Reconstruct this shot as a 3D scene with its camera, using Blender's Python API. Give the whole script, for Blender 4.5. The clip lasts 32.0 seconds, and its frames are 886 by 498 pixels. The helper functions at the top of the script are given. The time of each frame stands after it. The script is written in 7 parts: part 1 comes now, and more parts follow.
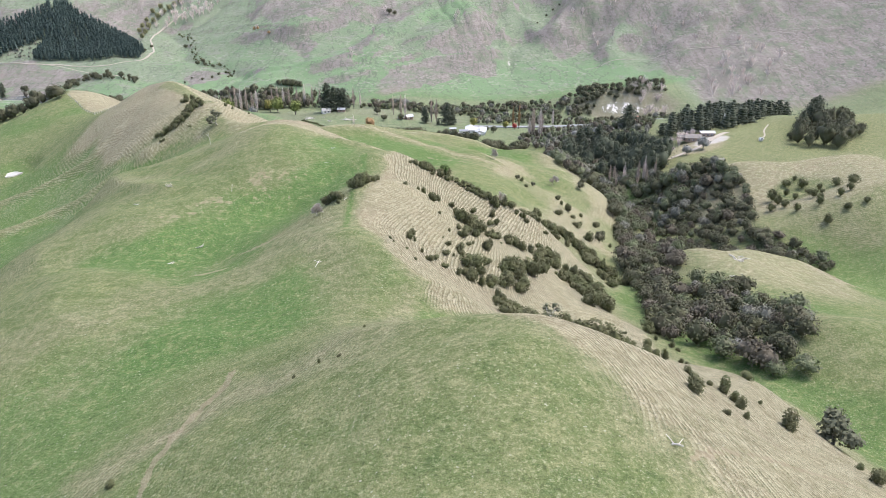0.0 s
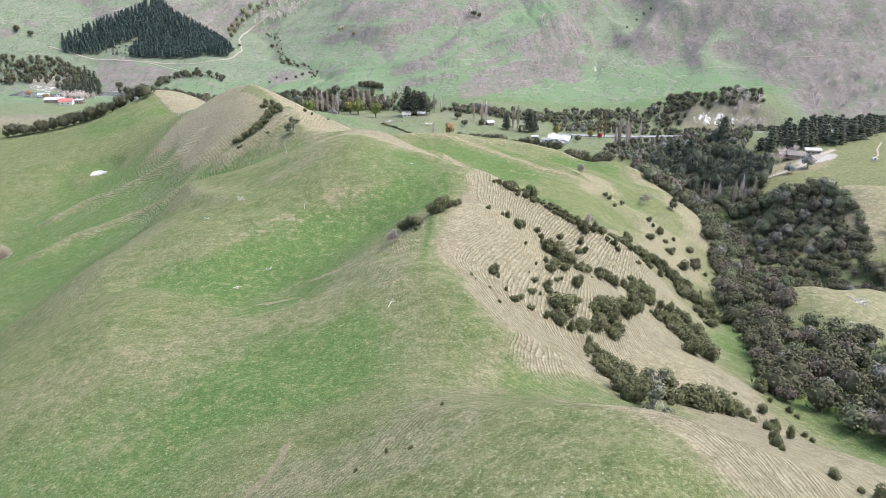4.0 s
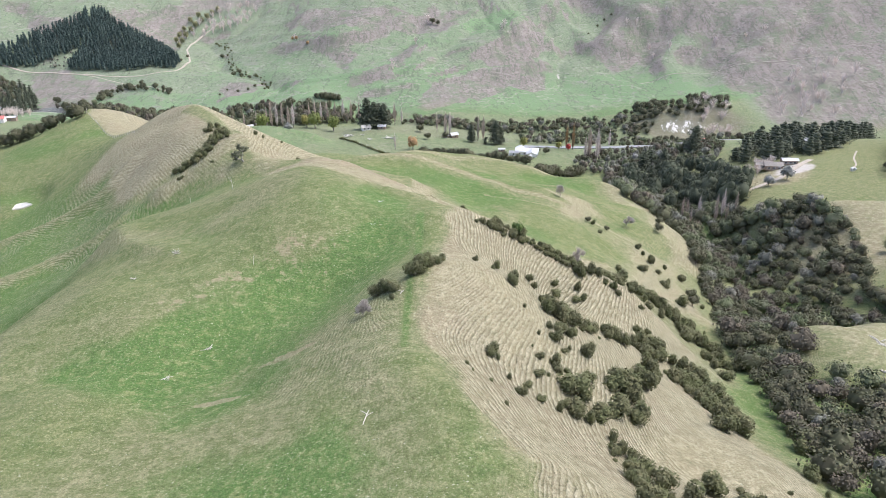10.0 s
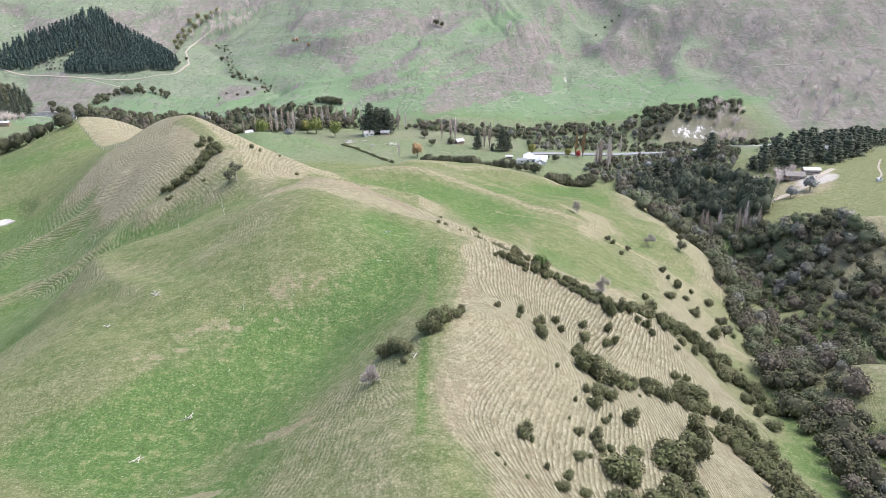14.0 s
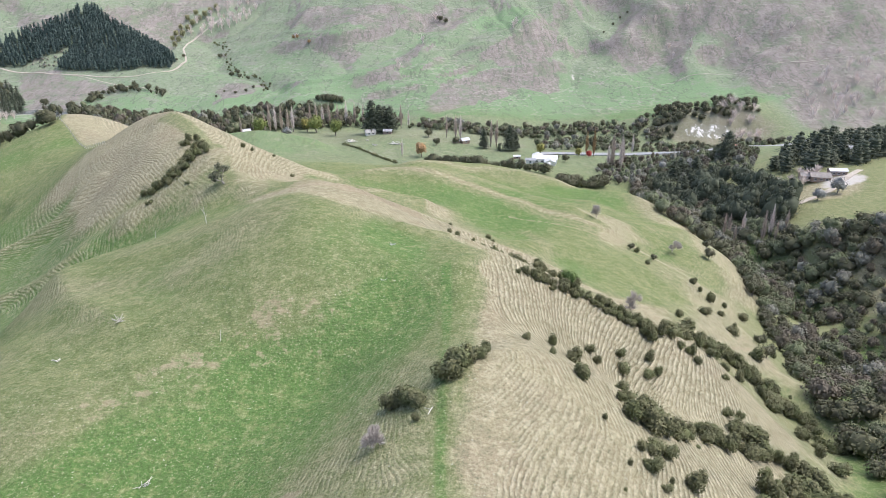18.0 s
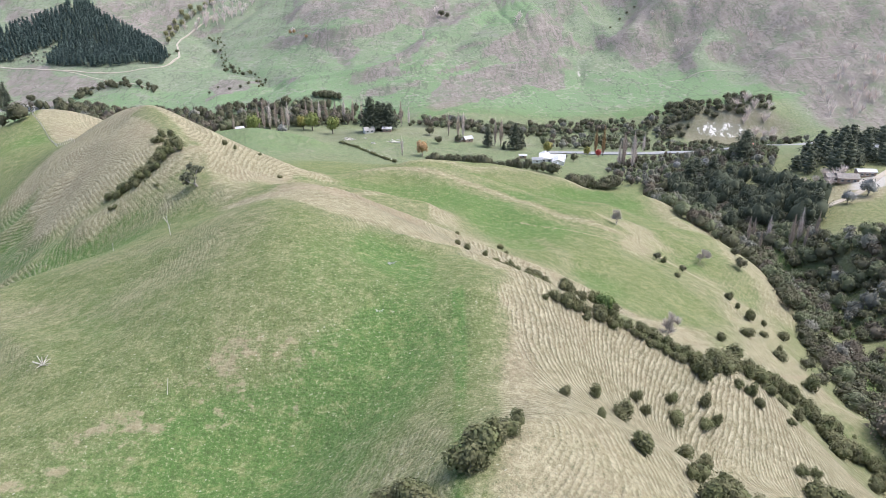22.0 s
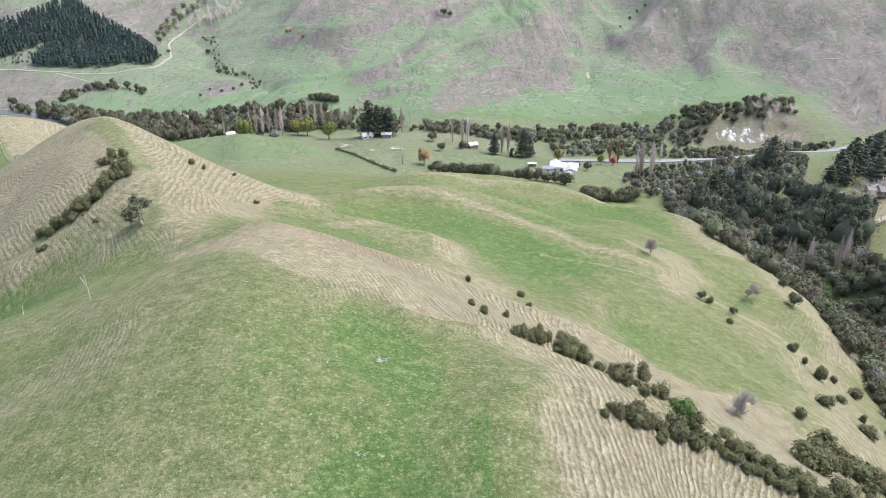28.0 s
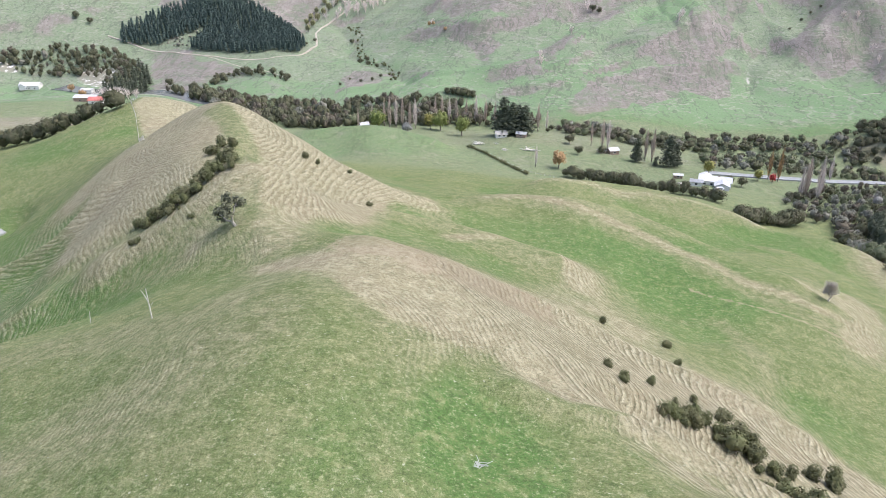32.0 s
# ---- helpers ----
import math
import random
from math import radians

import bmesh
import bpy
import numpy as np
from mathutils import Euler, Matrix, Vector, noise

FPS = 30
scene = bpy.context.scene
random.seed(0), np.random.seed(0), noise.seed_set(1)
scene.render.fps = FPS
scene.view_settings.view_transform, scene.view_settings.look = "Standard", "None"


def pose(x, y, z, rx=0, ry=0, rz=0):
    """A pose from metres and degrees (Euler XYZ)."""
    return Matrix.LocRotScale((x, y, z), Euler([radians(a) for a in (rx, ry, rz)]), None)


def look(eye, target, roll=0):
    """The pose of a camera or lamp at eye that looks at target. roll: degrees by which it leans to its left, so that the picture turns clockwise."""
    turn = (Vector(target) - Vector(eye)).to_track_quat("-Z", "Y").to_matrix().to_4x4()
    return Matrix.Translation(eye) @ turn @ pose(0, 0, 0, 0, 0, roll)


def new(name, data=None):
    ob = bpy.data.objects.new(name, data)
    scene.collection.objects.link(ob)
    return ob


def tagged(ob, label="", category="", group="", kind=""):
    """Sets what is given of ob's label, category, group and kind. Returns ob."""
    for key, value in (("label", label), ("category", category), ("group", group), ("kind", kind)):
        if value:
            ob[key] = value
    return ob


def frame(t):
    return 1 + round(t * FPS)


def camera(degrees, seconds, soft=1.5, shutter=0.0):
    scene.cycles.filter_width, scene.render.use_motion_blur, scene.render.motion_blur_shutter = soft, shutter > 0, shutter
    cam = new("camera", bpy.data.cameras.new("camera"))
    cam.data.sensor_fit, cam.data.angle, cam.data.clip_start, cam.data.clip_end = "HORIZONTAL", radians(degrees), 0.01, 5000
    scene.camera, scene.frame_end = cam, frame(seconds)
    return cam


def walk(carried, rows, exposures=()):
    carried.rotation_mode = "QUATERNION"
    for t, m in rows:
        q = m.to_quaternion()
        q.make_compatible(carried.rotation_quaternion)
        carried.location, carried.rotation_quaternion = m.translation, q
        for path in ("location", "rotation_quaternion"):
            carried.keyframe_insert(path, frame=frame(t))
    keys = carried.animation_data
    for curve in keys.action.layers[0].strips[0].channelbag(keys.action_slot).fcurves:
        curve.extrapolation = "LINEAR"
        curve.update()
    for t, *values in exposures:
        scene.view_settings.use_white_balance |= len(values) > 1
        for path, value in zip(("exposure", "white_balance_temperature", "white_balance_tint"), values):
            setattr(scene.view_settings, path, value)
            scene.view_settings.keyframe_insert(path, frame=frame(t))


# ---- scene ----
cam = camera(64.38, 32.0, 0.8)
# seconds, place, tilt, turn, roll
FLIGHT = (
    (0, -0.00, 0.00, 60.00, -24.28, -8.85, 0.07), (0.5, -0.09, 1.81, 60.09, -24.25, -8.78, 0.08),
    (1, -0.22, 3.62, 60.20, -24.26, -7.21, 0.01), (1.5, -0.15, 5.50, 60.32, -24.34, -2.54, 0.11),
    (2, -0.10, 7.44, 60.41, -24.37, -2.47, 0.05), (2.5, -0.10, 9.52, 60.52, -24.37, -2.41, -0.00),
    (3, -0.13, 11.69, 60.58, -24.36, -2.38, -0.01), (3.5, -0.22, 13.88, 60.45, -24.29, -2.36, 0.01),
    (5.5, -1.08, 22.43, 58.95, -24.02, -3.56, -0.06), (6, -1.33, 24.82, 58.81, -23.95, -5.27, -0.12),
    (6.5, -1.58, 27.37, 58.79, -23.93, -6.10, -0.18), (7, -1.75, 29.98, 58.80, -23.90, -6.07, -0.16),
    (7.5, -1.84, 32.61, 58.84, -23.88, -6.04, -0.14), (8, -1.96, 35.17, 58.88, -23.86, -6.00, -0.10),
    (8.5, -2.11, 37.65, 58.87, -23.84, -5.97, -0.15), (9, -2.23, 40.08, 58.86, -23.82, -5.95, -0.09),
    (9.5, -2.37, 42.50, 58.84, -23.78, -5.93, -0.10), (10, -2.52, 44.90, 58.88, -23.78, -5.89, -0.06),
    (10.5, -2.60, 47.28, 58.96, -23.79, -5.86, -0.08), (11, -2.73, 49.67, 59.07, -23.78, -5.85, -0.07),
    (11.5, -2.82, 52.06, 59.12, -23.77, -5.84, -0.06), (12, -2.89, 54.52, 59.17, -23.78, -5.81, -0.06),
    (12.5, -2.96, 56.91, 59.20, -23.78, -5.79, -0.05), (13, -3.06, 59.30, 59.23, -23.76, -5.78, -0.07),
    (13.5, -3.14, 61.68, 59.13, -23.78, -5.77, -0.08), (14, -3.21, 64.03, 58.81, -23.79, -5.74, -0.09),
    (14.5, -3.34, 66.41, 58.31, -23.77, -5.70, -0.03), (16.5, -3.70, 76.12, 55.61, -23.80, -5.66, 0.00),
    (17, -3.68, 78.72, 54.82, -23.80, -5.64, -0.07), (17.5, -3.59, 81.39, 53.97, -23.82, -5.63, -0.05),
    (18, -3.46, 84.11, 53.10, -23.81, -5.60, -0.08), (18.5, -3.36, 86.88, 52.27, -23.80, -5.60, -0.07),
    (19, -3.28, 89.75, 51.44, -23.81, -5.60, -0.06), (19.5, -3.22, 92.70, 50.64, -23.84, -5.60, -0.03),
    (20, -3.15, 95.60, 49.78, -23.83, -5.62, 0.04), (20.5, -3.06, 98.39, 48.89, -23.84, -5.62, 0.03),
    (21, -2.91, 101.08, 48.05, -23.83, -5.62, 0.01), (21.5, -2.81, 103.81, 47.33, -23.89, -5.62, 0.04),
    (22, -2.73, 106.57, 46.58, -23.89, -5.63, 0.03), (22.5, -2.60, 109.36, 45.73, -23.89, -5.64, 0.04),
    (23, -2.47, 112.15, 44.93, -23.91, -5.66, 0.04), (23.5, -2.41, 114.85, 44.17, -23.90, -5.67, 0.01),
    (24, -2.27, 117.57, 43.54, -23.96, -5.66, 0.02), (24.5, -2.03, 120.29, 43.16, -23.93, -5.62, 0.05),
    (25, -1.77, 123.01, 42.97, -23.88, -5.61, 0.09), (25.5, -1.59, 125.70, 42.94, -23.86, -5.58, 0.09),
    (26, -1.39, 128.37, 42.96, -23.88, -5.57, 0.10), (26.5, -1.22, 130.99, 42.95, -23.90, -5.55, 0.12),
    (28.5, -0.69, 141.32, 42.31, -23.97, -5.50, -0.01), (29, -0.63, 143.91, 41.81, -24.00, -5.49, 0.06),
    (29.5, -0.55, 146.55, 41.21, -24.00, -5.51, 0.06), (30, -0.48, 149.19, 40.60, -24.01, -5.47, 0.08),
    (30.5, -0.47, 151.85, 40.00, -24.03, -3.07, 0.11), (31, -0.35, 154.51, 39.42, -24.10, 0.66, 0.20),
    (31.5, -0.19, 157.24, 38.88, -24.15, 3.98, 0.24), (32, 0.00, 160.00, 38.33, -24.21, 5.66, 0.33),
)
walk(cam, [(t, pose(x, y, z, 90 + tilt, 0, turn) @ pose(0, 0, 0, 0, 0, roll)) for t, x, y, z, tilt, turn, roll in FLIGHT],
     exposures=[(0.0, 0.92, 6000, 11), (32.0, 0.92, 6000, 11)])

# ---- light: a thin overcast sky with a very soft sun ----
SUN_TURN, SUN_RISE = 88.0, 62.0
world = bpy.data.worlds.new("overcast")
scene.world = world
world.use_nodes = True
wn, wl = world.node_tree.nodes, world.node_tree.links
sky = wn.new("ShaderNodeTexSky")
sky.sky_type, sky.sun_disc = "NISHITA", False
sky.sun_elevation, sky.sun_rotation = radians(SUN_RISE), radians(SUN_TURN)
sky.dust_density, sky.air_density, sky.ozone_density = 6.0, 1.0, 0.6
wl.new(sky.outputs[0], wn["Background"].inputs[0])
wn["Background"].inputs[1].default_value = 0.165
sun = new("sun", bpy.data.lights.new("sun", "SUN"))
sun.data.energy, sun.data.angle, sun.data.color = 0.70, radians(40), (1.0, 0.96, 0.9)
s_az, s_el = radians(SUN_TURN), radians(SUN_RISE)
sun.matrix_world = look((math.sin(s_az) * math.cos(s_el) * 900, math.cos(s_az) * math.cos(s_el) * 900, math.sin(s_el) * 900), (0, 0, 0))

# ---- the lie of the land ----
# Each ridge, spur, gully or flat is a line of (x, y, height) along it.
LAND = {
    "home_crest": ((5, -90, 14), (10, -40, 18), (14, 0, 20.5), (18, 40, 22.3), (20, 58, 22.3), (22, 66, 20.6), (10, 69, 19), (2, 74, 15.7), (-4, 70, 15)),
    "home_edge": ((30, 62, 17.4), (38, 66, 12.8), (41, 57, 11.4), (47, 66, 5), (58, 68, -2.2), (68, 62, -5.5), (67, 89, -8), (60, 30, 4), (70, -20, 0)),
    "home_west": ((-18, 70, 10), (-48, 101, 1.2), (-50, 133, -0.9), (-51, 143, -4.6), (-40, 60, 5), (-45, 10, 6), (-30, 110, 1.5), (-20, 90, 5)),
    "saddle": ((9, 91.5, 7.3), (19, 90, 4.8), (15, 104, 6), (6.5, 114.6, 8.1), (2, 125, 8.2), (-5, 116, 5.4), (23, 105, 0.2), (38, 101, -4.6), (52, 104, -11), (30, 121, -8.5), (43, 127, -15)),
    "tan_knoll": ((-1.4, 151, 5.0), (3, 148, 6.9), (8.7, 148, 6.8), (9, 155, 7.2), (17, 162, 2.6), (31, 164, -7), (49, 165, -18.2), (54, 165, -24.5), (14.4, 135.7, 1.5), (28, 137, -7), (16, 126, 0.5)),
    "west_hollow": ((-28, 141, -4.5), (-13, 167, -4.6), (-32, 150, -4.2), (-28, 167, -1.8), (-45, 159, -0.6), (-9.6, 163, -2), (-8.6, 140, 3.2)),
    "green_hill": ((-1, 180, 0.5), (6, 176, 3.2), (11, 187, 3.6), (-6, 185, 3), (-12, 195, 6), (-18, 181, 2.8), (-28, 181, 1.2), (-44, 184, -2.2), (-34, 197, 0.6), (-1.4, 203, 1.8), (-14, 208, 6), (-25, 217, 4.6), (-20, 235, 2.6), (-19, 248, -0.6), (-37, 208, -0.8)),
    "green_hill_lip": ((12.4, 196, 2.2), (12, 204, 0.2), (13, 226, -6.4), (16, 199, 1.2), (22, 200, -1.6), (34, 199, -8.6), (46, 198, -15.2), (62, 199, -24.6), (23, 216, -9), (36, 210, -14.6), (50, 210, -22), (65, 213, -31.5), (6, 232, -6), (-3, 248, -6), (-13, 256, -5.5), (10, 264, -17), (0, 282, -20)),
    "west_spur": ((-71, 187, -10.4), (-70, 222, -10.6), (-63, 233, -12), (-57, 240, -11), (-77, 160, -10), (-72, 130, -7.5), (-60, 210, -7.6)),
    "west_drop": ((-84, 196, -21), (-84, 228, -25), (-74, 244, -22), (-64, 250, -17.5), (-90, 168, -22), (-90, 135, -18), (-100, 252, -33)),
    "peak_shoulder": ((-35, 244, -4.2), (-42, 233, -4), (-40, 255, -2.6), (-34, 268, -6), (-43, 274, -0.6), (-51, 261, -6.6), (-50, 284, -0.8), (-58, 302, -1.8), (-21, 276, -12)),
    "peak": ((-63, 313, -1.8), (-70, 327, -1.0), (-75, 330, -1.6), (-86, 345, -7), (-75, 311, -3.6), (-80, 324, -6), (-63, 264, -11.5), (-70, 264, -13), (-99, 286, -28), (-103, 318, -19), (-109, 355, -19)),
    "peak_east": ((-39, 292, -10.4), (-28, 300, -17.4), (-46, 318, -8.6), (-35, 318, -13.6), (-24, 318, -19), (-35, 328, -21), (-60, 345, -14), (-50, 380, -35)),
    "far_knoll": ((-146, 408, -22.5), (-150, 430, -23.5), (-140, 452, -30), (-163, 398, -29.5), (-176, 394, -35), (-115, 372, -23), (-161, 420, -29), (-100, 430, -45), (-150, 490, -55)),
    "pond_basin": ((-144, 328, -40), (-118, 271, -36), (-130, 300, -39), (-175, 340, -39), (-200, 380, -42), (-130, 220, -38), (-120, 180, -32), (-150, 250, -45), (-110, 130, -24), (-95, 90, -14), (-230, 250, -50), (-230, 120, -50), (-200, 20, -40), (-120, 20, -14)),
    "east_face": ((48, 139, -18), (57, 128, -18), (58, 143, -22.5), (48, 181, -20), (41, 175, -18.6), (33, 178, -13), (24, 175, -5), (23, 184, -3), (30, 187, -8.4), (17.5, 171, 1), (58, 178, -25), (44, 188, -15.6), (40, 194, -12.4)),
    "east_spur": ((64, 218, -30), (67, 224, -32.4), (40, 267, -26), (33, 309, -30.8), (37, 207, -12.6), (92, 233, -44), (86, 259, -40.5), (89, 268, -42.8), (82, 297, -43.4), (70, 307, -37), (109, 293, -53), (116, 297, -54.6), (133, 325, -63), (84, 336, -47.4), (14, 337, -27.6), (34, 346, -33.4)),
    "east_spur_end": ((85, 422, -60), (70, 427, -56.5), (106, 415, -66), (114, 413, -62.4), (124, 395, -61.6), (120, 360, -59.6), (56, 449, -60), (-13, 406, -48.4), (-9, 440, -56), (90, 445, -70)),
    "gully_floor": ((100, 20, -12), (88, 60, -16), (80, 84, -19), (74, 110, -22), (70, 135, -26), (78, 162, -35), (90, 195, -46), (108, 232, -56), (130, 268, -68), (152, 300, -77), (166, 335, -80), (160, 390, -81), (140, 440, -82)),
    "east_paddock": ((109, 187, -34), (114, 173, -33.4), (112, 199, -37), (125, 192, -37), (142, 209, -43), (166, 208, -50), (150, 192, -44), (122, 216, -50), (150, 226, -58), (180, 215, -60), (100, 112, -13), (127, 142, -31), (108, 60, -8), (130, 100, -16), (182, 190, -55), (200, 150, -40), (160, 60, -8), (240, 100, -20)),
    "east_hill": ((172, 250, -53), (206, 250, -42), (226, 250, -37), (195, 310, -46), (222, 305, -45), (264, 300, -42), (210, 275, -50), (165, 290, -66), (190, 225, -58), (280, 300, -52), (320, 200, -40)),
    "shed_terrace": ((184, 352, -64), (202, 388, -67.5), (228, 418, -67), (241, 422, -64), (260, 400, -62), (300, 430, -62), (390, 450, -60), (178, 335, -62), (215, 345, -62), (240, 480, -74), (340, 520, -76)),
    "flats": ((107, 528, -83), (48, 489, -76), (98, 480, -78), (18, 500, -77), (-24, 553, -80), (-45, 583, -81), (-31, 470, -62), (-100, 540, -78), (3, 610, -80), (150, 560, -88), (210, 545, -86), (260, 560, -86), (-160, 560, -80), (-290, 540, -64), (-330, 660, -80), (-240, 640, -84)),
    "river": ((-360, 760, -92), (-240, 720, -93), (-120, 676, -92), (0, 655, -92), (100, 640, -93), (200, 625, -95), (300, 610, -96), (450, 600, -96), (-500, 800, -92)),
    "far_terrace": ((85, 703, -84), (76, 668, -86), (240, 665, -84), (-80, 700, -84), (-215, 800, -81), (-20, 740, -80), (320, 700, -80), (420, 700, -60), (-310, 862, -75), (-390, 878, -74), (-218, 884, -71)),
    "far_slopes": ((100, 960, -14), (260, 960, -8), (440, 860, 4), (-335, 985, -33), (-420, 960, -38), (-262, 950, -58), (-170, 960, -60)),
    "far_spurs": ((211, 930, -17), (166, 864, -35), (132, 832, -49), (93, 796, -62), (53, 757, -70), (308, 867, -20), (265, 839, -44), (215, 799, -70), (361, 838, -22), (332, 805, -44), (306, 778, -62), (427, 789, -25), (379, 754, -51)),
    "far_gullies": ((265, 904, -39), (230, 835, -62), (203, 793, -75), (320, 829, -46), (297, 793, -67), (376, 799, -43), (353, 771, -62), (434, 762, -42), (399, 716, -64)),
    "green_spurs": ((136, 928, -25), (77, 848, -45), (40, 796, -59), (-12, 764, -68), (-70, 745, -74), (19, 928, -20), (-35, 880, -36), (-84, 909, -48), (-121, 919, -57), (-164, 1050, -35), (-209, 1038, -40)),
    "green_hollows": ((22, 853, -49), (-12, 812, -60), (-53, 788, -71), (-92, 770, -80), (-214, 995, -61), (-160, 902, -73), (-133, 838, -78), (-109, 781, -81)),
    "east_spur_rolls": ((-23, 296, -15.8), (-12, 299, -19.2), (0, 299, -21.6), (12, 292, -22.6), (-12, 312, -25), (7, 306, -28), (24, 286, -28), (36, 272, -28.5), (48, 257, -30), (-3, 335, -25.6), (57, 348, -41), (65, 311, -34), (79, 299, -39), (13, 420, -49.6), (44, 424, -53), (18, 372, -42), (51, 403, -58), (83, 405, -64), (96, 367, -57.5)),
    "hillock": ((-132, 572, -76.5), (-120, 575, -74.8), (-104, 575, -72.8), (-85, 575, -71.5), (-66, 575, -73.7), (-47, 573, -77), (-30, 562, -80), (-85, 545, -73.5), (-60, 545, -75), (-85, 600, -79), (-110, 602, -80)),
    "cliff": ((245, 623, -95), (275, 624, -96), (305, 627, -96), (246, 634, -80.5), (275, 635, -79), (305, 638, -79), (275, 655, -79)),
    "mountains": ((560, 840, 20), (400, 1000, 70), (200, 1080, 70), (0, 1100, 45), (-140, 1130, 0), (-300, 1130, 20), (-500, 900, -42), (-580, 1000, 0), (-650, 840, -20), (-600, 1200, 90), (0, 1350, 170), (400, 1350, 210), (-350, 1350, 120), (-900, 1100, 90), (900, 1000, 150), (900, 600, 30), (-900, 500, -30)),
    "rim": ((-900, -300, -20), (-300, -300, -20), (0, -300, 0), (300, -300, 10), (900, -300, 40), (900, 150, 20), (550, 300, -20), (-500, 100, -45), (-900, 100, -30), (-500, 500, -60), (550, 520, -60), (-900, 1500, 150), (0, 1600, 190), (900, 1500, 220)),
}
NODES = np.array([p for line in LAND.values() for p in line], float)


def bend(d2):
    return d2 * np.log(np.maximum(d2, 1e-9))


def stretch_sheet(nodes, loose):
    """A thin plate laid over the nodes."""
    p = nodes[:, :2] / 100.0
    n = len(p)
    k = bend(((p[:, None] - p[None]) ** 2).sum(2)) + loose * np.eye(n)
    q = np.hstack([np.ones((n, 1)), p])
    m = np.vstack([np.hstack([k, q]), np.hstack([q.T, np.zeros((3, 3))])])
    return p, np.linalg.solve(m, np.concatenate([nodes[:, 2], np.zeros(3)]))


PLATE = stretch_sheet(NODES, 0.008)
LATTICE = np.random.RandomState(5).rand(8, 128, 128)


def fuzz(x, y, size, layer=0):
    """Smooth value noise from 0 to 1 with lumps of that many metres."""
    u, v = x / size + 31.7 * layer, y / size + 17.3 * layer
    i, j = np.floor(u).astype(int), np.floor(v).astype(int)
    a, b = u - i, v - j
    a, b = a * a * (3 - 2 * a), b * b * (3 - 2 * b)
    g = LATTICE[layer % 8]
    i0, i1, j0, j1 = i % 128, (i + 1) % 128, j % 128, (j + 1) % 128
    return (g[i0, j0] * (1 - a) + g[i1, j0] * a) * (1 - b) + (g[i0, j1] * (1 - a) + g[i1, j1] * a) * b


def ramp(v, lo, hi):
    t = np.clip((v - lo) / (hi - lo), 0, 1)
    return t * t * (3 - 2 * t)


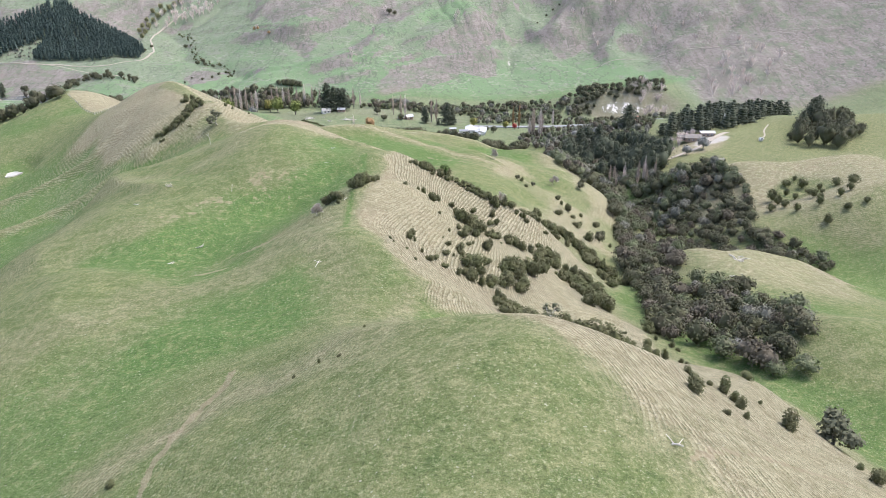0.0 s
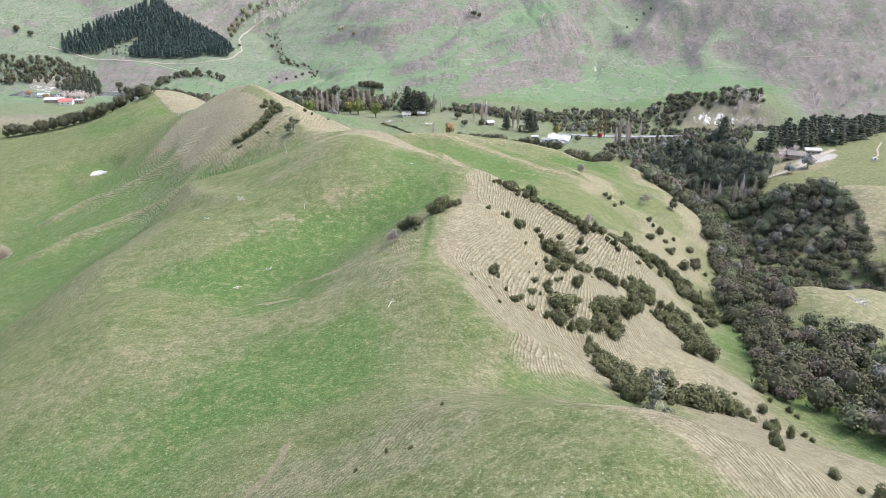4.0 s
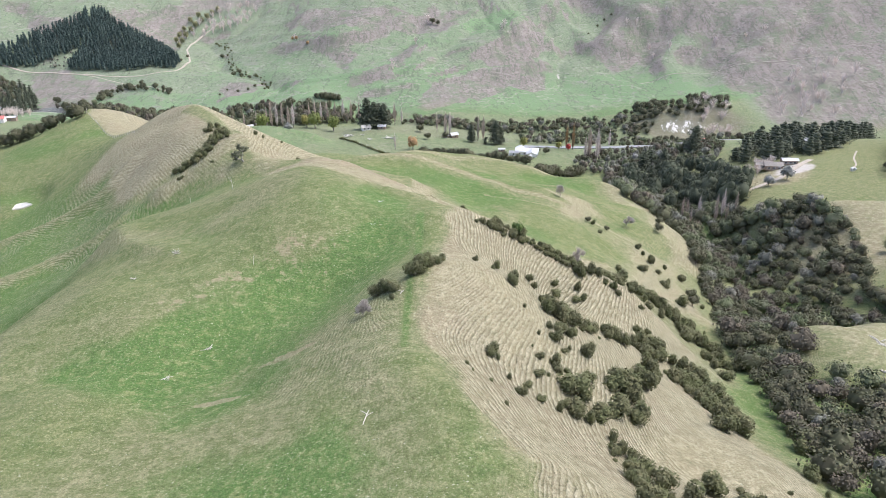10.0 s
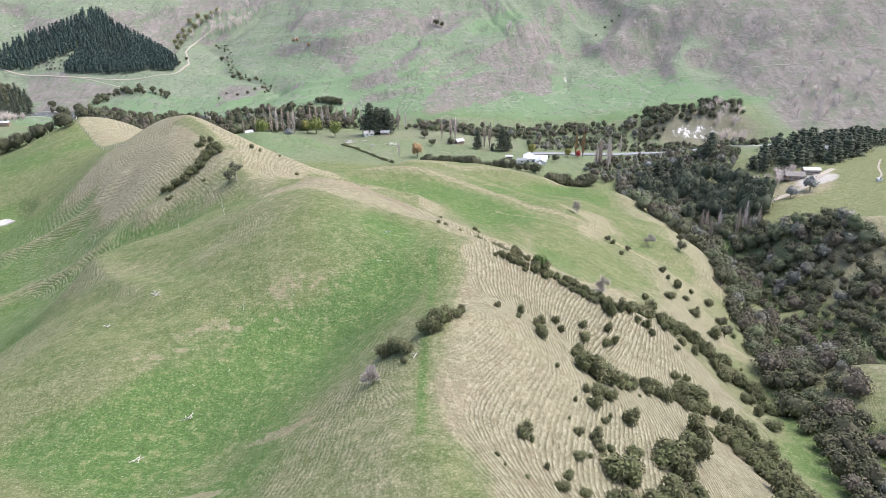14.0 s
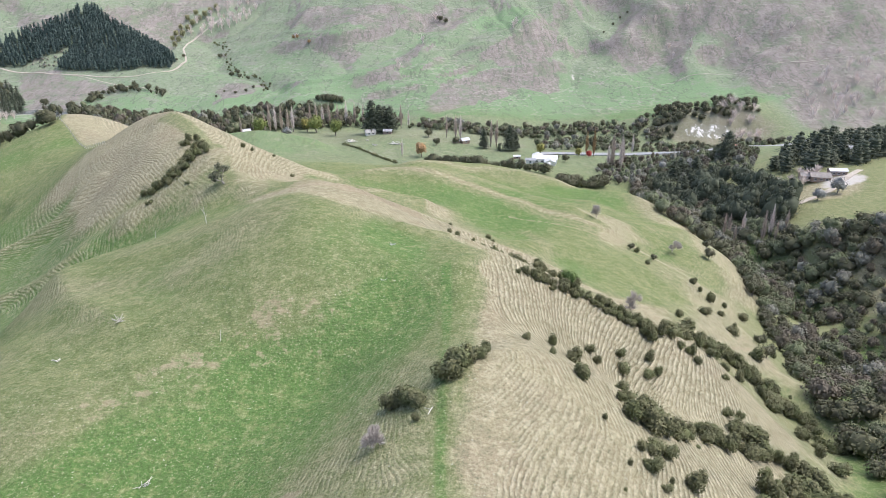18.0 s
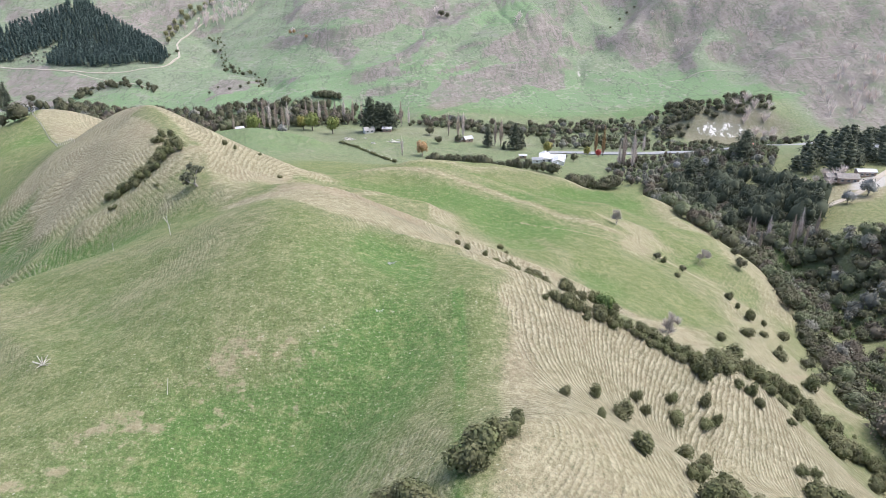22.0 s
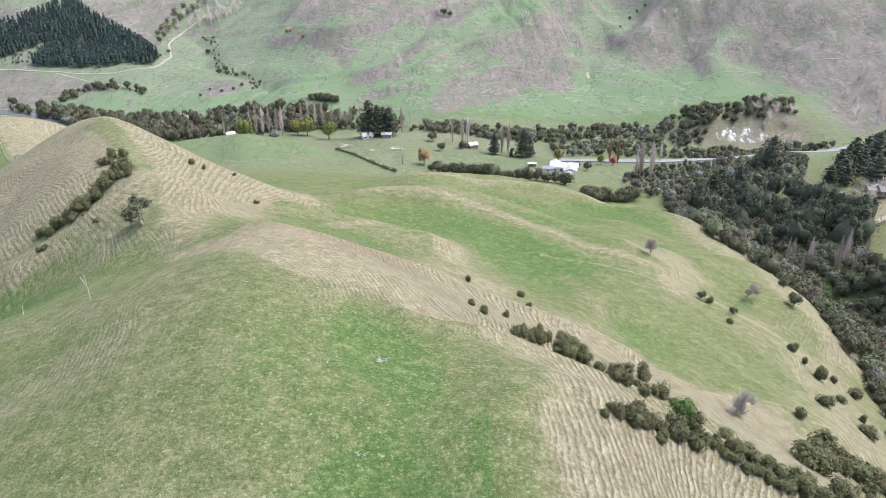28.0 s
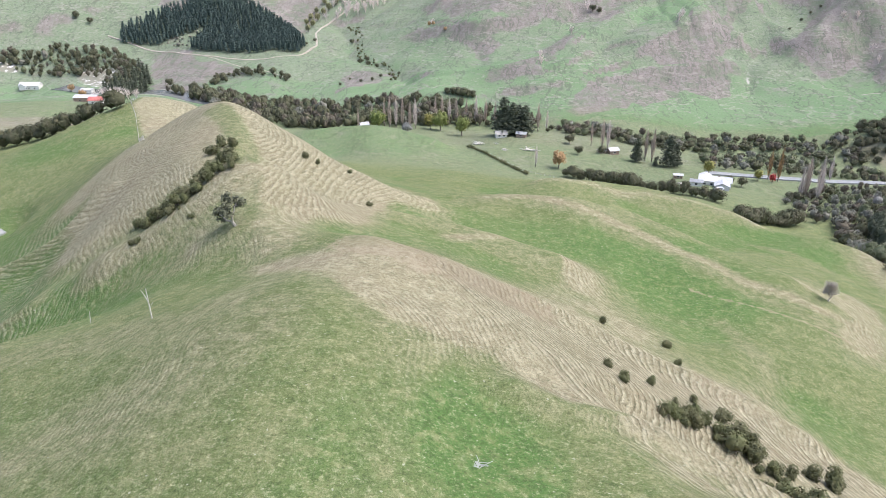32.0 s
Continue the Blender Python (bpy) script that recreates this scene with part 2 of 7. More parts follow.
# Sharp brows: lines of (x, y) with the metres by which the crest stands up and the width of its shoulders.
BROWS = (
    (1.5, 15, ((-112, 374), (-86, 346), (-71, 328), (-62, 312), (-52, 288), (-43, 273), (-38, 258), (-33, 247))),
    (1.0, 9, ((2, 74), (10, 70), (22, 67.5), (30, 65), (40, 66), (52, 67))),
    (1.0, 9, ((6, 116), (13, 105), (23, 105), (38, 101), (53, 104))),
    (1.2, 9, ((3, 149), (9, 155), (17, 162), (31, 164), (49, 165), (56, 165))),
    (1.2, 9, ((10, 190), (16, 199), (22, 200), (34, 199), (46, 198), (62, 199))),
    (2.6, 9, ((-142, 277), (-135, 290), (-121, 290), (-111, 292), (-100, 292), (-90, 300))),
    (2.4, 9, ((-126, 236), (-120, 248), (-112, 250), (-102, 255), (-91, 254), (-82, 258))),
    (2.4, 7, ((1.6, 212), (6.3, 210.5), (13, 213), (19, 211), (26, 210.5), (34, 209), (42, 206))),
    (1.6, 6, ((-12, 240), (-7, 241), (0, 247), (9, 249), (17, 247), (26, 247), (35, 246), (42, 242))),
    (1.0, 12, ((12, 200), (5, 222), (-6, 236), (-18, 246), (-28, 250))),
    (2.0, 10, ((-44, 184), (-58, 200), (-70, 222), (-62, 236))),
    (0.9, 12, ((-20, 94), (-48, 110), (-58, 135), (-70, 160))),
    (1.2, 12, ((-25, 296), (-10, 299), (10, 293))),
    (1.4, 16, ((-5, 333), (14, 337), (34, 345), (52, 335), (66, 311), (80, 299), (92, 270))),
    (1.4, 14, ((12, 420), (44, 424), (86, 422), (114, 413), (124, 392), (121, 360))),
    (1.2, 12, ((112, 198), (126, 193), (142, 208), (166, 208), (182, 192))),
    (1.3, 14, ((172, 250), (206, 250), (228, 250))),
    (1.3, 14, ((180, 318), (196, 310), (222, 305), (264, 300))),
    (1.3, 14, ((-176, 394), (-160, 402), (-146, 412), (-150, 432))),
    (2.0, 8, ((-43, 275), (-48, 270.5), (-54, 267), (-60, 264), (-68, 261))),
    (3.0, 18, ((-130, 574), (-104, 575), (-85, 575), (-66, 574), (-45, 571))),
    (1.5, 14, ((-34, 430), (-16, 426), (0, 424), (14, 421))),
    (2.5, 20, ((-139, 752), (-99, 782), (-77, 778), (5, 764), (59, 769), (93, 790), (135, 795))),
    (2.5, 18, ((-68, 716), (-9, 742), (24, 745), (58, 752))),
    (4.0, 26, ((-166, 963), (-118, 952), (-46, 870), (7, 881), (40, 911), (75, 940))),
    (4.5, 22, ((403, 818), (388, 808), (356, 802), (314, 792), (295, 785))),
    (4.0, 22, ((460, 800), (430, 775), (395, 748), (352, 735))),
    (4.0, 22, ((247, 946), (254, 899), (246, 851))),
    (3.0, 24, ((330, 900), (312, 866), (277, 848), (245, 842))),
    (4.0, 26, ((-370, 1010), (-340, 985), (-300, 950), (-255, 915), (-215, 885))),
    (4.0, 26, ((211, 935), (166, 864), (132, 832), (93, 796), (53, 757))),
    (3.0, 22, ((308, 870), (265, 839), (215, 799))),
    (3.0, 22, ((361, 840), (332, 805), (306, 778))),
    (3.0, 24, ((136, 930), (77, 848), (40, 796), (-12, 764), (-70, 745))),
    (3.0, 24, ((19, 930), (-35, 880), (-84, 909), (-121, 919))),
    (5.0, 18, ((-59, 715), (-4, 739), (27, 742), (65, 758), (98, 776), (120, 784), (187, 808))),
    (5.0, 18, ((-85, 785), (-59, 768), (-31, 768), (0, 762), (24, 762))),
    (5.0, 18, ((28, 764), (44, 774), (69, 819), (94, 826), (105, 825), (126, 826), (153, 851), (191, 917), (204, 923))),
    (5.0, 18, ((48, 819), (63, 841), (84, 871), (106, 903), (128, 933))),
    (5.0, 18, ((-95, 902), (-63, 878), (-35, 862), (2, 875), (16, 880))),
    (5.0, 18, ((16, 881), (36, 903), (51, 924))),
    (5.0, 18, ((-91, 942), (-78, 964), (-73, 969))),
    (5.0, 18, ((251, 837), (265, 839), (287, 876), (300, 874))),
    (5.0, 18, ((356, 774), (373, 784), (389, 793), (411, 803), (426, 817))),
    (5.0, 18, ((400, 742), (419, 757), (449, 781), (461, 788))),
    (5.0, 18, ((433, 742), (458, 764), (488, 782))),
)

# Clefts: gullies cut into the slopes, with their depth and half width.
CLEFTS = (
    (2.6, 8, ((14, 221.5), (23, 224.5), (29, 222), (36, 219.5), (44, 217))),
    (0.9, 1.7, ((-21, 50), (-19.6, 56.6), (-18.8, 62), (-17, 67.3), (-15.3, 72.2), (-15, 78.5))),
    (2.2, 7, ((-50, 296), (-53, 284), (-58, 275.5), (-66, 272), (-76, 267))),
    (2.6, 13, ((292, 915), (249, 852), (238, 843), (215, 834), (202, 809), (198, 786), (196, 768))),
    (2.2, 12, ((232, 925), (206, 890), (191, 846), (194, 806), (198, 787))),
    (3.5, 16, ((310, 850), (302, 826), (297, 794), (290, 752))),
    (3.5, 16, ((470, 792), (453, 777), (407, 752), (377, 742), (330, 735))),
    (3.0, 14, ((352, 850), (345, 822), (338, 795), (330, 770))),
    (5.0, 26, ((-142, 1046), (-168, 1004), (-205, 992), (-185, 940), (-171, 918), (-174, 892), (-144, 852), (-104, 800), (-92, 772))),
    (2.5, 20, ((-57, 852), (-34, 823), (-28, 790), (-46, 768), (-80, 752))),
    (3.0, 18, ((60, 900), (45, 850), (10, 815), (-12, 800))),
    (3.0, 18, ((120, 880), (100, 845), (62, 812), (30, 790))),
    (3.0, 16, ((-300, 930), (-286, 905), (-275, 880))),
    (4.0, 20, ((-430, 1000), (-400, 960), (-360, 930))),
    (2.4, 11, ((28, 760), (24, 775), (38, 802), (52, 813), (68, 848))),
    (2.4, 11, ((-28, 795), (-33, 827), (-48, 841))),
    (2.4, 11, ((42, 748), (59, 758), (99, 786), (132, 792), (163, 806), (194, 837))),
    (2.4, 11, ((264, 875), (276, 891), (289, 903), (297, 898))),
    (2.4, 11, ((294, 758), (298, 802), (305, 828), (322, 837))),
    (2.4, 11, ((422, 739), (443, 760), (470, 787), (484, 797))),
    (2.4, 11, ((385, 804), (398, 810), (406, 812))),
    (2.4, 11, ((367, 720), (347, 728), (372, 748))),
)


def brow_lift(x, y, lines=BROWS):
    z = np.zeros_like(x)
    for rise, wide, line in lines:
        xs, ys = [p[0] for p in line], [p[1] for p in line]
        near = np.nonzero((x > min(xs) - wide) & (x < max(xs) + wide) & (y > min(ys) - wide) & (y < max(ys) + wide))[0]
        if not len(near):
            continue
        px, py, best = x[near], y[near], np.full(len(near), 1e9)
        for (ax, ay), (bx, by) in zip(line, line[1:]):
            dx, dy = bx - ax, by - ay
            k = np.clip(((px - ax) * dx + (py - ay) * dy) / (dx * dx + dy * dy), 0, 1)
            best = np.minimum(best, np.hypot(px - ax - k * dx, py - ay - k * dy))
        d = np.clip(np.sqrt(best ** 2 + 0.8) / wide, 0, 1)
        z[near] = np.maximum(z[near], rise * (1 - d) ** 2)
    return z


def height(x, y):
    """The ground's height; x and y may be arrays."""
    x, y = np.atleast_1d(np.asarray(x, float)).ravel(), np.atleast_1d(np.asarray(y, float)).ravel()
    p, w = PLATE
    z = np.empty(len(x))
    for s in range(0, len(x), 20000):
        a, b = x[s:s + 20000] / 100, y[s:s + 20000] / 100
        d2 = (a[:, None] - p[:, 0]) ** 2 + (b[:, None] - p[:, 1]) ** 2
        z[s:s + 20000] = bend(d2) @ w[:-3] + w[-3] + w[-2] * a + w[-1] * b
    z += brow_lift(x, y) - brow_lift(x, y, CLEFTS)
    near = 1 - ramp(np.abs(y - 200), 180, 380)
    z += near * ((fuzz(x, y, 17, 1) - 0.5) * 1.1 + (fuzz(x, y, 7, 2) - 0.5) * 0.45)
    rolls = ramp(x + 0.25 * y, 75, 100) * ramp(y, 262, 300) * (1 - ramp(y, 420, 470)) * (1 - ramp(x, 115, 150))
    z += rolls * ((fuzz(x, y, 30, 3) - 0.5) * 4.5 + (fuzz(x, y, 13, 4) - 0.5) * 1.6)
    wild = ramp(y, 790, 960)
    ridge = 1 - np.abs(2 * fuzz(x + 0.25 * y, y * 0.42, 62, 3) - 1)
    ridge2 = 1 - np.abs(2 * fuzz(x - 0.2 * y, y * 0.5, 27, 4) - 1)
    z += wild * ((ridge - 0.55) * 9 + (ridge2 - 0.5) * 3) * (0.4 + 0.6 * ramp(x, -100, 150)) + ramp(y, 700, 780) * (fuzz(x, y, 38, 7) - 0.5) * 6 + (1 - near) * (fuzz(x, y, 23, 5) - 0.5) * 1.6
    rill = np.abs(2 * fuzz(x + 0.12 * y + 4 * fuzz(x, y, 30, 5), y * 0.22, 13, 6) - 1)
    rill2 = np.abs(2 * fuzz(x - 0.1 * y, y * 0.3, 6.5, 2) - 1)
    bad = np.maximum(ramp(y, 800, 850) * ramp(x, 90, 160), ramp(y + 0.35 * (x - 300), 745, 800) * ramp(x, 200, 280)) + 0.5 * ramp(y, 960, 1020)
    z -= np.clip(bad, 0, 1) * ((1 - rill) ** 2 * 2.6 + (1 - rill2) ** 2 * 1.3 - 1.0)
    basin = 1 - ramp(np.hypot(x + 144.5, y - 328.5), 4.5, 14)
    z += basin * (-39.9 - z)
    return z


def ground(x, y):
    return float(height(x, y)[0])


def steps(start, stop, bands, grow_low, grow_high, cap=26):
    """Coordinates: bands of (from, to, step) in the middle, growing wider outside."""
    mid = np.concatenate([np.arange(lo, hi, fine) for lo, hi, fine in bands])
    out, v, d = [], bands[-1][1], bands[-1][2]
    while v < stop:
        out.append(v)
        d = min(d * grow_high, cap)
        v += d
    left, v, d = [], bands[0][0], bands[0][2]
    while v > start:
        d = min(d * grow_low, cap)
        v -= d
        left.append(v)
    return np.concatenate([left[::-1], mid, out])


XS = steps(-1400, 1400, ((-74, -8, 0.75), (-8, 58, 0.38)), 1.017, 1.018)
YS = steps(-420, 1750, ((50, 262, 0.62),), 1.05, 1.0075)
GX, GY = np.meshgrid(XS, YS)
GZ = height(GX, GY).reshape(GX.shape)


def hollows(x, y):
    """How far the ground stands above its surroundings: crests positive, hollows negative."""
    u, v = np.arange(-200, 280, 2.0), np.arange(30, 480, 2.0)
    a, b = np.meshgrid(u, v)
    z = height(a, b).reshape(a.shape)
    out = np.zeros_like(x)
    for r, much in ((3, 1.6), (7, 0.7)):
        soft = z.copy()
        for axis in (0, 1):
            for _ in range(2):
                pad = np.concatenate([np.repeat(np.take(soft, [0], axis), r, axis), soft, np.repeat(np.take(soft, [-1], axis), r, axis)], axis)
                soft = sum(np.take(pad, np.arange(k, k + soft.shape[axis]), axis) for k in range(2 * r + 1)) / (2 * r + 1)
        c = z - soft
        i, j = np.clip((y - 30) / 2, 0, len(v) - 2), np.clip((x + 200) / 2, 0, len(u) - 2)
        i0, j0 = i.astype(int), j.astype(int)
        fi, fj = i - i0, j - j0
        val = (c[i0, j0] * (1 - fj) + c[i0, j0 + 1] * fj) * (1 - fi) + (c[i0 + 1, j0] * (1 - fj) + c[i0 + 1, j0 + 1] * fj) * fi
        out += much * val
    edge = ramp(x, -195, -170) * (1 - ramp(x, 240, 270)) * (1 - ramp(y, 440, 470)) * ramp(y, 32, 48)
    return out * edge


def stock_tracks(x, y, z):
    """The tracks that stock tread along a slope: a warped height that they follow, and how many lie in a metre of it (as a power of two)."""
    slow = z + 2.6 * fuzz(x, y, 34, 1) + 0.5 * fuzz(x, y, 9, 3)
    west, east = np.exp(-((x + 82) / 22) ** 2 - ((y - 296) / 36) ** 2), np.exp(-((x + 40) / 14) ** 2 - ((y - 295) / 32) ** 2)
    slow = slow + west * 0.9 * (y - 296) - east * 0.9 * (x + 40)
    gy, gx = np.gradient(slow, YS, XS)
    wide = np.interp(y, (60, 150, 230, 300, 430), (0.62, 0.64, 0.80, 1.15, 1.7))
    many = -np.log2(wide * np.clip(np.hypot(gx, gy), 0.07, 3))
    return slow + 0.10 * fuzz(x, y, 2.4, 6), many


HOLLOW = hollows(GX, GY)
TRACKS = stock_tracks(GX, GY, GZ)


# ---- materials ----
class Mat:
    """A short hand for node materials."""

    def __init__(self, name, rough=0.9, spec=0.2):
        self.m = bpy.data.materials.new(name)
        self.m.use_nodes = True
        self.n, self.l = self.m.node_tree.nodes, self.m.node_tree.links
        self.b = self.n["Principled BSDF"]
        self.b.inputs["Roughness"].default_value = rough
        self.b.inputs["Specular IOR Level"].default_value = spec
        self.place = None

    def put(self, slot, v):
        if isinstance(v, bpy.types.NodeSocket):
            self.l.new(v, slot)
        elif isinstance(v, tuple) and len(v) == 3 and slot.type == "RGBA":
            slot.default_value = (*v, 1)
        else:
            slot.default_value = v

    def where(self):
        if self.place is None:
            self.place = self.n.new("ShaderNodeNewGeometry").outputs["Position"]
        return self.place

    def noise(self, scale, detail=3.0, rough=0.55, at=None, distort=0.0):
        t = self.n.new("ShaderNodeTexNoise")
        self.put(t.inputs["Vector"], at or self.where())
        t.inputs["Scale"].default_value, t.inputs["Detail"].default_value = scale, detail
        t.inputs["Roughness"].default_value, t.inputs["Distortion"].default_value = rough, distort
        return t.outputs["Fac"]

    def math(self, op, a, b=0.0, c=0.0):
        t = self.n.new("ShaderNodeMath")
        t.operation = op
        for slot, v in zip(t.inputs, (a, b, c)):
            self.put(slot, v)
        return t.outputs[0]

    def span(self, v, lo, hi, to_lo=0.0, to_hi=1.0):
        t = self.n.new("ShaderNodeMapRange")
        t.interpolation_type = "SMOOTHSTEP"
        for slot, w in zip(t.inputs, (v, lo, hi, to_lo, to_hi)):
            self.put(slot, w)
        return t.outputs[0]

    def mix(self, f, a, b, how="MIX"):
        t = self.n.new("ShaderNodeMix")
        t.data_type, t.blend_type = "RGBA", how
        for slot, v in ((t.inputs[0], f), (t.inputs[6], a), (t.inputs[7], b)):
            self.put(slot, v)
        return t.outputs[2]

    def attr(self, name, which="Fac"):
        t = self.n.new("ShaderNodeAttribute")
        t.attribute_name = name
        return t.outputs[which]

    def parts(self, v):
        t = self.n.new("ShaderNodeSeparateXYZ")
        self.put(t.inputs[0], v)
        return t.outputs

    def vec(self, x, y, z):
        t = self.n.new("ShaderNodeCombineXYZ")
        for slot, v in zip(t.inputs, (x, y, z)):
            self.put(slot, v)
        return t.outputs[0]

    def any(self, island=False):
        if island:
            return self.n.new("ShaderNodeNewGeometry").outputs["Random Per Island"]
        return self.n.new("ShaderNodeObjectInfo").outputs["Random"]

    def bump(self, h, dist, strength=1.0):
        t = self.n.new("ShaderNodeBump")
        t.inputs["Distance"].default_value, t.inputs["Strength"].default_value = dist, strength
        self.put(t.inputs["Height"], h)
        self.put(self.b.inputs["Normal"], t.outputs[0])

    def done(self, colour=None):
        if colour is not None:
            self.put(self.b.inputs["Base Color"], colour)
        return self.m


def ground_material():
    g = Mat("hill_pasture", 0.95, 0.1)
    x, y, z = g.parts(g.where())
    dry, lush, tread = g.parts(g.attr("cover", "Color"))
    gravel, rock, far = g.parts(g.attr("trait", "Color"))
    bare = g.parts(g.attr("wear", "Color"))[0]
    big, mid, fine, grit = g.noise(0.045, 4), g.noise(0.22, 5, 0.65), g.noise(1.1, 5, 0.72), g.noise(2.6, 3, 0.75)
    # stock tracks: narrow ledges along the slope, merging and breaking
    level, many, _ = g.parts(g.attr("tracks", "Color"))
    wiggle = g.math("MULTIPLY_ADD", fine, 0.70, g.math("MULTIPLY", g.noise(0.45, 4, 0.65), 1.3))
    whole = g.math("FLOOR", many)
    part_way = g.span(g.math("SUBTRACT", many, whole), 0.30, 0.70)

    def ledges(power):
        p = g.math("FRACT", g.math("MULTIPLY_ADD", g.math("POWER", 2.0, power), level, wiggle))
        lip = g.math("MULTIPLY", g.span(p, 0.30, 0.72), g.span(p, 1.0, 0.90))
        # second value: narrow dark band below the lip, standing for its shadow
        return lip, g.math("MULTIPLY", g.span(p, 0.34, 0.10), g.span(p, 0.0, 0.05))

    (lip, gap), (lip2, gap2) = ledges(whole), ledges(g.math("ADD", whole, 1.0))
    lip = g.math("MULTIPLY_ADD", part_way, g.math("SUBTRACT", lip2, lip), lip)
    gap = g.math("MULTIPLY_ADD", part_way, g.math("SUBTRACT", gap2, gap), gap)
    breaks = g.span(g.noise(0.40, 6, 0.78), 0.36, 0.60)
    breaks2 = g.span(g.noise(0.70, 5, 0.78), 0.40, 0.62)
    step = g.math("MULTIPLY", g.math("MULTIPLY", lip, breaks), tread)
    shaded_riser = g.math("MULTIPLY", g.math("MULTIPLY", gap, breaks2), tread)
    lay = g.vec(g.math("MULTIPLY", x, 0.80), g.math("MULTIPLY", y, 0.80), g.math("MULTIPLY", level, 1.5))
    blade, comb = g.noise(2.6, 4, 0.72, lay), g.noise(0.75, 4, 0.68, lay)
    green = g.mix(g.span(mid, 0.33, 0.66), (0.098, 0.138, 0.046), (0.168, 0.188, 0.082))
    green = g.mix(g.span(g.math("MULTIPLY_ADD", big, 0.5, g.math("MULTIPLY_ADD", mid, 0.6, lush)), 0.46, 1.32), green, (0.080, 0.152, 0.040))
    green = g.mix(g.math("MULTIPLY", g.span(comb, 0.50, 0.66), 0.46), green, (0.270, 0.275, 0.130))
    green = g.mix(g.math("MULTIPLY", g.span(comb, 0.47, 0.34), 0.55), green, (0.074, 0.122, 0.038))
    green = g.mix(g.math("MULTIPLY", g.span(g.noise(0.6, 4, 0.7), 0.52, 0.66), 0.32), green, (0.235, 0.240, 0.120))
    tan = g.mix(g.span(mid, 0.35, 0.66), (0.276, 0.250, 0.162), (0.228, 0.204, 0.131))
    tan = g.mix(g.math("MULTIPLY", g.span(big, 0.50, 0.62), 0.55), tan, (0.250, 0.208, 0.145))
    tan = g.mix(g.span(comb, 0.44, 0.70), tan, (0.368, 0.338, 0.232))
    tan = g.mix(g.math("MULTIPLY", g.span(fine, 0.48, 0.28), 0.45), tan, (0.150, 0.148, 0.085))
    edge = g.math("MULTIPLY_ADD", mid, 0.62, dry)
    edge = g.math("MULTIPLY_ADD", comb, 0.50, edge)
    straw = g.mix(g.span(comb, 0.40, 0.62), (0.136, 0.158, 0.068), (0.202, 0.212, 0.108))
    colour = g.mix(g.span(edge, 0.58, 1.06), green, straw)
    colour = g.mix(g.span(edge, 0.98, 1.50), colour, tan)
    colour = g.mix(g.math("MULTIPLY", g.span(g.noise(0.9, 3, 0.6), 0.60, 0.72), 0.30), colour, (0.105, 0.120, 0.055))
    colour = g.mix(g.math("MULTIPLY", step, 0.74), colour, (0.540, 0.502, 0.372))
    # shadow under each lip, put into the colour along with trodden soil
    colour = g.mix(g.math("MULTIPLY", shaded_riser, 0.72), colour, (0.105, 0.098, 0.056))
    colour = g.mix(g.math("MULTIPLY", g.span(blade, 0.52, 0.68), 0.65), colour, g.mix(0.55, colour, (0.055, 0.075, 0.028)))
    thin = g.math("MULTIPLY_ADD", lush, -0.6, 1.0)
    colour = g.mix(g.math("MULTIPLY", g.math("MULTIPLY", g.span(blade, 0.47, 0.32), 0.55), thin), colour, g.mix(0.45, colour, (0.450, 0.440, 0.280)))
    colour = g.mix(g.math("MULTIPLY", g.span(grit, 0.53, 0.66), 0.75), colour, g.mix(0.6, colour, (0.045, 0.060, 0.024)))
    colour = g.mix(g.math("MULTIPLY", g.span(grit, 0.46, 0.33), 0.70), colour, g.mix(0.45, colour, (0.500, 0.480, 0.320)))
    hair = g.noise(9.0, 3, 0.8)
    colour = g.mix(g.math("MULTIPLY", g.span(hair, 0.51, 0.63), 0.80), colour, g.mix(0.6, colour, (0.045, 0.055, 0.025)))
    colour = g.mix(g.math("MULTIPLY", g.math("MULTIPLY", g.span(hair, 0.48, 0.34), 0.50), thin), colour, g.mix(0.4, colour, (0.50, 0.48, 0.34)))
    soil = g.mix(g.span(fine, 0.35, 0.65), (0.225, 0.185, 0.125), (0.330, 0.285, 0.205))
    colour = g.mix(g.math("MULTIPLY", g.span(g.math("MULTIPLY_ADD", comb, 1.1, g.math("MULTIPLY_ADD", mid, 0.9, bare)), 1.36, 1.54), 0.60), colour, soil)
    spots = g.span(g.noise(2.4, 1, 0.4), 0.735, 0.77)
    colour = g.mix(g.math("MULTIPLY", spots, 0.5), colour, (0.45, 0.45, 0.37))
    # the range beyond the river: grass over thin soil, tufts, rills and stock tracks
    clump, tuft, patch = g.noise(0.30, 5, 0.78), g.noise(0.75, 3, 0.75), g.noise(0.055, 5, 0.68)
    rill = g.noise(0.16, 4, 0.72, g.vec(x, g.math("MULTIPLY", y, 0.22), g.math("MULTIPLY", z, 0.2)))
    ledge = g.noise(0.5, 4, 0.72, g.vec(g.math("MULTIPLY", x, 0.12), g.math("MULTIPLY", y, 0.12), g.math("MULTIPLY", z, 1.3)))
    # pale, bluish haze of distance is mixed into the grass and soil colours
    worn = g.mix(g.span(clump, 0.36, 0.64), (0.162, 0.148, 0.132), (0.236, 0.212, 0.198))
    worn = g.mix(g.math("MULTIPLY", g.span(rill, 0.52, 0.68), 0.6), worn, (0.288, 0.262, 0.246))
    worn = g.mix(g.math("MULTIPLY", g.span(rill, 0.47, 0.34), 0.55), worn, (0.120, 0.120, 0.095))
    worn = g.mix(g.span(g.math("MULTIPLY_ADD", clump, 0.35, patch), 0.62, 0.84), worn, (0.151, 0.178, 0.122))
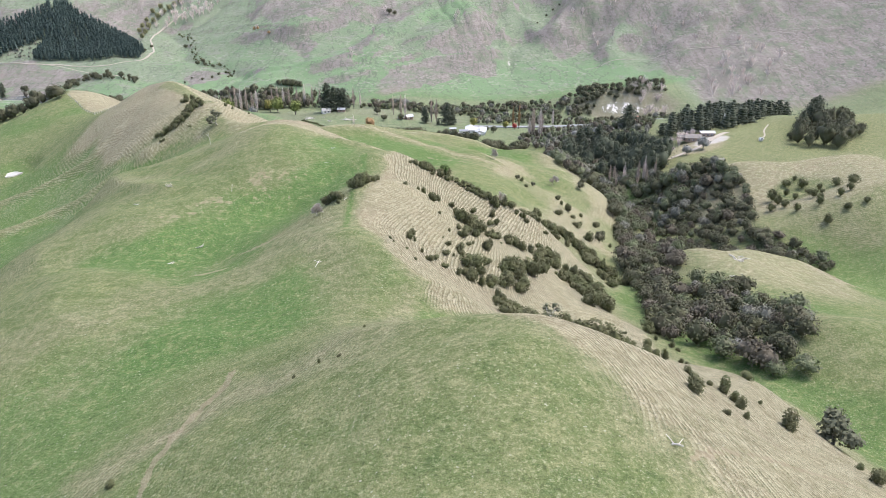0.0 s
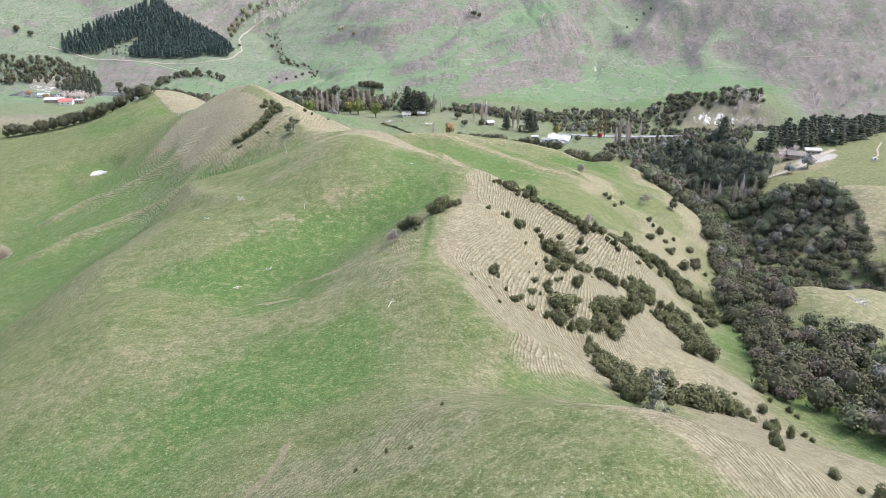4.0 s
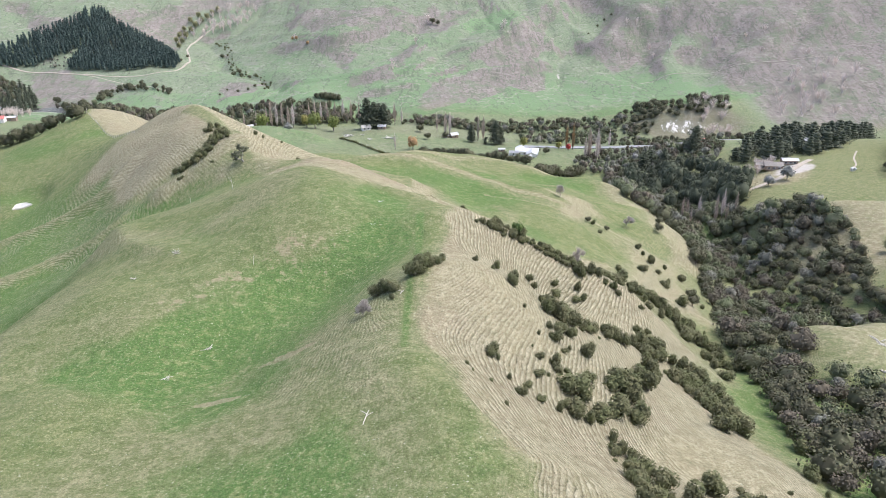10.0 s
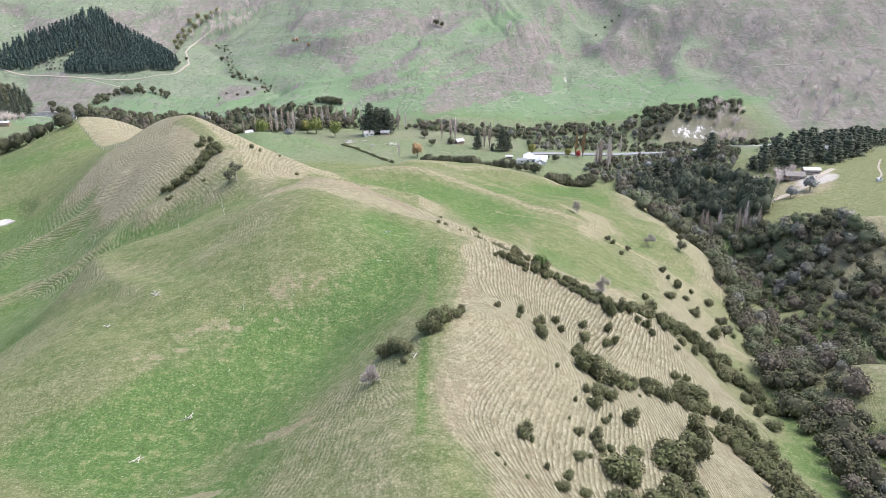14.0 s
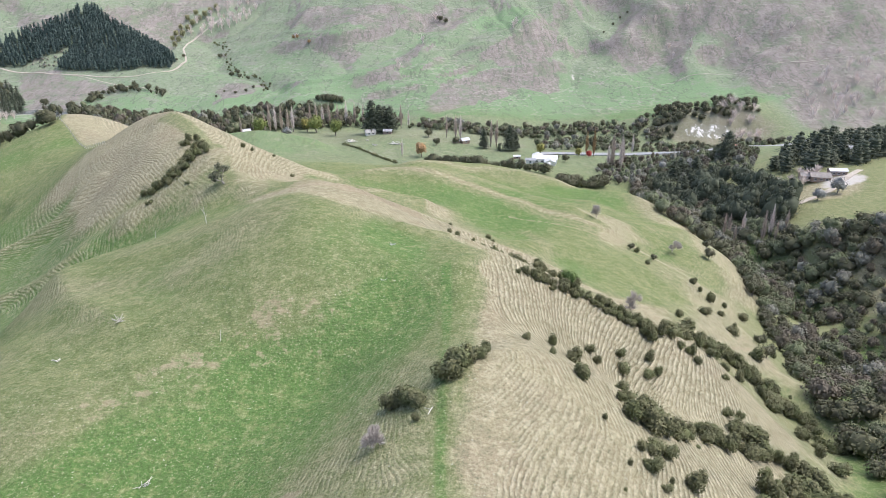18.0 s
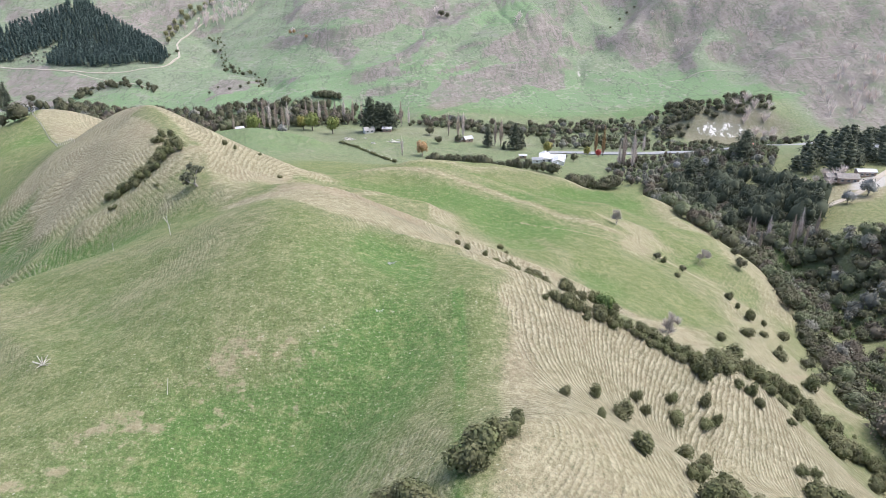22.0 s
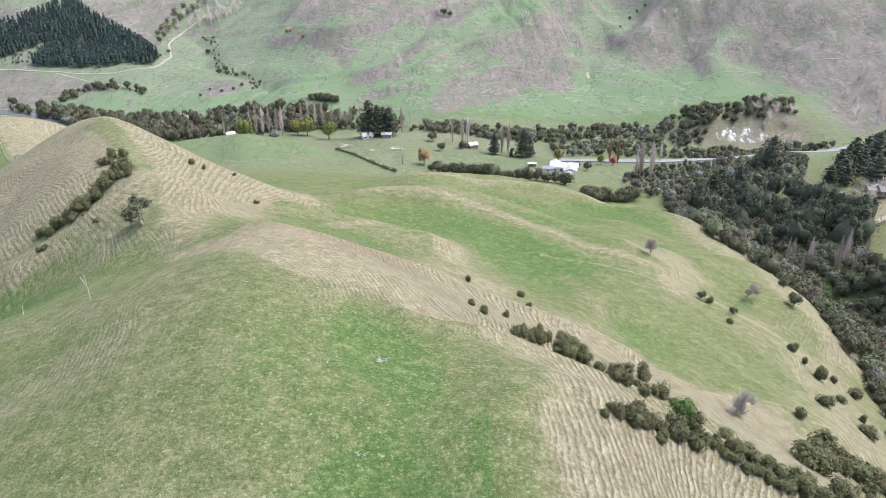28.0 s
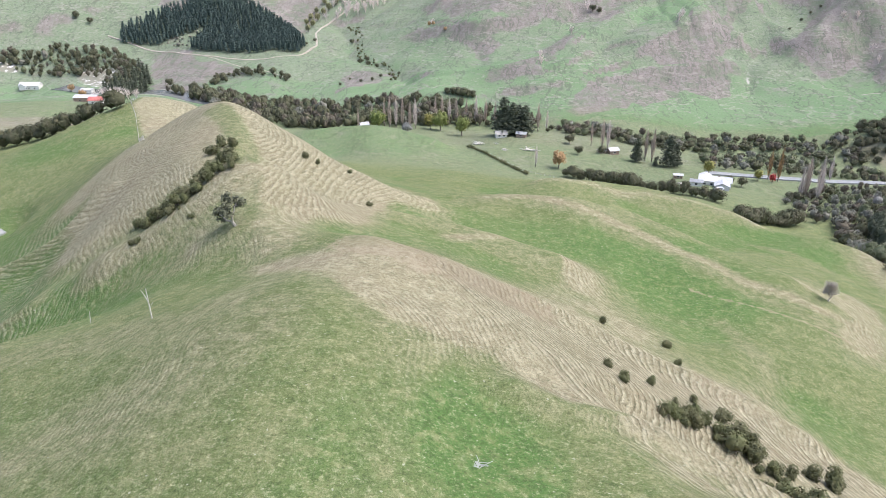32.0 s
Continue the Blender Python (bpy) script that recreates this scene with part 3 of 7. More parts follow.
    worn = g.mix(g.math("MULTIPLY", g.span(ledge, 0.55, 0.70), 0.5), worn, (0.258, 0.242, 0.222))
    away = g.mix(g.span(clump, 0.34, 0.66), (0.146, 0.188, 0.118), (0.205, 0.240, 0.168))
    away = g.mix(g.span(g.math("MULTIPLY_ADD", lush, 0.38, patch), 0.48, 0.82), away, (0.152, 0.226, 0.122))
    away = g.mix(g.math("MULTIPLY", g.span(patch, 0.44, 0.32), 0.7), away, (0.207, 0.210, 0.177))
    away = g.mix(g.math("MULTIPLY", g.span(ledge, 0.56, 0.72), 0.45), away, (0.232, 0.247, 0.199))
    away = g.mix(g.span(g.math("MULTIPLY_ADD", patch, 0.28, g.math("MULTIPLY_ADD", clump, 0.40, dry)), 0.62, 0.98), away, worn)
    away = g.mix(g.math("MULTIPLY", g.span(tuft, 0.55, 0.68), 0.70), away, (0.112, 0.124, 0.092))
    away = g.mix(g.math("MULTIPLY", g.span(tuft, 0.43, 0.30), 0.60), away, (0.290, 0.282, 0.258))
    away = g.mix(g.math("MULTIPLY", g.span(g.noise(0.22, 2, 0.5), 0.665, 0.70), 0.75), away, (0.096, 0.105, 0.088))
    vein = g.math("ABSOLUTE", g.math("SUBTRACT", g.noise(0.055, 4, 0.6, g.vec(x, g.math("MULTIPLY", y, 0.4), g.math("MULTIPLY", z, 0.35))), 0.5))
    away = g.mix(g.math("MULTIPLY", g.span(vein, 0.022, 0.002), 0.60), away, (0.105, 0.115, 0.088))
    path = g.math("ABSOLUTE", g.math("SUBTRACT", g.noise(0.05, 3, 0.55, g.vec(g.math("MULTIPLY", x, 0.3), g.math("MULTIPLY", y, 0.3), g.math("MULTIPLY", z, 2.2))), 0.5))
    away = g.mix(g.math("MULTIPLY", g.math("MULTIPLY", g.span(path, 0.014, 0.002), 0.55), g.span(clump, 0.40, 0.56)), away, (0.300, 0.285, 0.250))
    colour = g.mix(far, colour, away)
    stones = g.mix(fine, (0.33, 0.31, 0.28), (0.47, 0.45, 0.42))
    colour = g.mix(g.span(g.math("MULTIPLY_ADD", mid, 0.5, g.math("MULTIPLY_ADD", clump, 0.6, gravel)), 0.85, 1.35), colour, stones)
    run = g.noise(0.20, 5, 0.72, g.vec(x, y, g.math("MULTIPLY", z, 0.35)))
    cliff = g.mix(g.span(run, 0.53, 0.63), (0.215, 0.215, 0.170), (0.68, 0.67, 0.65))
    colour = g.mix(g.span(g.math("MULTIPLY_ADD", run, 0.9, rock), 0.85, 1.15), colour, cliff)
    h = g.math("MULTIPLY_ADD", g.math("SUBTRACT", step, shaded_riser), 0.42, g.math("MULTIPLY_ADD", fine, 0.5, g.math("MULTIPLY", blade, 0.45)))
    g.bump(h, 0.6, 0.9)
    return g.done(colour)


# ---- the ground, one sheet to the horizon ----
def blob(x, y, cx, cy, rx, ry, turn=0.0, soft=0.35):
    """1 inside an ellipse, 0 outside."""
    c, s = math.cos(radians(turn)), math.sin(radians(turn))
    u, v = (x - cx) * c + (y - cy) * s, -(x - cx) * s + (y - cy) * c
    return 1 - ramp(np.sqrt((u / rx) ** 2 + (v / ry) ** 2), 1 - soft, 1 + soft)


def trail(x, y, line, half, soft=0.5):
    """1 along a line of (x, y), 0 away from it."""
    best = np.full(x.shape, 1e9)
    for (ax, ay), (bx, by) in zip(line, line[1:]):
        dx, dy = bx - ax, by - ay
        t = np.clip(((x - ax) * dx + (y - ay) * dy) / (dx * dx + dy * dy), 0, 1)
        best = np.minimum(best, np.hypot(x - ax - t * dx, y - ay - t * dy))
    return 1 - ramp(best, half * (1 - soft), half * (1 + soft))


FOREST_TRACK = [(-430, 892), (-370, 878), (-342, 865), (-315, 857), (-286, 847), (-263, 842), (-238, 842), (-217, 855), (-208, 877), (-206, 896), (-212, 919), (-221, 950), (-223, 981), (-216, 1002), (-202, 1024), (-191, 1040)]
PADDOCK_TRACK = [(-315, 857), (-284, 840), (-261, 823), (-224, 795), (-203, 786)]
RANGE_TRACK = [(228, 739), (250, 742), (274, 749), (291, 753), (308, 751), (333, 753), (357, 747), (378, 738), (398, 734), (425, 732), (449, 728), (480, 722)]
FARM_TRACK = [(262, 432), (244, 418), (226, 404), (205, 396), (186, 390)]
SLOPE_TRACK = [(300, 445), (286, 428), (276, 410), (268, 404)]
LANE = [(0.7, 129), (1.5, 138), (2.4, 146), (3.9, 158.5), (4.8, 164.5), (5.7, 172), (6.8, 183), (7.5, 190)]
SPUR_TRACK = [(40, 300), (62, 290), (84, 280), (104, 268), (108, 250), (98, 236), (80, 224)]
SPUR_TRACK_HIGH = [(30, 380), (60, 352), (90, 330), (112, 312)]
HOME_TRACK = [(-20, 40), (-20, 54), (-20, 58), (-19, 64), (-17, 69), (-15, 73), (-15, 78)]
HOME_TRACK_EAST = [(28, 43), (32, 45), (37, 47), (44, 49), (53, 53), (60, 54)]
SCARS = ([(198, 787), (195, 806), (191, 830)], [(198, 787), (203, 812), (216, 836)], [(290, 752), (297, 792)], [(403, 816), (388, 808)], [(240, 845), (250, 853)])
# pale bands of seeding grass: a line, its half width, how dry
PALE = (
    ([(-71, 142), (-66, 156), (-64, 182), (-52, 188), (-38, 198), (-30, 215)], 5.0, 0.26),
    ([(-38, 86), (-37, 95), (-31, 106), (-21, 117), (-12, 122)], 4.5, 0.26),
    ([(-54, 103), (-46, 110), (-38, 121), (-29, 132), (-20, 140)], 4.0, 0.42),
    ([(-26, 57), (-24, 61), (-18, 65), (-14, 68), (-8, 66.5), (-3, 69), (1, 73), (6, 86), (9, 100)], 2.2, 0.6),
    ([(-57, 146), (-49, 156), (-40, 164), (-30, 168)], 5.0, 0.26),
    ([(-3, 120), (-1, 103), (2, 92), (3, 70)], 4.5, 0.32),
    ([(-6, 157), (-12, 135), (-14, 128)], 4.0, 0.34),
    ([(0, 158), (-2, 146), (-4, 130)], 3.0, 0.5),
    ([(19, 334), (26, 325), (40, 319), (48, 308), (58, 297), (68, 292)], 3.5, 0.42),
    ([(-33, 306), (-21, 297), (-10, 299), (6, 284)], 6.0, 0.5),
    ([(-14, 329), (-4, 334), (12, 336)], 5.0, 0.45),
    ([(40, 421), (66, 414), (88, 396), (104, 372), (112, 350)], 4.0, 0.4),
    ([(124, 398), (121, 372), (118, 350)], 7.0, 0.75),
    ([(-26, 61), (-20, 66), (-14, 70), (-8.5, 69.6), (-0.3, 67.7), (4.3, 72.2)], 3.5, 0.5),
    ([(-57, 104), (-44, 106), (-32, 119), (-17, 119)], 5.0, 0.5),
    ([(-50, 99), (-41, 107), (-33, 114), (-26, 118), (-20, 123), (-13, 128), (-5, 141)], 4.0, 0.5),
    ([(-70, 212), (-46, 201), (-33, 203), (-23, 215)], 5.5, 0.52),
    ([(-53, 224), (-46, 224), (-33, 219), (-28, 229)], 4.0, 0.5),
    ([(-5, 333), (7, 335), (15, 333), (30, 329), (43, 319), (54, 307), (65, 300), (78, 296), (88, 280)], 3.0, 0.82),
    ([(-12, 290), (0, 297), (8, 300), (15, 293)], 2.6, 0.8),
    ([(17, 270), (30, 282), (40, 286), (44, 270), (44, 262)], 2.4, 0.45),
    ([(12, 421), (45, 421), (69, 425), (100, 420)], 4.0, 0.7),
)
SPUR_RIM = [(88, 196), (94, 215), (102, 236), (116, 272), (126, 300), (132, 330)]
SPUR_GREEN = [(30, 306), (36, 296), (50, 271), (60, 256), (56, 238), (44, 224)]
# faded faces and bright paddocks of the range, as outlines
BROWN_FACES = (
    [(97, 801), (125, 818), (152, 843), (181, 874), (215, 928), (191, 826), (162, 804), (138, 791), (114, 800)],
    [(45, 733), (67, 754), (98, 776), (130, 782), (186, 807), (176, 764), (132, 736), (87, 699), (49, 686), (41, 707)],
    [(-48, 842), (-24, 848), (-5, 841), (-12, 821), (-28, 802), (-35, 828)],
    [(-8, 769), (21, 788), (28, 763), (4, 761)],
    [(22, 806), (41, 849), (59, 850), (48, 819), (33, 789), (25, 777)],
    [(-91, 942), (-75, 971), (46, 925), (18, 882), (2, 875), (-29, 882), (-59, 893)],
    [(16, 881), (51, 923), (128, 935), (106, 903), (84, 871), (61, 871), (34, 872)],
    [(280, 931), (336, 861), (326, 835), (321, 791), (300, 762), (293, 800), (272, 791), (258, 810), (247, 824)],
    [(393, 834), (494, 791), (361, 666), (376, 684), (407, 711), (403, 742), (369, 742), (356, 774), (356, 799), (382, 816)],
    [(-374, 879), (-304, 850), (-273, 830), (-240, 788), (-274, 789), (-274, 748), (-326, 763)],
    [(-319, 1014), (-223, 1060), (-237, 993), (-220, 902), (-281, 984)],
    [(-162, 805), (-149, 827), (-116, 809), (-121, 778), (-143, 748)],
    [(-414, 997), (-339, 991), (-371, 948), (-389, 924)],
)
BRIGHT_FIELDS = (
    [(222, 741), (290, 751), (314, 734), (348, 718), (372, 687), (361, 671), (324, 655), (294, 649), (243, 643), (211, 652), (197, 664)],
    [(38, 688), (67, 687), (109, 719), (175, 759), (156, 683), (37, 675)],
    [(110, 898), (144, 926), (190, 936), (160, 865), (134, 867), (106, 867)],
    [(-144, 745), (-125, 780), (-84, 778), (-78, 719), (-115, 737)],
)
PEAK_CREST = [(-72, 323), (-62, 309), (-54, 294), (-48, 280)]


def fields(x, y, rings, soft):
    """1 inside any of the outlines, 0 outside, with a frayed edge."""
    wx = x + (fuzz(x, y, 26, 2) - 0.5) * 22 + (fuzz(x, y, 8, 3) - 0.5) * 9
    wy = y + (fuzz(x, y, 26, 4) - 0.5) * 26 + (fuzz(x, y, 8, 5) - 0.5) * 10
    out = np.zeros_like(x)
    for ring in rings:
        xs, ys = [p[0] for p in ring], [p[1] for p in ring]
        box = np.nonzero((wx > min(xs) - soft) & (wx < max(xs) + soft) & (wy > min(ys) - soft) & (wy < max(ys) + soft))
        px, py = wx[box], wy[box]
        hit, best = np.zeros(len(px), bool), np.full(len(px), 1e9)
        for (ax, ay), (bx, by) in zip(ring, ring[1:] + ring[:1]):
            dx, dy = bx - ax, by - ay
            if dx == 0 and dy == 0:
                continue
            k = np.clip(((px - ax) * dx + (py - ay) * dy) / (dx * dx + dy * dy), 0, 1)
            best = np.minimum(best, np.hypot(px - ax - k * dx, py - ay - k * dy))
            if dy:
                hit ^= ((ay > py) != (by > py)) & (px < dx * (py - ay) / dy + ax)
        out[box] = np.maximum(out[box], ramp(np.where(hit, best, -best), -soft, soft))
    return out


def cover(x, y, z):
    """What grows where: dry, lush, trodden; gravel, rock, far; bare, smooth."""
    gy, gx = np.gradient(z, YS, XS)
    steep, east = np.hypot(gx, gy), -gx
    close = 1 - ramp(y, 470, 540)
    wob = (fuzz(x, y, 14, 6) - 0.5) * 0.25
    brow = np.interp(y, (40, 50, 62, 72, 92, 101, 108, 121, 130, 140, 146, 151, 160, 172, 180, 192, 202, 209), (30, 24, 20, 13.5, 13, 13, 8.5, 7, 2.0, 1.2, 2.6, 4.2, 6.6, 9.6, 11.2, 13, 13.5, 11.5))
    fringe = np.interp(x, (-36, -27, -19, -13, -6, -1, 3, 6, 11, 14), (240, 233, 226, 218, 215, 216, 212, 210, 212, 205))
    dry = ramp(x - brow + wob * 9, -2.5, 4.0) * ramp(y, 40, 60)
    dry = np.maximum(dry * (1 - ramp(y, 196, 214)), ramp(y - fringe + wob * 10, -4, 6) * ramp(x, -46, -32)) * (1 - ramp(x, 58, 84)) * (1 - ramp(y - np.interp(x, (-20, -7, 2, 11, 21, 28, 42, 52), (243, 246, 254, 256, 250, 248, 245, 236)) + wob * 12, -3, 4))
    dry *= 1 - 0.6 * blob(x, y, 24, 97, 16, 9)
    dry = np.maximum(dry, ramp(east + wob * 0.8, 0.22, 0.50) * 0.88 * (1 - blob(x, y, -4, 198, 15, 18)) * (1 - 0.8 * trail(x, y, SPUR_GREEN, 15, 0.5)))
    dry = np.maximum(dry, 0.98 * blob(x, y, -72, 310, 33, 52, -25) * ramp(x + 0.28 * (y - 311) + wob * 10, -108, -98) * ramp(y + 0.72 * (x + 70) + wob * 10, 252, 266))
    dry = np.maximum(dry, 0.95 * ramp(x, -60, -52) * (1 - ramp(x, -28, -20)) * ramp(y, 262, 276) * (1 - ramp(y, 330, 350)))
    dry = np.maximum(dry, 0.62 * ramp(steep, 0.42, 0.7) * ramp(x + 0.5 * (y - 250), -62, -40))
    dry = np.maximum(dry, 0.95 * blob(x, y, -126, 425, 34, 60, 12) * ramp(x - np.interp(y, (327, 400, 414, 470), (-93, -136, -145, -160)), -1, 1.5))
    dry = np.maximum(dry, 0.7 * blob(x, y, 140, 185, 36, 28))
    dry = np.maximum(dry, 0.95 * blob(x, y, 215, 285, 60, 45))
    dry *= close * (1 - 0.75 * blob(x, y, -42, 250, 8, 12))
    dry *= 1 - 0.55 * trail(x, y, PEAK_CREST, 3.0) 
    dry *= 1 - 0.15 * ramp(x, 62, 84) * (1 - ramp(y, 330, 420)) * ramp(y, 215, 245)
    dry = np.maximum(dry, 0.9 * blob(x, y, -97, 330, 14, 30, -30))
    for line, half, much in PALE:
        dry = np.maximum(dry, much * trail(x + wob * 14, y - wob * 10, line, half, 0.8))
    dry = np.maximum(dry, 0.55 * blob(x, y, -7, 139, 9, 13, 20, 0.6))
    dry = np.maximum(dry, 0.85 * blob(x, y, 140, 284, 16, 12))
    for line in ([(-142, 277), (-135, 290), (-121, 290), (-111, 292), (-100, 292)], [(-126, 236), (-120, 248), (-112, 250), (-102, 255), (-91, 254)]):
        dry = np.maximum(dry, 0.42 * trail(x + wob * 30, y + wob * 20, line, 5.0, 0.9))
    dry = np.maximum(dry, 0.62 * blob(x, y, -53, 258, 14, 9, -25, 0.6))
    dry = np.maximum(dry, 0.75 * trail(x, y, [(-68, 262), (-60, 265), (-48, 270.5), (-41, 272), (-36, 262), (-33, 248)], 5.0, 0.6))
    dry = np.maximum(dry, 0.8 * trail(x, y, SPUR_RIM, 7, 0.7))
    dry = np.maximum(dry, 0.42 * ramp(y, 575, 590) * (1 - ramp(y, 640, 665)) * ramp(x, -70, -40) * (1 - ramp(x, 105, 130)))
    dry = np.maximum(dry, 0.7 * blob(x, y, 275, 630, 55, 20))
    dry = np.maximum(dry, 0.42 * ramp(x, 165, 185) * ramp(y, 290, 320) * (1 - ramp(y, 470, 520)))
    dry = np.maximum(dry, 0.85 * blob(x, y, 228, 408, 24, 16, 30))
    dry = np.maximum(dry, 0.75 * blob(x, y, -262, 520, 62, 60))
    lush = 0.5 * blob(x, y, -28, 153, 14, 14) + 0.6 * blob(x, y, -11, 102, 12, 14) + 0.7 * blob(x, y, 9.5, 105, 4, 9) + 0.5 * blob(x, y, -24, 94, 10, 8) + 0.5 * blob(x, y, -44, 146, 10, 12)
    lush += 0.9 * blob(x, y, -4, 190, 12, 22, 10) + 0.6 * blob(x, y, -22, 150, 22, 26) + 0.75 * blob(x, y, -100, 260, 45, 70) + 0.75 * blob(x, y, 40, 318, 22, 40, 30) + 0.6 * blob(x, y, -150, 395, 26, 30)
    lush += 0.3 * blob(x, y, 12, 58, 16, 14) + 0.45 * (1 - ramp(x, -30, -16)) * (1 - ramp(y, 105, 130)) * ramp(x, -60, -50) + 0.8 * blob(x, y, 98, 400, 20, 20) + 0.4 * blob(x, y, -85, 560, 55, 26) + 0.6 * ramp(y, 672, 690) * (1 - ramp(y, 776, 800)) * (1 - ramp(x, 260, 330)) + 0.3 * blob(x, y, -40, 850, 150, 90)
    lush += 0.9 * fields(x, y, BRIGHT_FIELDS, 3.0) + 0.9 * trail(x, y, LANE, 0.7, 0.7) + 0.5 * blob(x, y, 70, 140, 8, 22, 10) + 0.5 * blob(x, y, 100, 255, 12, 20, 30)
    near_land = 1 - ramp(y, 430, 460)
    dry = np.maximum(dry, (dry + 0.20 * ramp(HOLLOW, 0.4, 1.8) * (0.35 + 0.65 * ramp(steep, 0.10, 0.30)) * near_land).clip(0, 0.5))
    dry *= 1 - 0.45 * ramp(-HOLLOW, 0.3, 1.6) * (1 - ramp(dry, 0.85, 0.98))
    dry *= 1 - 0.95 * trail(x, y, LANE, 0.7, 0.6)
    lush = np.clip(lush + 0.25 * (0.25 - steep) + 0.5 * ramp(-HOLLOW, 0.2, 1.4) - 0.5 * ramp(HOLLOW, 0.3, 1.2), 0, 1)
    smooth = np.maximum(blob(x, y, 16, 150, 12, 13), 0.8 * blob(x, y, 2, 192, 12, 20))
    tread = np.maximum(ramp(steep, 0.24, 0.48), 0.8 * blob(x, y, -9, 140, 8, 18, 25)) * close * (0.13 + 0.87 * dry ** 1.4) * (1 - 0.55 * smooth) * (0.65 + 0.35 * ramp(east, -0.12, 0.16)) * (1 - 0.5 * blob(x, y, -30, 165, 20, 40)) * (1 - 0.35 * ramp(x, 50, 62) * ramp(y, 212, 225)) * (1 - 0.32 * ramp(y, 238, 262))
    tread = np.maximum(tread, 0.55 * blob(x, y, -105, 265, 34, 48, 0, 0.5) * ramp(steep, 0.2, 0.45))
    bare = 0.37 * blob(x, y, -20, 177, 13, 7, 8, 0.6) + 0.35 * blob(x, y, -34, 167, 9, 4, 15, 0.6) + 0.25 * blob(x, y, -42, 159, 6, 3.5, 30, 0.6) + 0.6 * blob(x, y, -17, 141, 5, 1.6) + 0.8 * blob(x, y, -26, 131, 3.5, 1.0) + 0.7 * blob(x, y, -8, 244, 16, 9)
    bare = np.clip(bare + 0.85 * trail(x, y, HOME_TRACK, 0.5) + 0.8 * trail(x, y, HOME_TRACK_EAST, 0.45) + 0.55 * trail(x, y, SPUR_TRACK, 0.7) + 0.5 * trail(x, y, SPUR_TRACK_HIGH, 0.9), 0, 1)
    # how strongly the hazed distance colours take over; half strength on the flats
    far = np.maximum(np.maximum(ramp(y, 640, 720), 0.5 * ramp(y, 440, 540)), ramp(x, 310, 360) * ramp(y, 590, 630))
    brown = np.maximum(fields(x, y, BROWN_FACES, 5.0), ramp(y + wob * 200, 1040, 1110))
    brown = np.maximum(brown * 0.85, np.maximum(ramp(steep + wob, 0.45, 0.7) * 0.7, ramp(x + wob * 60, 330, 370) * ramp(y, 585, 612) * 0.9)) * (1 - fields(x, y, BRIGHT_FIELDS, 3.0))
    dry = np.maximum(dry, far * brown)
    gravel = 0.8 * blob(x, y, 242, 416, 15, 8, 20) + 0.7 * blob(x, y, 96, 527, 9, 6) + 0.35 * blob(x, y, -318, 664, 22, 9)
    for line in SCARS:
        gravel = gravel + 0.42 * trail(x, y, line, 1.4, 0.9)
    gravel = np.clip(gravel + 0.8 * blob(x, y, -305, 744, 26, 12, -20), 0, 1)
    rock = np.clip(0.62 * blob(x, y, 268, 626, 24, 6, 3) + 0.9 * blob(x, y, -395, 812, 34, 22, -30) + 0.9 * blob(x, y, -505, 815, 24, 9) + 0.3 * blob(x, y, 462, 712, 10, 30, -25), 0, 1)
    return (dry, lush, tread), (gravel, rock, far), (bare, smooth, bare * 0)


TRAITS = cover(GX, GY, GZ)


def ledge_rise(level, many, tread):
    """The ledges that the tracks cut, as relief."""
    whole = np.floor(many - 0.7)
    blend = ramp(many - 0.7 - whole, 0.3, 0.7)
    one, two = (level * 2.0 ** whole) % 1.0, (level * 2.0 ** (whole + 1)) % 1.0
    saw = (1 - blend) * (one - np.clip((one - 0.75) * 4, 0, 1)) + blend * (two - np.clip((two - 0.75) * 4, 0, 1))
    return (saw - 0.35) * 0.11 * tread ** 1.5


def sheet(name, material):
    n, m = GX.shape
    top = GZ + ledge_rise(*TRACKS, TRAITS[0][2]) * (1 - ramp(GY, 300, 330)) + 0.10 * (fuzz(GX, GY, 1.7, 4) - 0.5) * (1 - ramp(GY, 250, 290))
    me = bpy.data.meshes.new(name)
    me.vertices.add(n * m)
    me.vertices.foreach_set("co", np.stack([GX, GY, top], 2).astype(np.float32).ravel())
    i = np.arange(n * m).reshape(n, m)
    quads = np.stack([i[:-1, :-1], i[:-1, 1:], i[1:, 1:], i[1:, :-1]], 2).reshape(-1, 4)
    me.loops.add(quads.size)
    me.loops.foreach_set("vertex_index", quads.ravel().astype(np.int32))
    me.polygons.add(len(quads))
    me.polygons.foreach_set("loop_start", (np.arange(len(quads)) * 4).astype(np.int32))
    me.polygons.foreach_set("use_smooth", np.ones(len(quads), bool))
    level, many = TRACKS
    for key, three in zip(("cover", "trait", "wear", "tracks"), (*TRAITS, (level, many, 0 * level))):
        col = me.attributes.new(key, "FLOAT_COLOR", "POINT")
        col.data.foreach_set("color", np.stack([*three, np.ones_like(GX)], 2).astype(np.float32).ravel())
    me.update(calc_edges=True)
    me.validate()
    me.materials.append(material)
    return new(name, me)


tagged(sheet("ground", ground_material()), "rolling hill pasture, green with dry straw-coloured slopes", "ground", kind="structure")

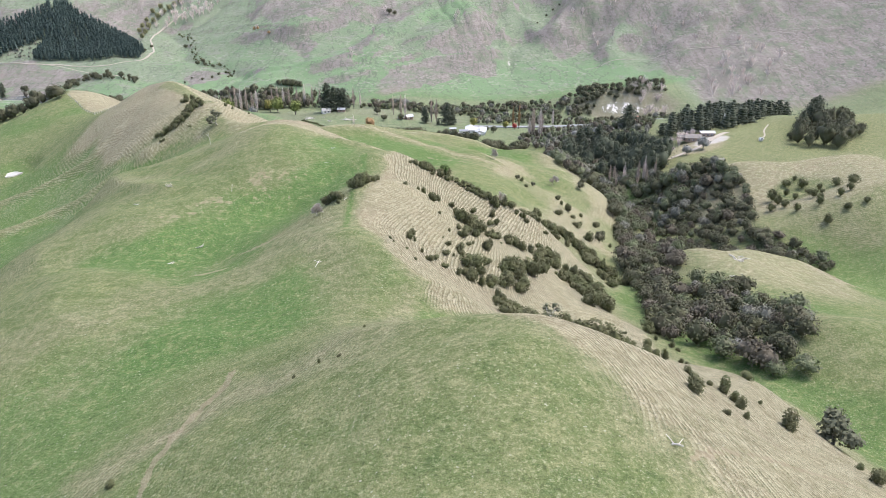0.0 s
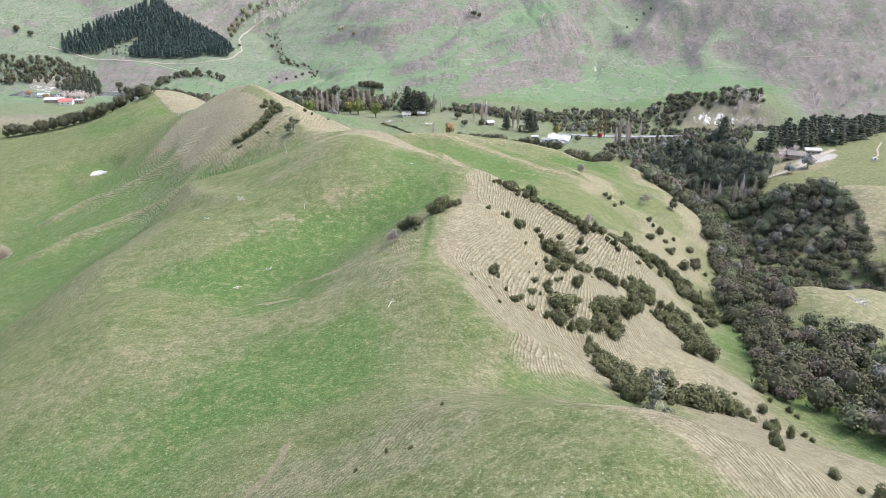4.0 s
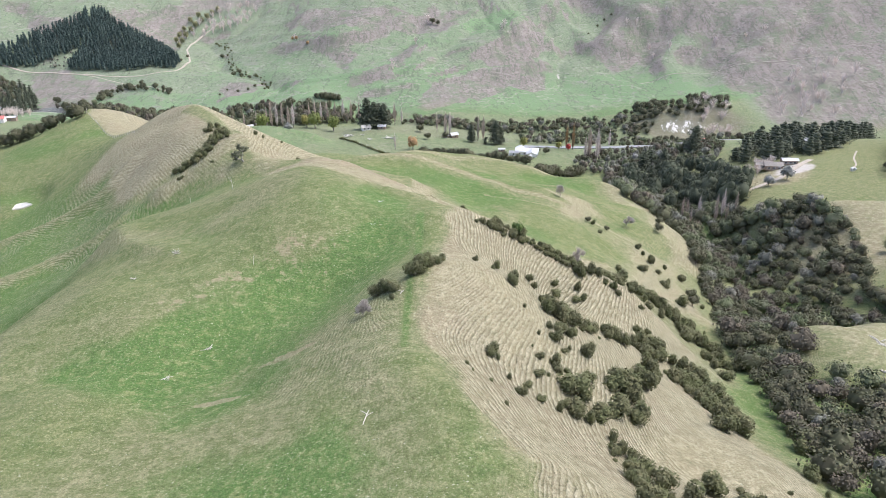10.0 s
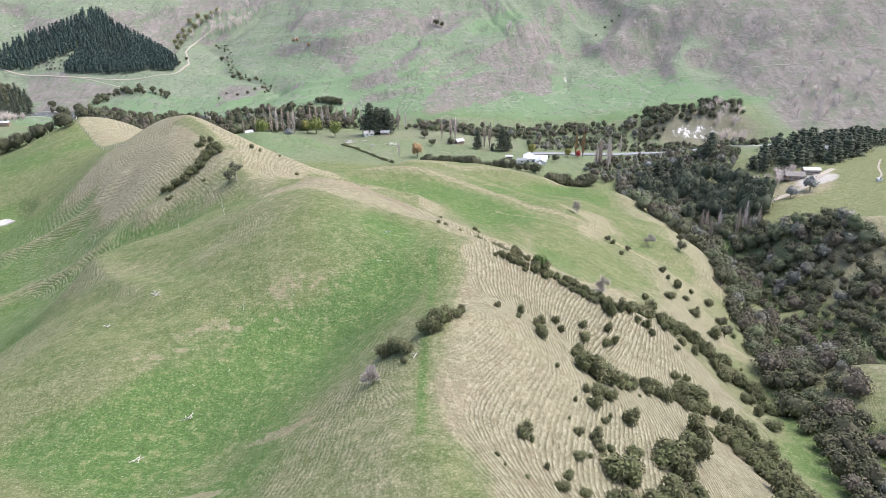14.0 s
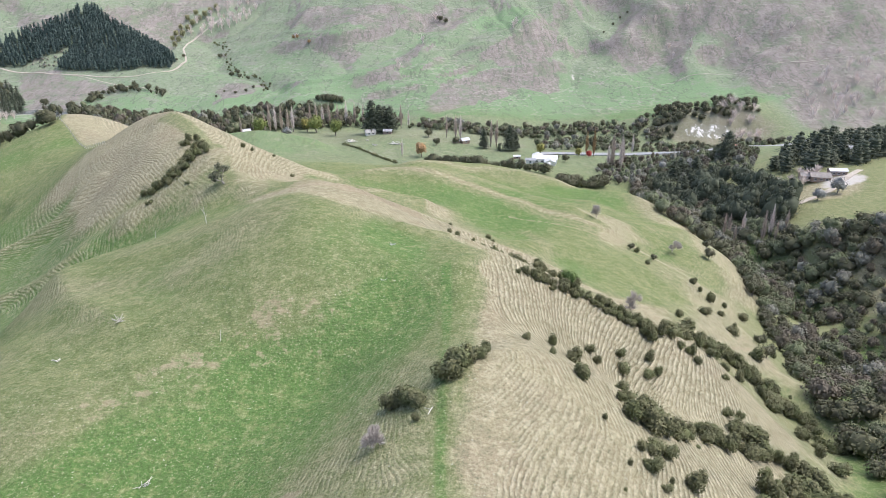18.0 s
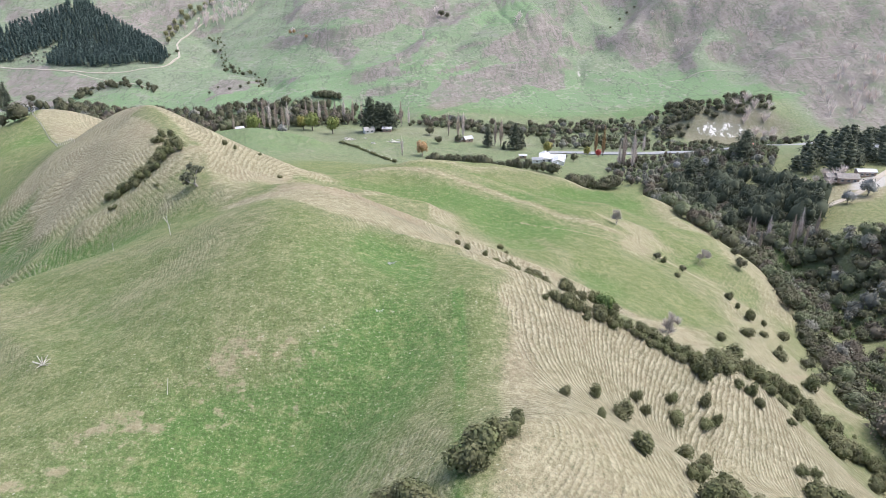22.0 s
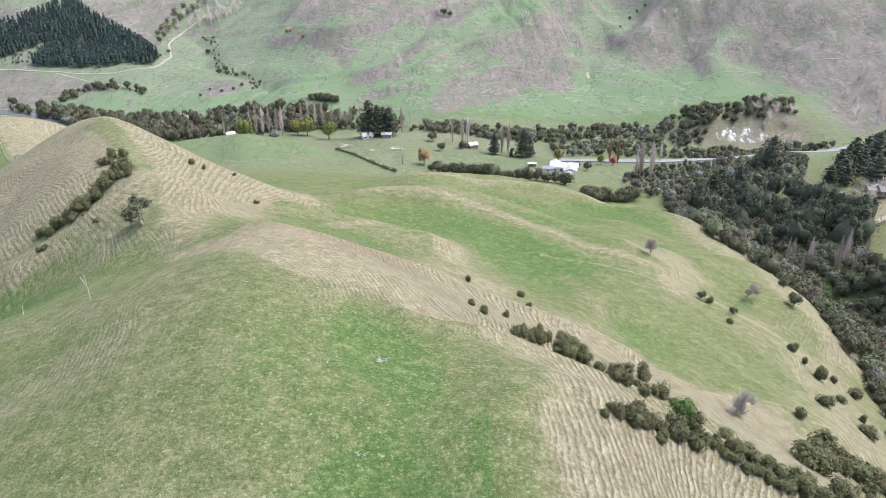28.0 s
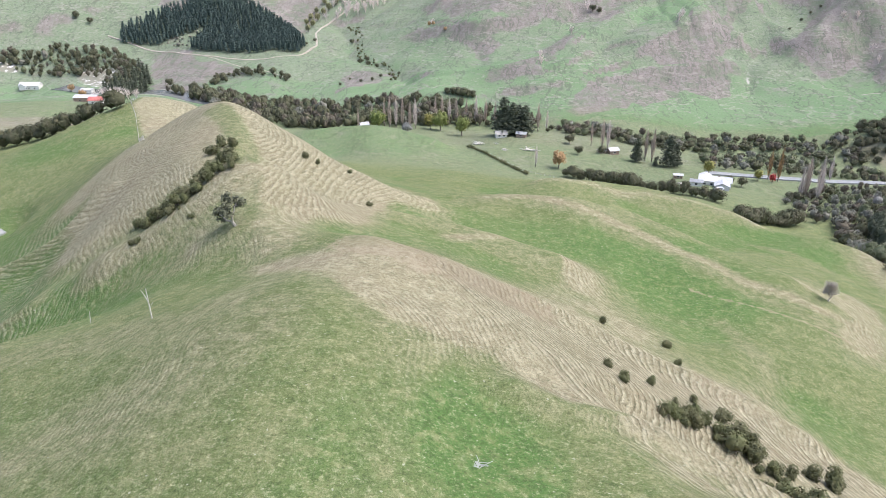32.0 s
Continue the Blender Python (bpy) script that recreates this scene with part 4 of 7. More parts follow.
# ---- building blocks for plants ----
class Pile:
    """Gathers quads in arrays and turns them into one mesh."""

    def __init__(self):
        self.v, self.f, self.n = [], [], 0

    def add(self, verts, quads):
        self.v.append(np.asarray(verts, float).reshape(-1, 3))
        self.f.append(np.asarray(quads, int).reshape(-1, 4) + self.n)
        self.n += len(self.v[-1])

    def cards(self, at, out, size, rng, long=1.0):
        """Small folded leaf tufts at those points, facing roughly outwards."""
        n = len(at)
        d = out * 0.8 + rng.normal(0, 0.38, (n, 3)) + np.array((0, 0, 0.25))
        d /= np.linalg.norm(d, axis=1)[:, None] + 1e-9
        u = np.cross(d, rng.normal(0, 1, (n, 3)))
        u /= np.linalg.norm(u, axis=1)[:, None] + 1e-9
        w = np.cross(d, u)
        s = (size * rng.uniform(0.6, 1.35, n))[:, None]
        p = np.stack([at - u * s * 0.5, at - w * s * 0.5 * long + d * s * 0.16, at + u * s * 0.5, at + w * s * 0.5 * long + d * s * 0.16], 1)
        self.add(p.reshape(-1, 3), np.arange(4 * n).reshape(n, 4))

    def tube(self, a, b, ra, rb, sides=5):
        """A tapered limb from a to b."""
        a, b = np.asarray(a, float), np.asarray(b, float)
        d = (b - a) / (np.linalg.norm(b - a) + 1e-9)
        u = np.cross(d, (0.31, 0.9, 0.2))
        u /= np.linalg.norm(u) + 1e-9
        w = np.cross(d, u)
        k = np.arange(sides) * 2 * math.pi / sides
        ring = np.cos(k)[:, None] * u + np.sin(k)[:, None] * w
        i = np.arange(sides)
        j = (i + 1) % sides
        self.add(np.vstack([a + ring * ra, b + ring * rb]), np.stack([i, j, j + sides, i + sides], 1))

    def lump(self, c, r, rng, rough=0.18):
        """A rough closed core."""
        rows, cols = 4, 7
        th = np.linspace(0.12, math.pi - 0.12, rows)[:, None]
        ph = np.arange(cols)[None] * 2 * math.pi / cols
        q = np.stack([np.sin(th) * np.cos(ph), np.sin(th) * np.sin(ph), np.cos(th) + 0 * ph], 2)
        q = q * (1 + rng.uniform(-rough, rough, (rows, cols, 1)))
        v = np.asarray(c) + q.reshape(-1, 3) * np.asarray(r)
        faces = [(i * cols + j, i * cols + (j + 1) % cols, (i + 1) * cols + (j + 1) % cols, (i + 1) * cols + j) for i in range(rows - 1) for j in range(cols)]
        faces += [(0, 1, 2, 3), (3, 4, 5, 6), ((rows - 1) * cols + 3, (rows - 1) * cols + 2, (rows - 1) * cols + 1, (rows - 1) * cols)]
        self.add(v, faces)

    def mesh(self, name, material, smooth=False):
        me = bpy.data.meshes.new(name)
        v, f = np.vstack(self.v), np.vstack(self.f)
        me.vertices.add(len(v))
        me.vertices.foreach_set("co", v.astype(np.float32).ravel())
        me.loops.add(f.size)
        me.loops.foreach_set("vertex_index", f.ravel().astype(np.int32))
        me.polygons.add(len(f))
        me.polygons.foreach_set("loop_start", (np.arange(len(f)) * 4).astype(np.int32))
        me.update(calc_edges=True)
        me.validate()
        me.materials.append(material)
        return me


def ball(rng, n):
    d = rng.normal(0, 1, (n, 3))
    return d / np.linalg.norm(d, axis=1)[:, None]


def foliage(pile, rng, lobes, cards, size, core=True, long=1.0, low=-0.55):
    """Leaf tufts over a few lobes (x, y, z, rx, ry, rz), with rough cores inside."""
    lobes = np.asarray(lobes, float)
    area = lobes[:, 3] * lobes[:, 5]
    for lobe, k in zip(lobes, np.maximum(6, (cards * area / area.sum()).astype(int))):
        d = ball(rng, k)
        d = d[d[:, 2] > low]
        at = lobe[:3] + d * lobe[3:] * rng.uniform(0.82, 1.12, (len(d), 1))
        pile.cards(at, d, size, rng, long)
        if core:
            pile.lump(lobe[:3], lobe[3:] * 0.72, rng, 0.28)


def leaf_material(name, a, b, c=None, d=None, island=True):
    g = Mat(name, 0.75, 0.15)
    pick = g.any(island)
    colour = g.mix(pick, a, b)
    if c:
        colour = g.mix(g.span(g.noise(0.35, 2), 0.42, 0.62), colour, c)
    if d:
        colour = g.mix(g.math("MULTIPLY", g.span(g.noise(0.11, 3, 0.7), 0.58, 0.70), 0.75), colour, d)
    colour = g.mix(g.math("MULTIPLY", g.any(), 0.30), colour, a)
    return g.done(colour)


def bark_material(name, a, b):
    g = Mat(name, 0.9, 0.1)
    h = g.noise(3.0, 4, 0.7)
    g.bump(h, 0.05)
    return g.done(g.mix(g.span(h, 0.35, 0.65), a, b))


SCRUB = leaf_material("scrub_leaves", (0.078, 0.084, 0.040), (0.165, 0.160, 0.088), (0.112, 0.124, 0.056))
BUSH = leaf_material("bush_leaves", (0.072, 0.078, 0.044), (0.118, 0.122, 0.072), (0.104, 0.100, 0.066))
GREYTWIG = leaf_material("grey_twigs", (0.40, 0.365, 0.325), (0.54, 0.50, 0.455))
BUSH_GREEN = leaf_material("fresh_bush_leaves", (0.105, 0.125, 0.066), (0.175, 0.195, 0.112), (0.145, 0.152, 0.098))
BUSH_BROWN = leaf_material("brown_bush_leaves", (0.098, 0.086, 0.062), (0.145, 0.128, 0.096), (0.128, 0.115, 0.090))
BUSH_GREY = leaf_material("silver_bush_leaves", (0.165, 0.170, 0.135), (0.230, 0.230, 0.190), (0.185, 0.180, 0.150))
GREEN = leaf_material("green_leaves", (0.070, 0.115, 0.035), (0.125, 0.165, 0.055))
PINE = leaf_material("pine_needles", (0.058, 0.070, 0.046), (0.098, 0.110, 0.075))
GREYLEAF = leaf_material("grey_leaves", (0.20, 0.205, 0.19), (0.30, 0.30, 0.285))
GOLD = leaf_material("autumn_leaves", (0.24, 0.22, 0.07), (0.34, 0.29, 0.10), (0.19, 0.21, 0.07))
RUST = leaf_material("rust_leaves", (0.30, 0.195, 0.10), (0.42, 0.29, 0.16))
RED = leaf_material("red_leaves", (0.36, 0.05, 0.05), (0.48, 0.10, 0.09))
TWIG = leaf_material("bare_twigs", (0.42, 0.345, 0.29), (0.56, 0.475, 0.41))
MAUVE = leaf_material("mauve_twigs", (0.60, 0.525, 0.49), (0.75, 0.67, 0.625))
BARK = bark_material("grey_bark", (0.13, 0.115, 0.095), (0.24, 0.22, 0.19))
PALE = bark_material("bleached_wood", (0.42, 0.40, 0.36), (0.60, 0.58, 0.54))


def part(name, me, parent, label="", at=None):
    ob = new(name, me)
    ob.parent = parent
    if at is not None:
        ob.matrix_basis = at
    return tagged(ob, label) if label else ob


def root(name, x, y, label, category, group="", turn=0.0, size=1.0, sink=0.08):
    ob = new(name)
    ob.matrix_basis = pose(x, y, ground(x, y) - sink, 0, 0, turn) @ Matrix.Scale(size, 4)
    ob.empty_display_size = 0.3
    return tagged(ob, label, category, group)


# ---- small shrubs of the dry faces: upright tufts one metre high, scaled as they stand ----
def shrub_meshes(seed, lobes, cards, size, long):
    rng = np.random.RandomState(seed)
    top, stem = Pile(), Pile()
    foliage(top, rng, lobes, cards, size, True, long, -0.85)
    for lobe in lobes:
        stem.tube((lobe[0] * 0.2, lobe[1] * 0.2, -0.1), (lobe[0], lobe[1], lobe[2]), 0.05, 0.025, 4)
    return top.mesh("shrub_crown", SCRUB), stem.mesh("shrub_stem", BARK)


SHRUB_KINDS = [
    shrub_meshes(11, [(0, 0, 0.45, 0.30, 0.30, 0.45), (0.18, 0.1, 0.62, 0.2, 0.2, 0.36), (-0.16, 0.06, 0.4, 0.22, 0.22, 0.38)], 700, 0.060, 1.9),
    shrub_meshes(12, [(0, 0, 0.42, 0.40, 0.38, 0.42), (0.26, -0.1, 0.36, 0.26, 0.26, 0.36), (-0.22, 0.16, 0.46, 0.26, 0.26, 0.42), (0.02, 0.22, 0.62, 0.2, 0.2, 0.34)], 760, 0.062, 1.8),
    shrub_meshes(13, [(0, 0, 0.5, 0.24, 0.24, 0.5), (0.12, -0.1, 0.3, 0.24, 0.24, 0.3)], 600, 0.056, 2.0),
    shrub_meshes(14, [(-0.2, 0, 0.36, 0.34, 0.3, 0.36), (0.22, 0.06, 0.44, 0.3, 0.32, 0.42), (0.0, -0.2, 0.5, 0.24, 0.24, 0.4)], 720, 0.062, 1.8),
]


def shrubs(spots, label, group, grow=1.0, spread=1.12):
    for i, (x, y, h) in enumerate(spots):
        h *= grow
        top, stem = SHRUB_KINDS[int(abs(x * 7.3 + y * 3.1)) % 4]
        ob = root("shrub", x, y, label, "shrub", group, (x * 57 + y * 31) % 360, h * 1.0, 0.12)
        wide = spread * (0.80 + 0.5 * ((x * 3.7 + y * 5.3) % 1.0))
        ob.scale = (h * wide, h * wide, h * (0.86 + 0.24 * ((x * 1.9 + y * 2.3) % 1.0)))
        part("stem", stem, ob)
        part("crown", top, ob)


def row_of_scrub(line, gap, across, low, high, seed):
    """Spots for shrubs that crowd along a line of (x, y)."""
    rng = np.random.RandomState(seed)
    out = []
    for (ax, ay), (bx, by) in zip(line, line[1:]):
        far = math.hypot(bx - ax, by - ay)
        for k in np.arange(rng.uniform(0, gap), far, gap):
            x, y = rng.normal(0, across, 2)
            out.append((ax + (bx - ax) * k / far + x, ay + (by - ay) * k / far + y, rng.uniform(low, high) * rng.choice((0.7, 1.0, 1.0, 1.25))))
    return out


LANE_SHRUBS = (
    (3.6, 150.8, 2.4), (4.6, 152.0, 2.9), (6.0, 153.2, 2.4), (7.4, 154.8, 1.6), (8.8, 156.6, 1.1), (-2.9, 150.6, 1.9), (-1.3, 150.0, 2.2), (-0.2, 148.6, 1.8), (-0.4, 145.6, 1.0)
)
RIM_SHRUBS = (
    (15.6, 258.8, 1.5), (26.2, 259.6, 1.5), (24.4, 236.3, 1.3), (27.7, 234.1, 2.4), (29.6, 230.1, 2.4), (22.3, 195.0, 1.8), (24.2, 194.8, 1.3), (33.5, 226.3, 2.2), (37.1, 228.4,
    2.3), (35.8, 219.6, 2.1), (39.6, 229.0, 3.2), (38.9, 202.3, 2.0), (38.0, 195.6, 1.6), (39.3, 195.6, 1.6), (40.5, 195.2, 1.6), (41.8, 195.1, 1.6), (43.2, 195.0, 1.6), (46.0,
    193.2, 3.8), (12.5, 231.7, 1.2), (13.9, 228.5, 1.3), (18.4, 234.2, 1.4), (25.8, 250.7, 1.4), (20.4, 230.3, 1.4), (22.1, 229.0, 1.6), (24.3, 229.9, 2.0), (26.0, 228.9, 2.2),
    (28.2, 229.9, 2.9), (29.3, 226.6, 2.2), (30.8, 225.2, 2.0), (30.8, 220.8, 1.5)
)
RIM_SHRUBS_MORE = (
    (32.3, 221.1, 1.5), (33.9, 220.1, 1.5), (39.4, 228.1, 2.1), (38.1, 219.5, 2.2), (25.8, 196.4, 1.5), (27.5, 194.9, 1.3), (29.8, 196.0, 1.5), (31.6, 196.7, 1.5)
)
GULLY_SHRUBS = (
    (33.4, 197.3, 1.6), (35.2, 197.9, 1.8), (36.7, 197.6, 1.9), (38.4, 197.9, 2.0), (39.7, 197.3, 2.0), (41.3, 197.1, 2.0), (42.6, 196.4, 2.0), (44.5, 196.2, 2.2), (45.1, 195.1,
    2.2), (45.3, 193.9, 2.3), (46.5, 193.2, 2.4), (47.0, 197.5, 1.4), (48.3, 196.2, 1.6), (67.2, 221.7, 4.2), (60.6, 215.8, 3.5), (51.1, 197.3, 1.4), (70.3, 222.1, 1.7), (72.3,
    222.4, 1.9), (73.0, 220.7, 1.9), (74.3, 220.1, 2.2), (75.6, 219.4, 2.4), (76.8, 218.6, 2.4), (78.9, 218.2, 2.7), (79.3, 216.4, 2.7), (66.2, 214.2, 1.3), (68.5, 213.6, 1.6),
    (68.4, 211.2, 2.0), (67.7, 208.2, 2.2), (61.1, 198.1, 1.9), (75.0, 208.7, 3.0)
)
GULLY_SHRUBS_MORE = (
    (53.1, 194.8, 1.4), (54.3, 194.1, 1.6)
)
FACE_SHRUBS = (
    (16.5, 167.7, 1.3), (21.7, 172.9, 2.0), (19.3, 163.8, 1.2), (24.8, 171.8, 2.8), (22.5, 160.1, 2.2), (30.8, 182.1, 2.0), (31.6, 180.4, 1.7), (37.7, 185.8, 1.9), (37.4, 182.7,
    2.3), (43.8, 187.2, 2.4), (42.5, 183.7, 1.8), (44.4, 184.5, 2.1), (31.5, 168.0, 2.2), (28.1, 160.2, 1.6), (28.5, 156.2, 3.6), (30.7, 156.7, 3.9), (32.1, 156.4, 3.6), (33.6,
    157.1, 3.1), (38.0, 174.9, 2.2), (22.8, 151.5, 1.0), (26.8, 149.3, 1.7), (29.2, 150.3, 2.4), (31.3, 150.8, 2.5), (27.6, 146.6, 2.4), (26.7, 146.8, 1.1), (24.1, 145.5, 1.1),
    (28.4, 144.5, 1.1)
)
KNOLL_SHRUBS = (
    (29.8, 146.1, 1.0), (22.0, 141.1, 0.7), (22.8, 139.1, 1.4), (25.6, 139.7, 2.2), (25.5, 138.0, 1.6), (27.6, 139.0, 1.3), (21.4, 134.1, 1.5), (23.4, 135.3, 0.9), (14.0, 133.9,
    2.2), (14.9, 133.3, 1.0), (15.8, 128.8, 1.3), (18.5, 129.1, 1.4), (16.9, 125.9, 1.5), (9.3, 126.8, 0.7), (9.8, 124.9, 0.6), (20.2, 127.0, 1.3), (23.1, 126.9, 2.0), (24.5,
    129.2, 1.7), (27.2, 134.4, 4.0), (26.2, 128.3, 2.9), (12.3, 124.3, 0.7), (13.3, 118.4, 0.7), (33.5, 147.1, 2.8), (31.6, 140.2, 1.9), (29.3, 134.2, 2.2), (30.9, 131.0, 3.1),
    (28.2, 127.9, 2.5)
)
KNOLL_THICKET = (
    (48.2, 155.6, 4.7), (45.0, 147.0, 4.2), (39.3, 142.3, 4.7), (37.1, 142.2, 3.7), (39.6, 140.1, 4.1), (34.9, 134.5, 3.5), (38.7, 135.0, 3.6), (43.7, 148.3, 4.2), (49.0, 153.8,
    3.9)
)
THICKET_ROW = (
    (37.3, 160.4, 2.0), (39.6, 161.9, 2.2), (42.7, 164.1, 2.5), (45.0, 164.0, 2.8), (46.3, 163.0, 2.8), (49.9, 166.5, 2.9), (51.8, 166.3, 3.1), (55.7, 170.1, 3.2), (59.1, 171.9,
    3.3), (62.1, 172.7, 3.3), (64.5, 172.2, 3.5), (66.3, 170.6, 3.8), (67.8, 169.6, 3.8), (67.7, 166.7, 4.0), (68.0, 164.0, 4.2), (67.6, 160.4, 4.4), (66.4, 155.5, 4.2), (65.2,
    151.0, 4.4), (64.1, 146.7, 4.2), (63.7, 143.8, 4.2), (62.3, 166.1, 3.4), (63.6, 163.9, 3.6), (62.4, 157.5, 3.7), (61.9, 152.8, 3.8), (60.1, 147.3, 3.9), (58.6, 142.4, 3.8)
)
SPUR_SHRUBS = (
    (49.7, 196.1, 3.5), (63.2, 214.8, 4.7), (52.3, 197.4, 2.6), (55.4, 194.2, 2.5), (55.8, 192.5, 1.7), (69.7, 218.5, 2.7), (72.6, 219.3, 3.1), (75.3, 219.8, 3.4), (77.5, 218.8,
    3.1), (79.4, 217.4, 3.8), (79.2, 213.1, 3.4), (71.4, 209.1, 2.6), (62.1, 192.8, 1.4), (81.1, 211.8, 3.1), (81.1, 208.2, 3.7), (82.1, 205.3, 4.2), (84.3, 204.9, 3.7), (56.4,
    180.5, 2.1), (59.5, 181.5, 1.9), (56.4, 175.9, 3.3), (59.2, 175.6, 4.2), (55.6, 177.2, 1.6), (81.5, 193.7, 3.2), (78.5, 183.6, 3.3), (79.2, 178.6, 3.2), (86.0, 203.3, 3.3)
)
SPUR_SCATTER = (
    (79.1, 284.6, 2.2), (77.6, 271.4, 1.7), (89.4, 264.5, 2.5), (89.6, 260.1, 2.1), (91.2, 256.4, 3.3), (82.4, 242.0, 3.0), (70.8, 232.5, 2.5), (90.7, 248.3, 2.0), (99.3, 262.2,
    2.1), (106.7, 263.6, 3.5), (92.2, 242.9, 2.0), (88.1, 236.4, 2.6), (89.3, 225.2, 4.0), (104.8, 241.9, 2.0), (79.6, 201.5, 3.2)
)
HOME_SHRUBS = (
    (57.8, 121.1, 0.8), (60.8, 116.3, 2.6), (66.6, 124.0, 1.4), (59.6, 110.2, 1.5), (55.0, 98.4, 2.5), (69.3, 121.4, 1.6), (69.7, 119.5, 1.1), (46.7, 76.8, 1.6), (38.0, 60.2, 2.2),
    (50.0, 76.1, 1.1), (52.1, 75.6, 2.6), (51.8, 72.4, 1.8), (41.1, 58.4, 0.9), (49.5, 67.6, 2.1), (47.6, 63.6, 1.1), (64.1, 87.7, 1.7), (59.0, 76.6, 0.8), (60.7, 71.9, 3.3),
    (66.3, 64.2, 1.1), (65.4, 60.3, 2.4)
)
HOLLOW_THICKET = (
    (43.5, 103.4, 4.7), (47.0, 104.8, 4.7), (41.2, 103.3, 3.9), (48.9, 104.9, 2.5), (53.8, 109.6, 2.1), (54.3, 107.5, 1.2), (30.3, 97.0, 3.5), (28.7, 97.0, 3.0), (35.3, 102.8,
    3.8), (28.5, 100.1, 2.9), (37.8, 113.0, 3.8), (43.2, 118.3, 4.1), (35.1, 115.9, 3.8), (33.2, 119.1, 3.5), (31.5, 123.3, 2.6), (31.2, 125.9, 2.1), (30.5, 113.8, 2.4), (38.1,
    102.4, 2.7), (57.3, 105.3, 1.9), (53.1, 101.1, 1.8), (46.4, 88.8, 2.5), (42.8, 82.4, 1.6), (64.4, 108.4, 1.3), (64.2, 106.0, 1.1), (42.5, 80.6, 1.1)
)
FLOOR_SHRUBS = (
    (77.6, 150.4, 2.6), (75.3, 141.9, 4.2), (78.9, 144.1, 4.7), (67.4, 129.6, 3.2), (70.3, 131.2, 2.8), (44.6, 122.0, 1.3)
)
PEAK_SHRUBS = (
    (-66.5, 271.6, 2.2), (-64.3, 269.7, 2.2), (-62.6, 270.2, 2.3), (-61.4, 270.2, 2.3), (-59.7, 270.6, 2.3), (-58.0, 271.2, 2.5), (-57.0, 272.2, 2.5), (-56.1, 273.3, 2.5), (-56.2,
    276.2, 2.5), (-55.4, 277.8, 2.5), (-54.8, 280.0, 2.5), (-54.5, 283.2, 2.6), (-53.9, 285.2, 2.6), (-51.1, 279.6, 2.4), (-49.5, 276.0, 2.2), (-51.9, 275.7, 2.5), (-53.4, 274.4,
    2.5), (-54.4, 271.5, 2.3), (-58.2, 292.7, 2.3), (-58.0, 288.0, 2.2), (-55.6, 292.6, 2.4), (-55.7, 269.3, 1.9), (-58.5, 268.5, 1.9), (-63.0, 268.4, 1.9), (-63.5, 263.4, 1.3),
    (-62.4, 263.5, 1.1), (-45.4, 307.4, 1.6), (-42.8, 307.9, 1.3), (-36.9, 312.6, 1.0), (-30.1, 301.1, 1.2)
)
PEAK_SHRUBS_MORE = (
    (-56.1, 267.7, 0.7), (-52.7, 264.7, 0.8)
)
WEST_TUFTS = (
    (-23.7, 57.1, 0.9), (-3.5, 68.5, 0.7), (-1.2, 67.9, 0.5), (2.0, 75.8, 0.5), (-6.3, 66.9, 0.5)
)
shrubs(LANE_SHRUBS, "olive-green scrub bush beside the ridge lane", "bushes beside the lane", 1.25)
shrubs(RIM_SHRUBS, "dark scrub bush lining the crest of a dry slope", "shrubs along the rim", 0.95, 1.25)
shrubs(RIM_SHRUBS_MORE, "dark scrub bush lining the crest of a dry slope", "shrubs along the rim", 0.95, 1.25)
shrubs(GULLY_SHRUBS, "dark scrub bush in a steep dry gully", "shrubs in the dry gully")
shrubs(GULLY_SHRUBS_MORE, "dark scrub bush in a steep dry gully", "shrubs in the dry gully")
shrubs(FACE_SHRUBS, "small dark scrub bush on straw-coloured grass", "shrubs on the dry face")
shrubs(KNOLL_SHRUBS, "small dark scrub bush on the tan knoll", "shrubs on the tan knoll")
shrubs(KNOLL_THICKET, "small dark scrub bush on the tan knoll", "shrubs on the tan knoll")
shrubs(THICKET_ROW, "dark manuka-like scrub in a thicket row", "shrubs of the thicket row")
shrubs(SPUR_SHRUBS, "dark rounded scrub bush on the east spur", "shrubs on the east spur")
shrubs(SPUR_SCATTER, "dark rounded scrub bush on the east spur", "shrubs on the east spur")
shrubs(HOME_SHRUBS, "dark scrub bush on the edge of the front knoll", "shrubs on the front knoll")
shrubs(HOLLOW_THICKET, "dense dark scrub bush in the hollow", "shrubs in the hollow")
shrubs(FLOOR_SHRUBS, "dark scrub bush on the grassy gully floor", "shrubs on the gully floor")
shrubs(PEAK_SHRUBS, "dark brown-green scrub on the peak slope", "shrubs on the peak", 1.05, 1.2)
shrubs(PEAK_SHRUBS_MORE, "dark brown-green scrub on the peak slope", "shrubs on the peak", 1.05, 1.2)
RIM_ROW = [(71.3, 221.3), (76.5, 220.6), (82.7, 216.4), (83.9, 206.7), (88.4, 203.4), (89.2, 198.9), (85.3, 189.8)]
CREST_ROW = [(17.8, 225.5), (22.9, 228.8), (26.6, 228.3), (29.4, 226.5), (31.2, 225.1), (28.6, 209.6), (31.6, 209.1), (33.6, 208.7)]
CREST_ROW_FRONT = [(21.1, 194.3), (23.1, 194.7), (25.9, 195.9), (28.2, 196.6), (30.3, 196.7), (32.9, 197.0)]
CREST_ROW_LOW = [(30.7, 196.9), (34.0, 196.6), (38.1, 196.2), (43.4, 196.2), (46.8, 195.8)]
DRY_GULLY_ROW = [(28.2, 161.3), (31.5, 159.9), (36.0, 159.8), (41.7, 161.0)]
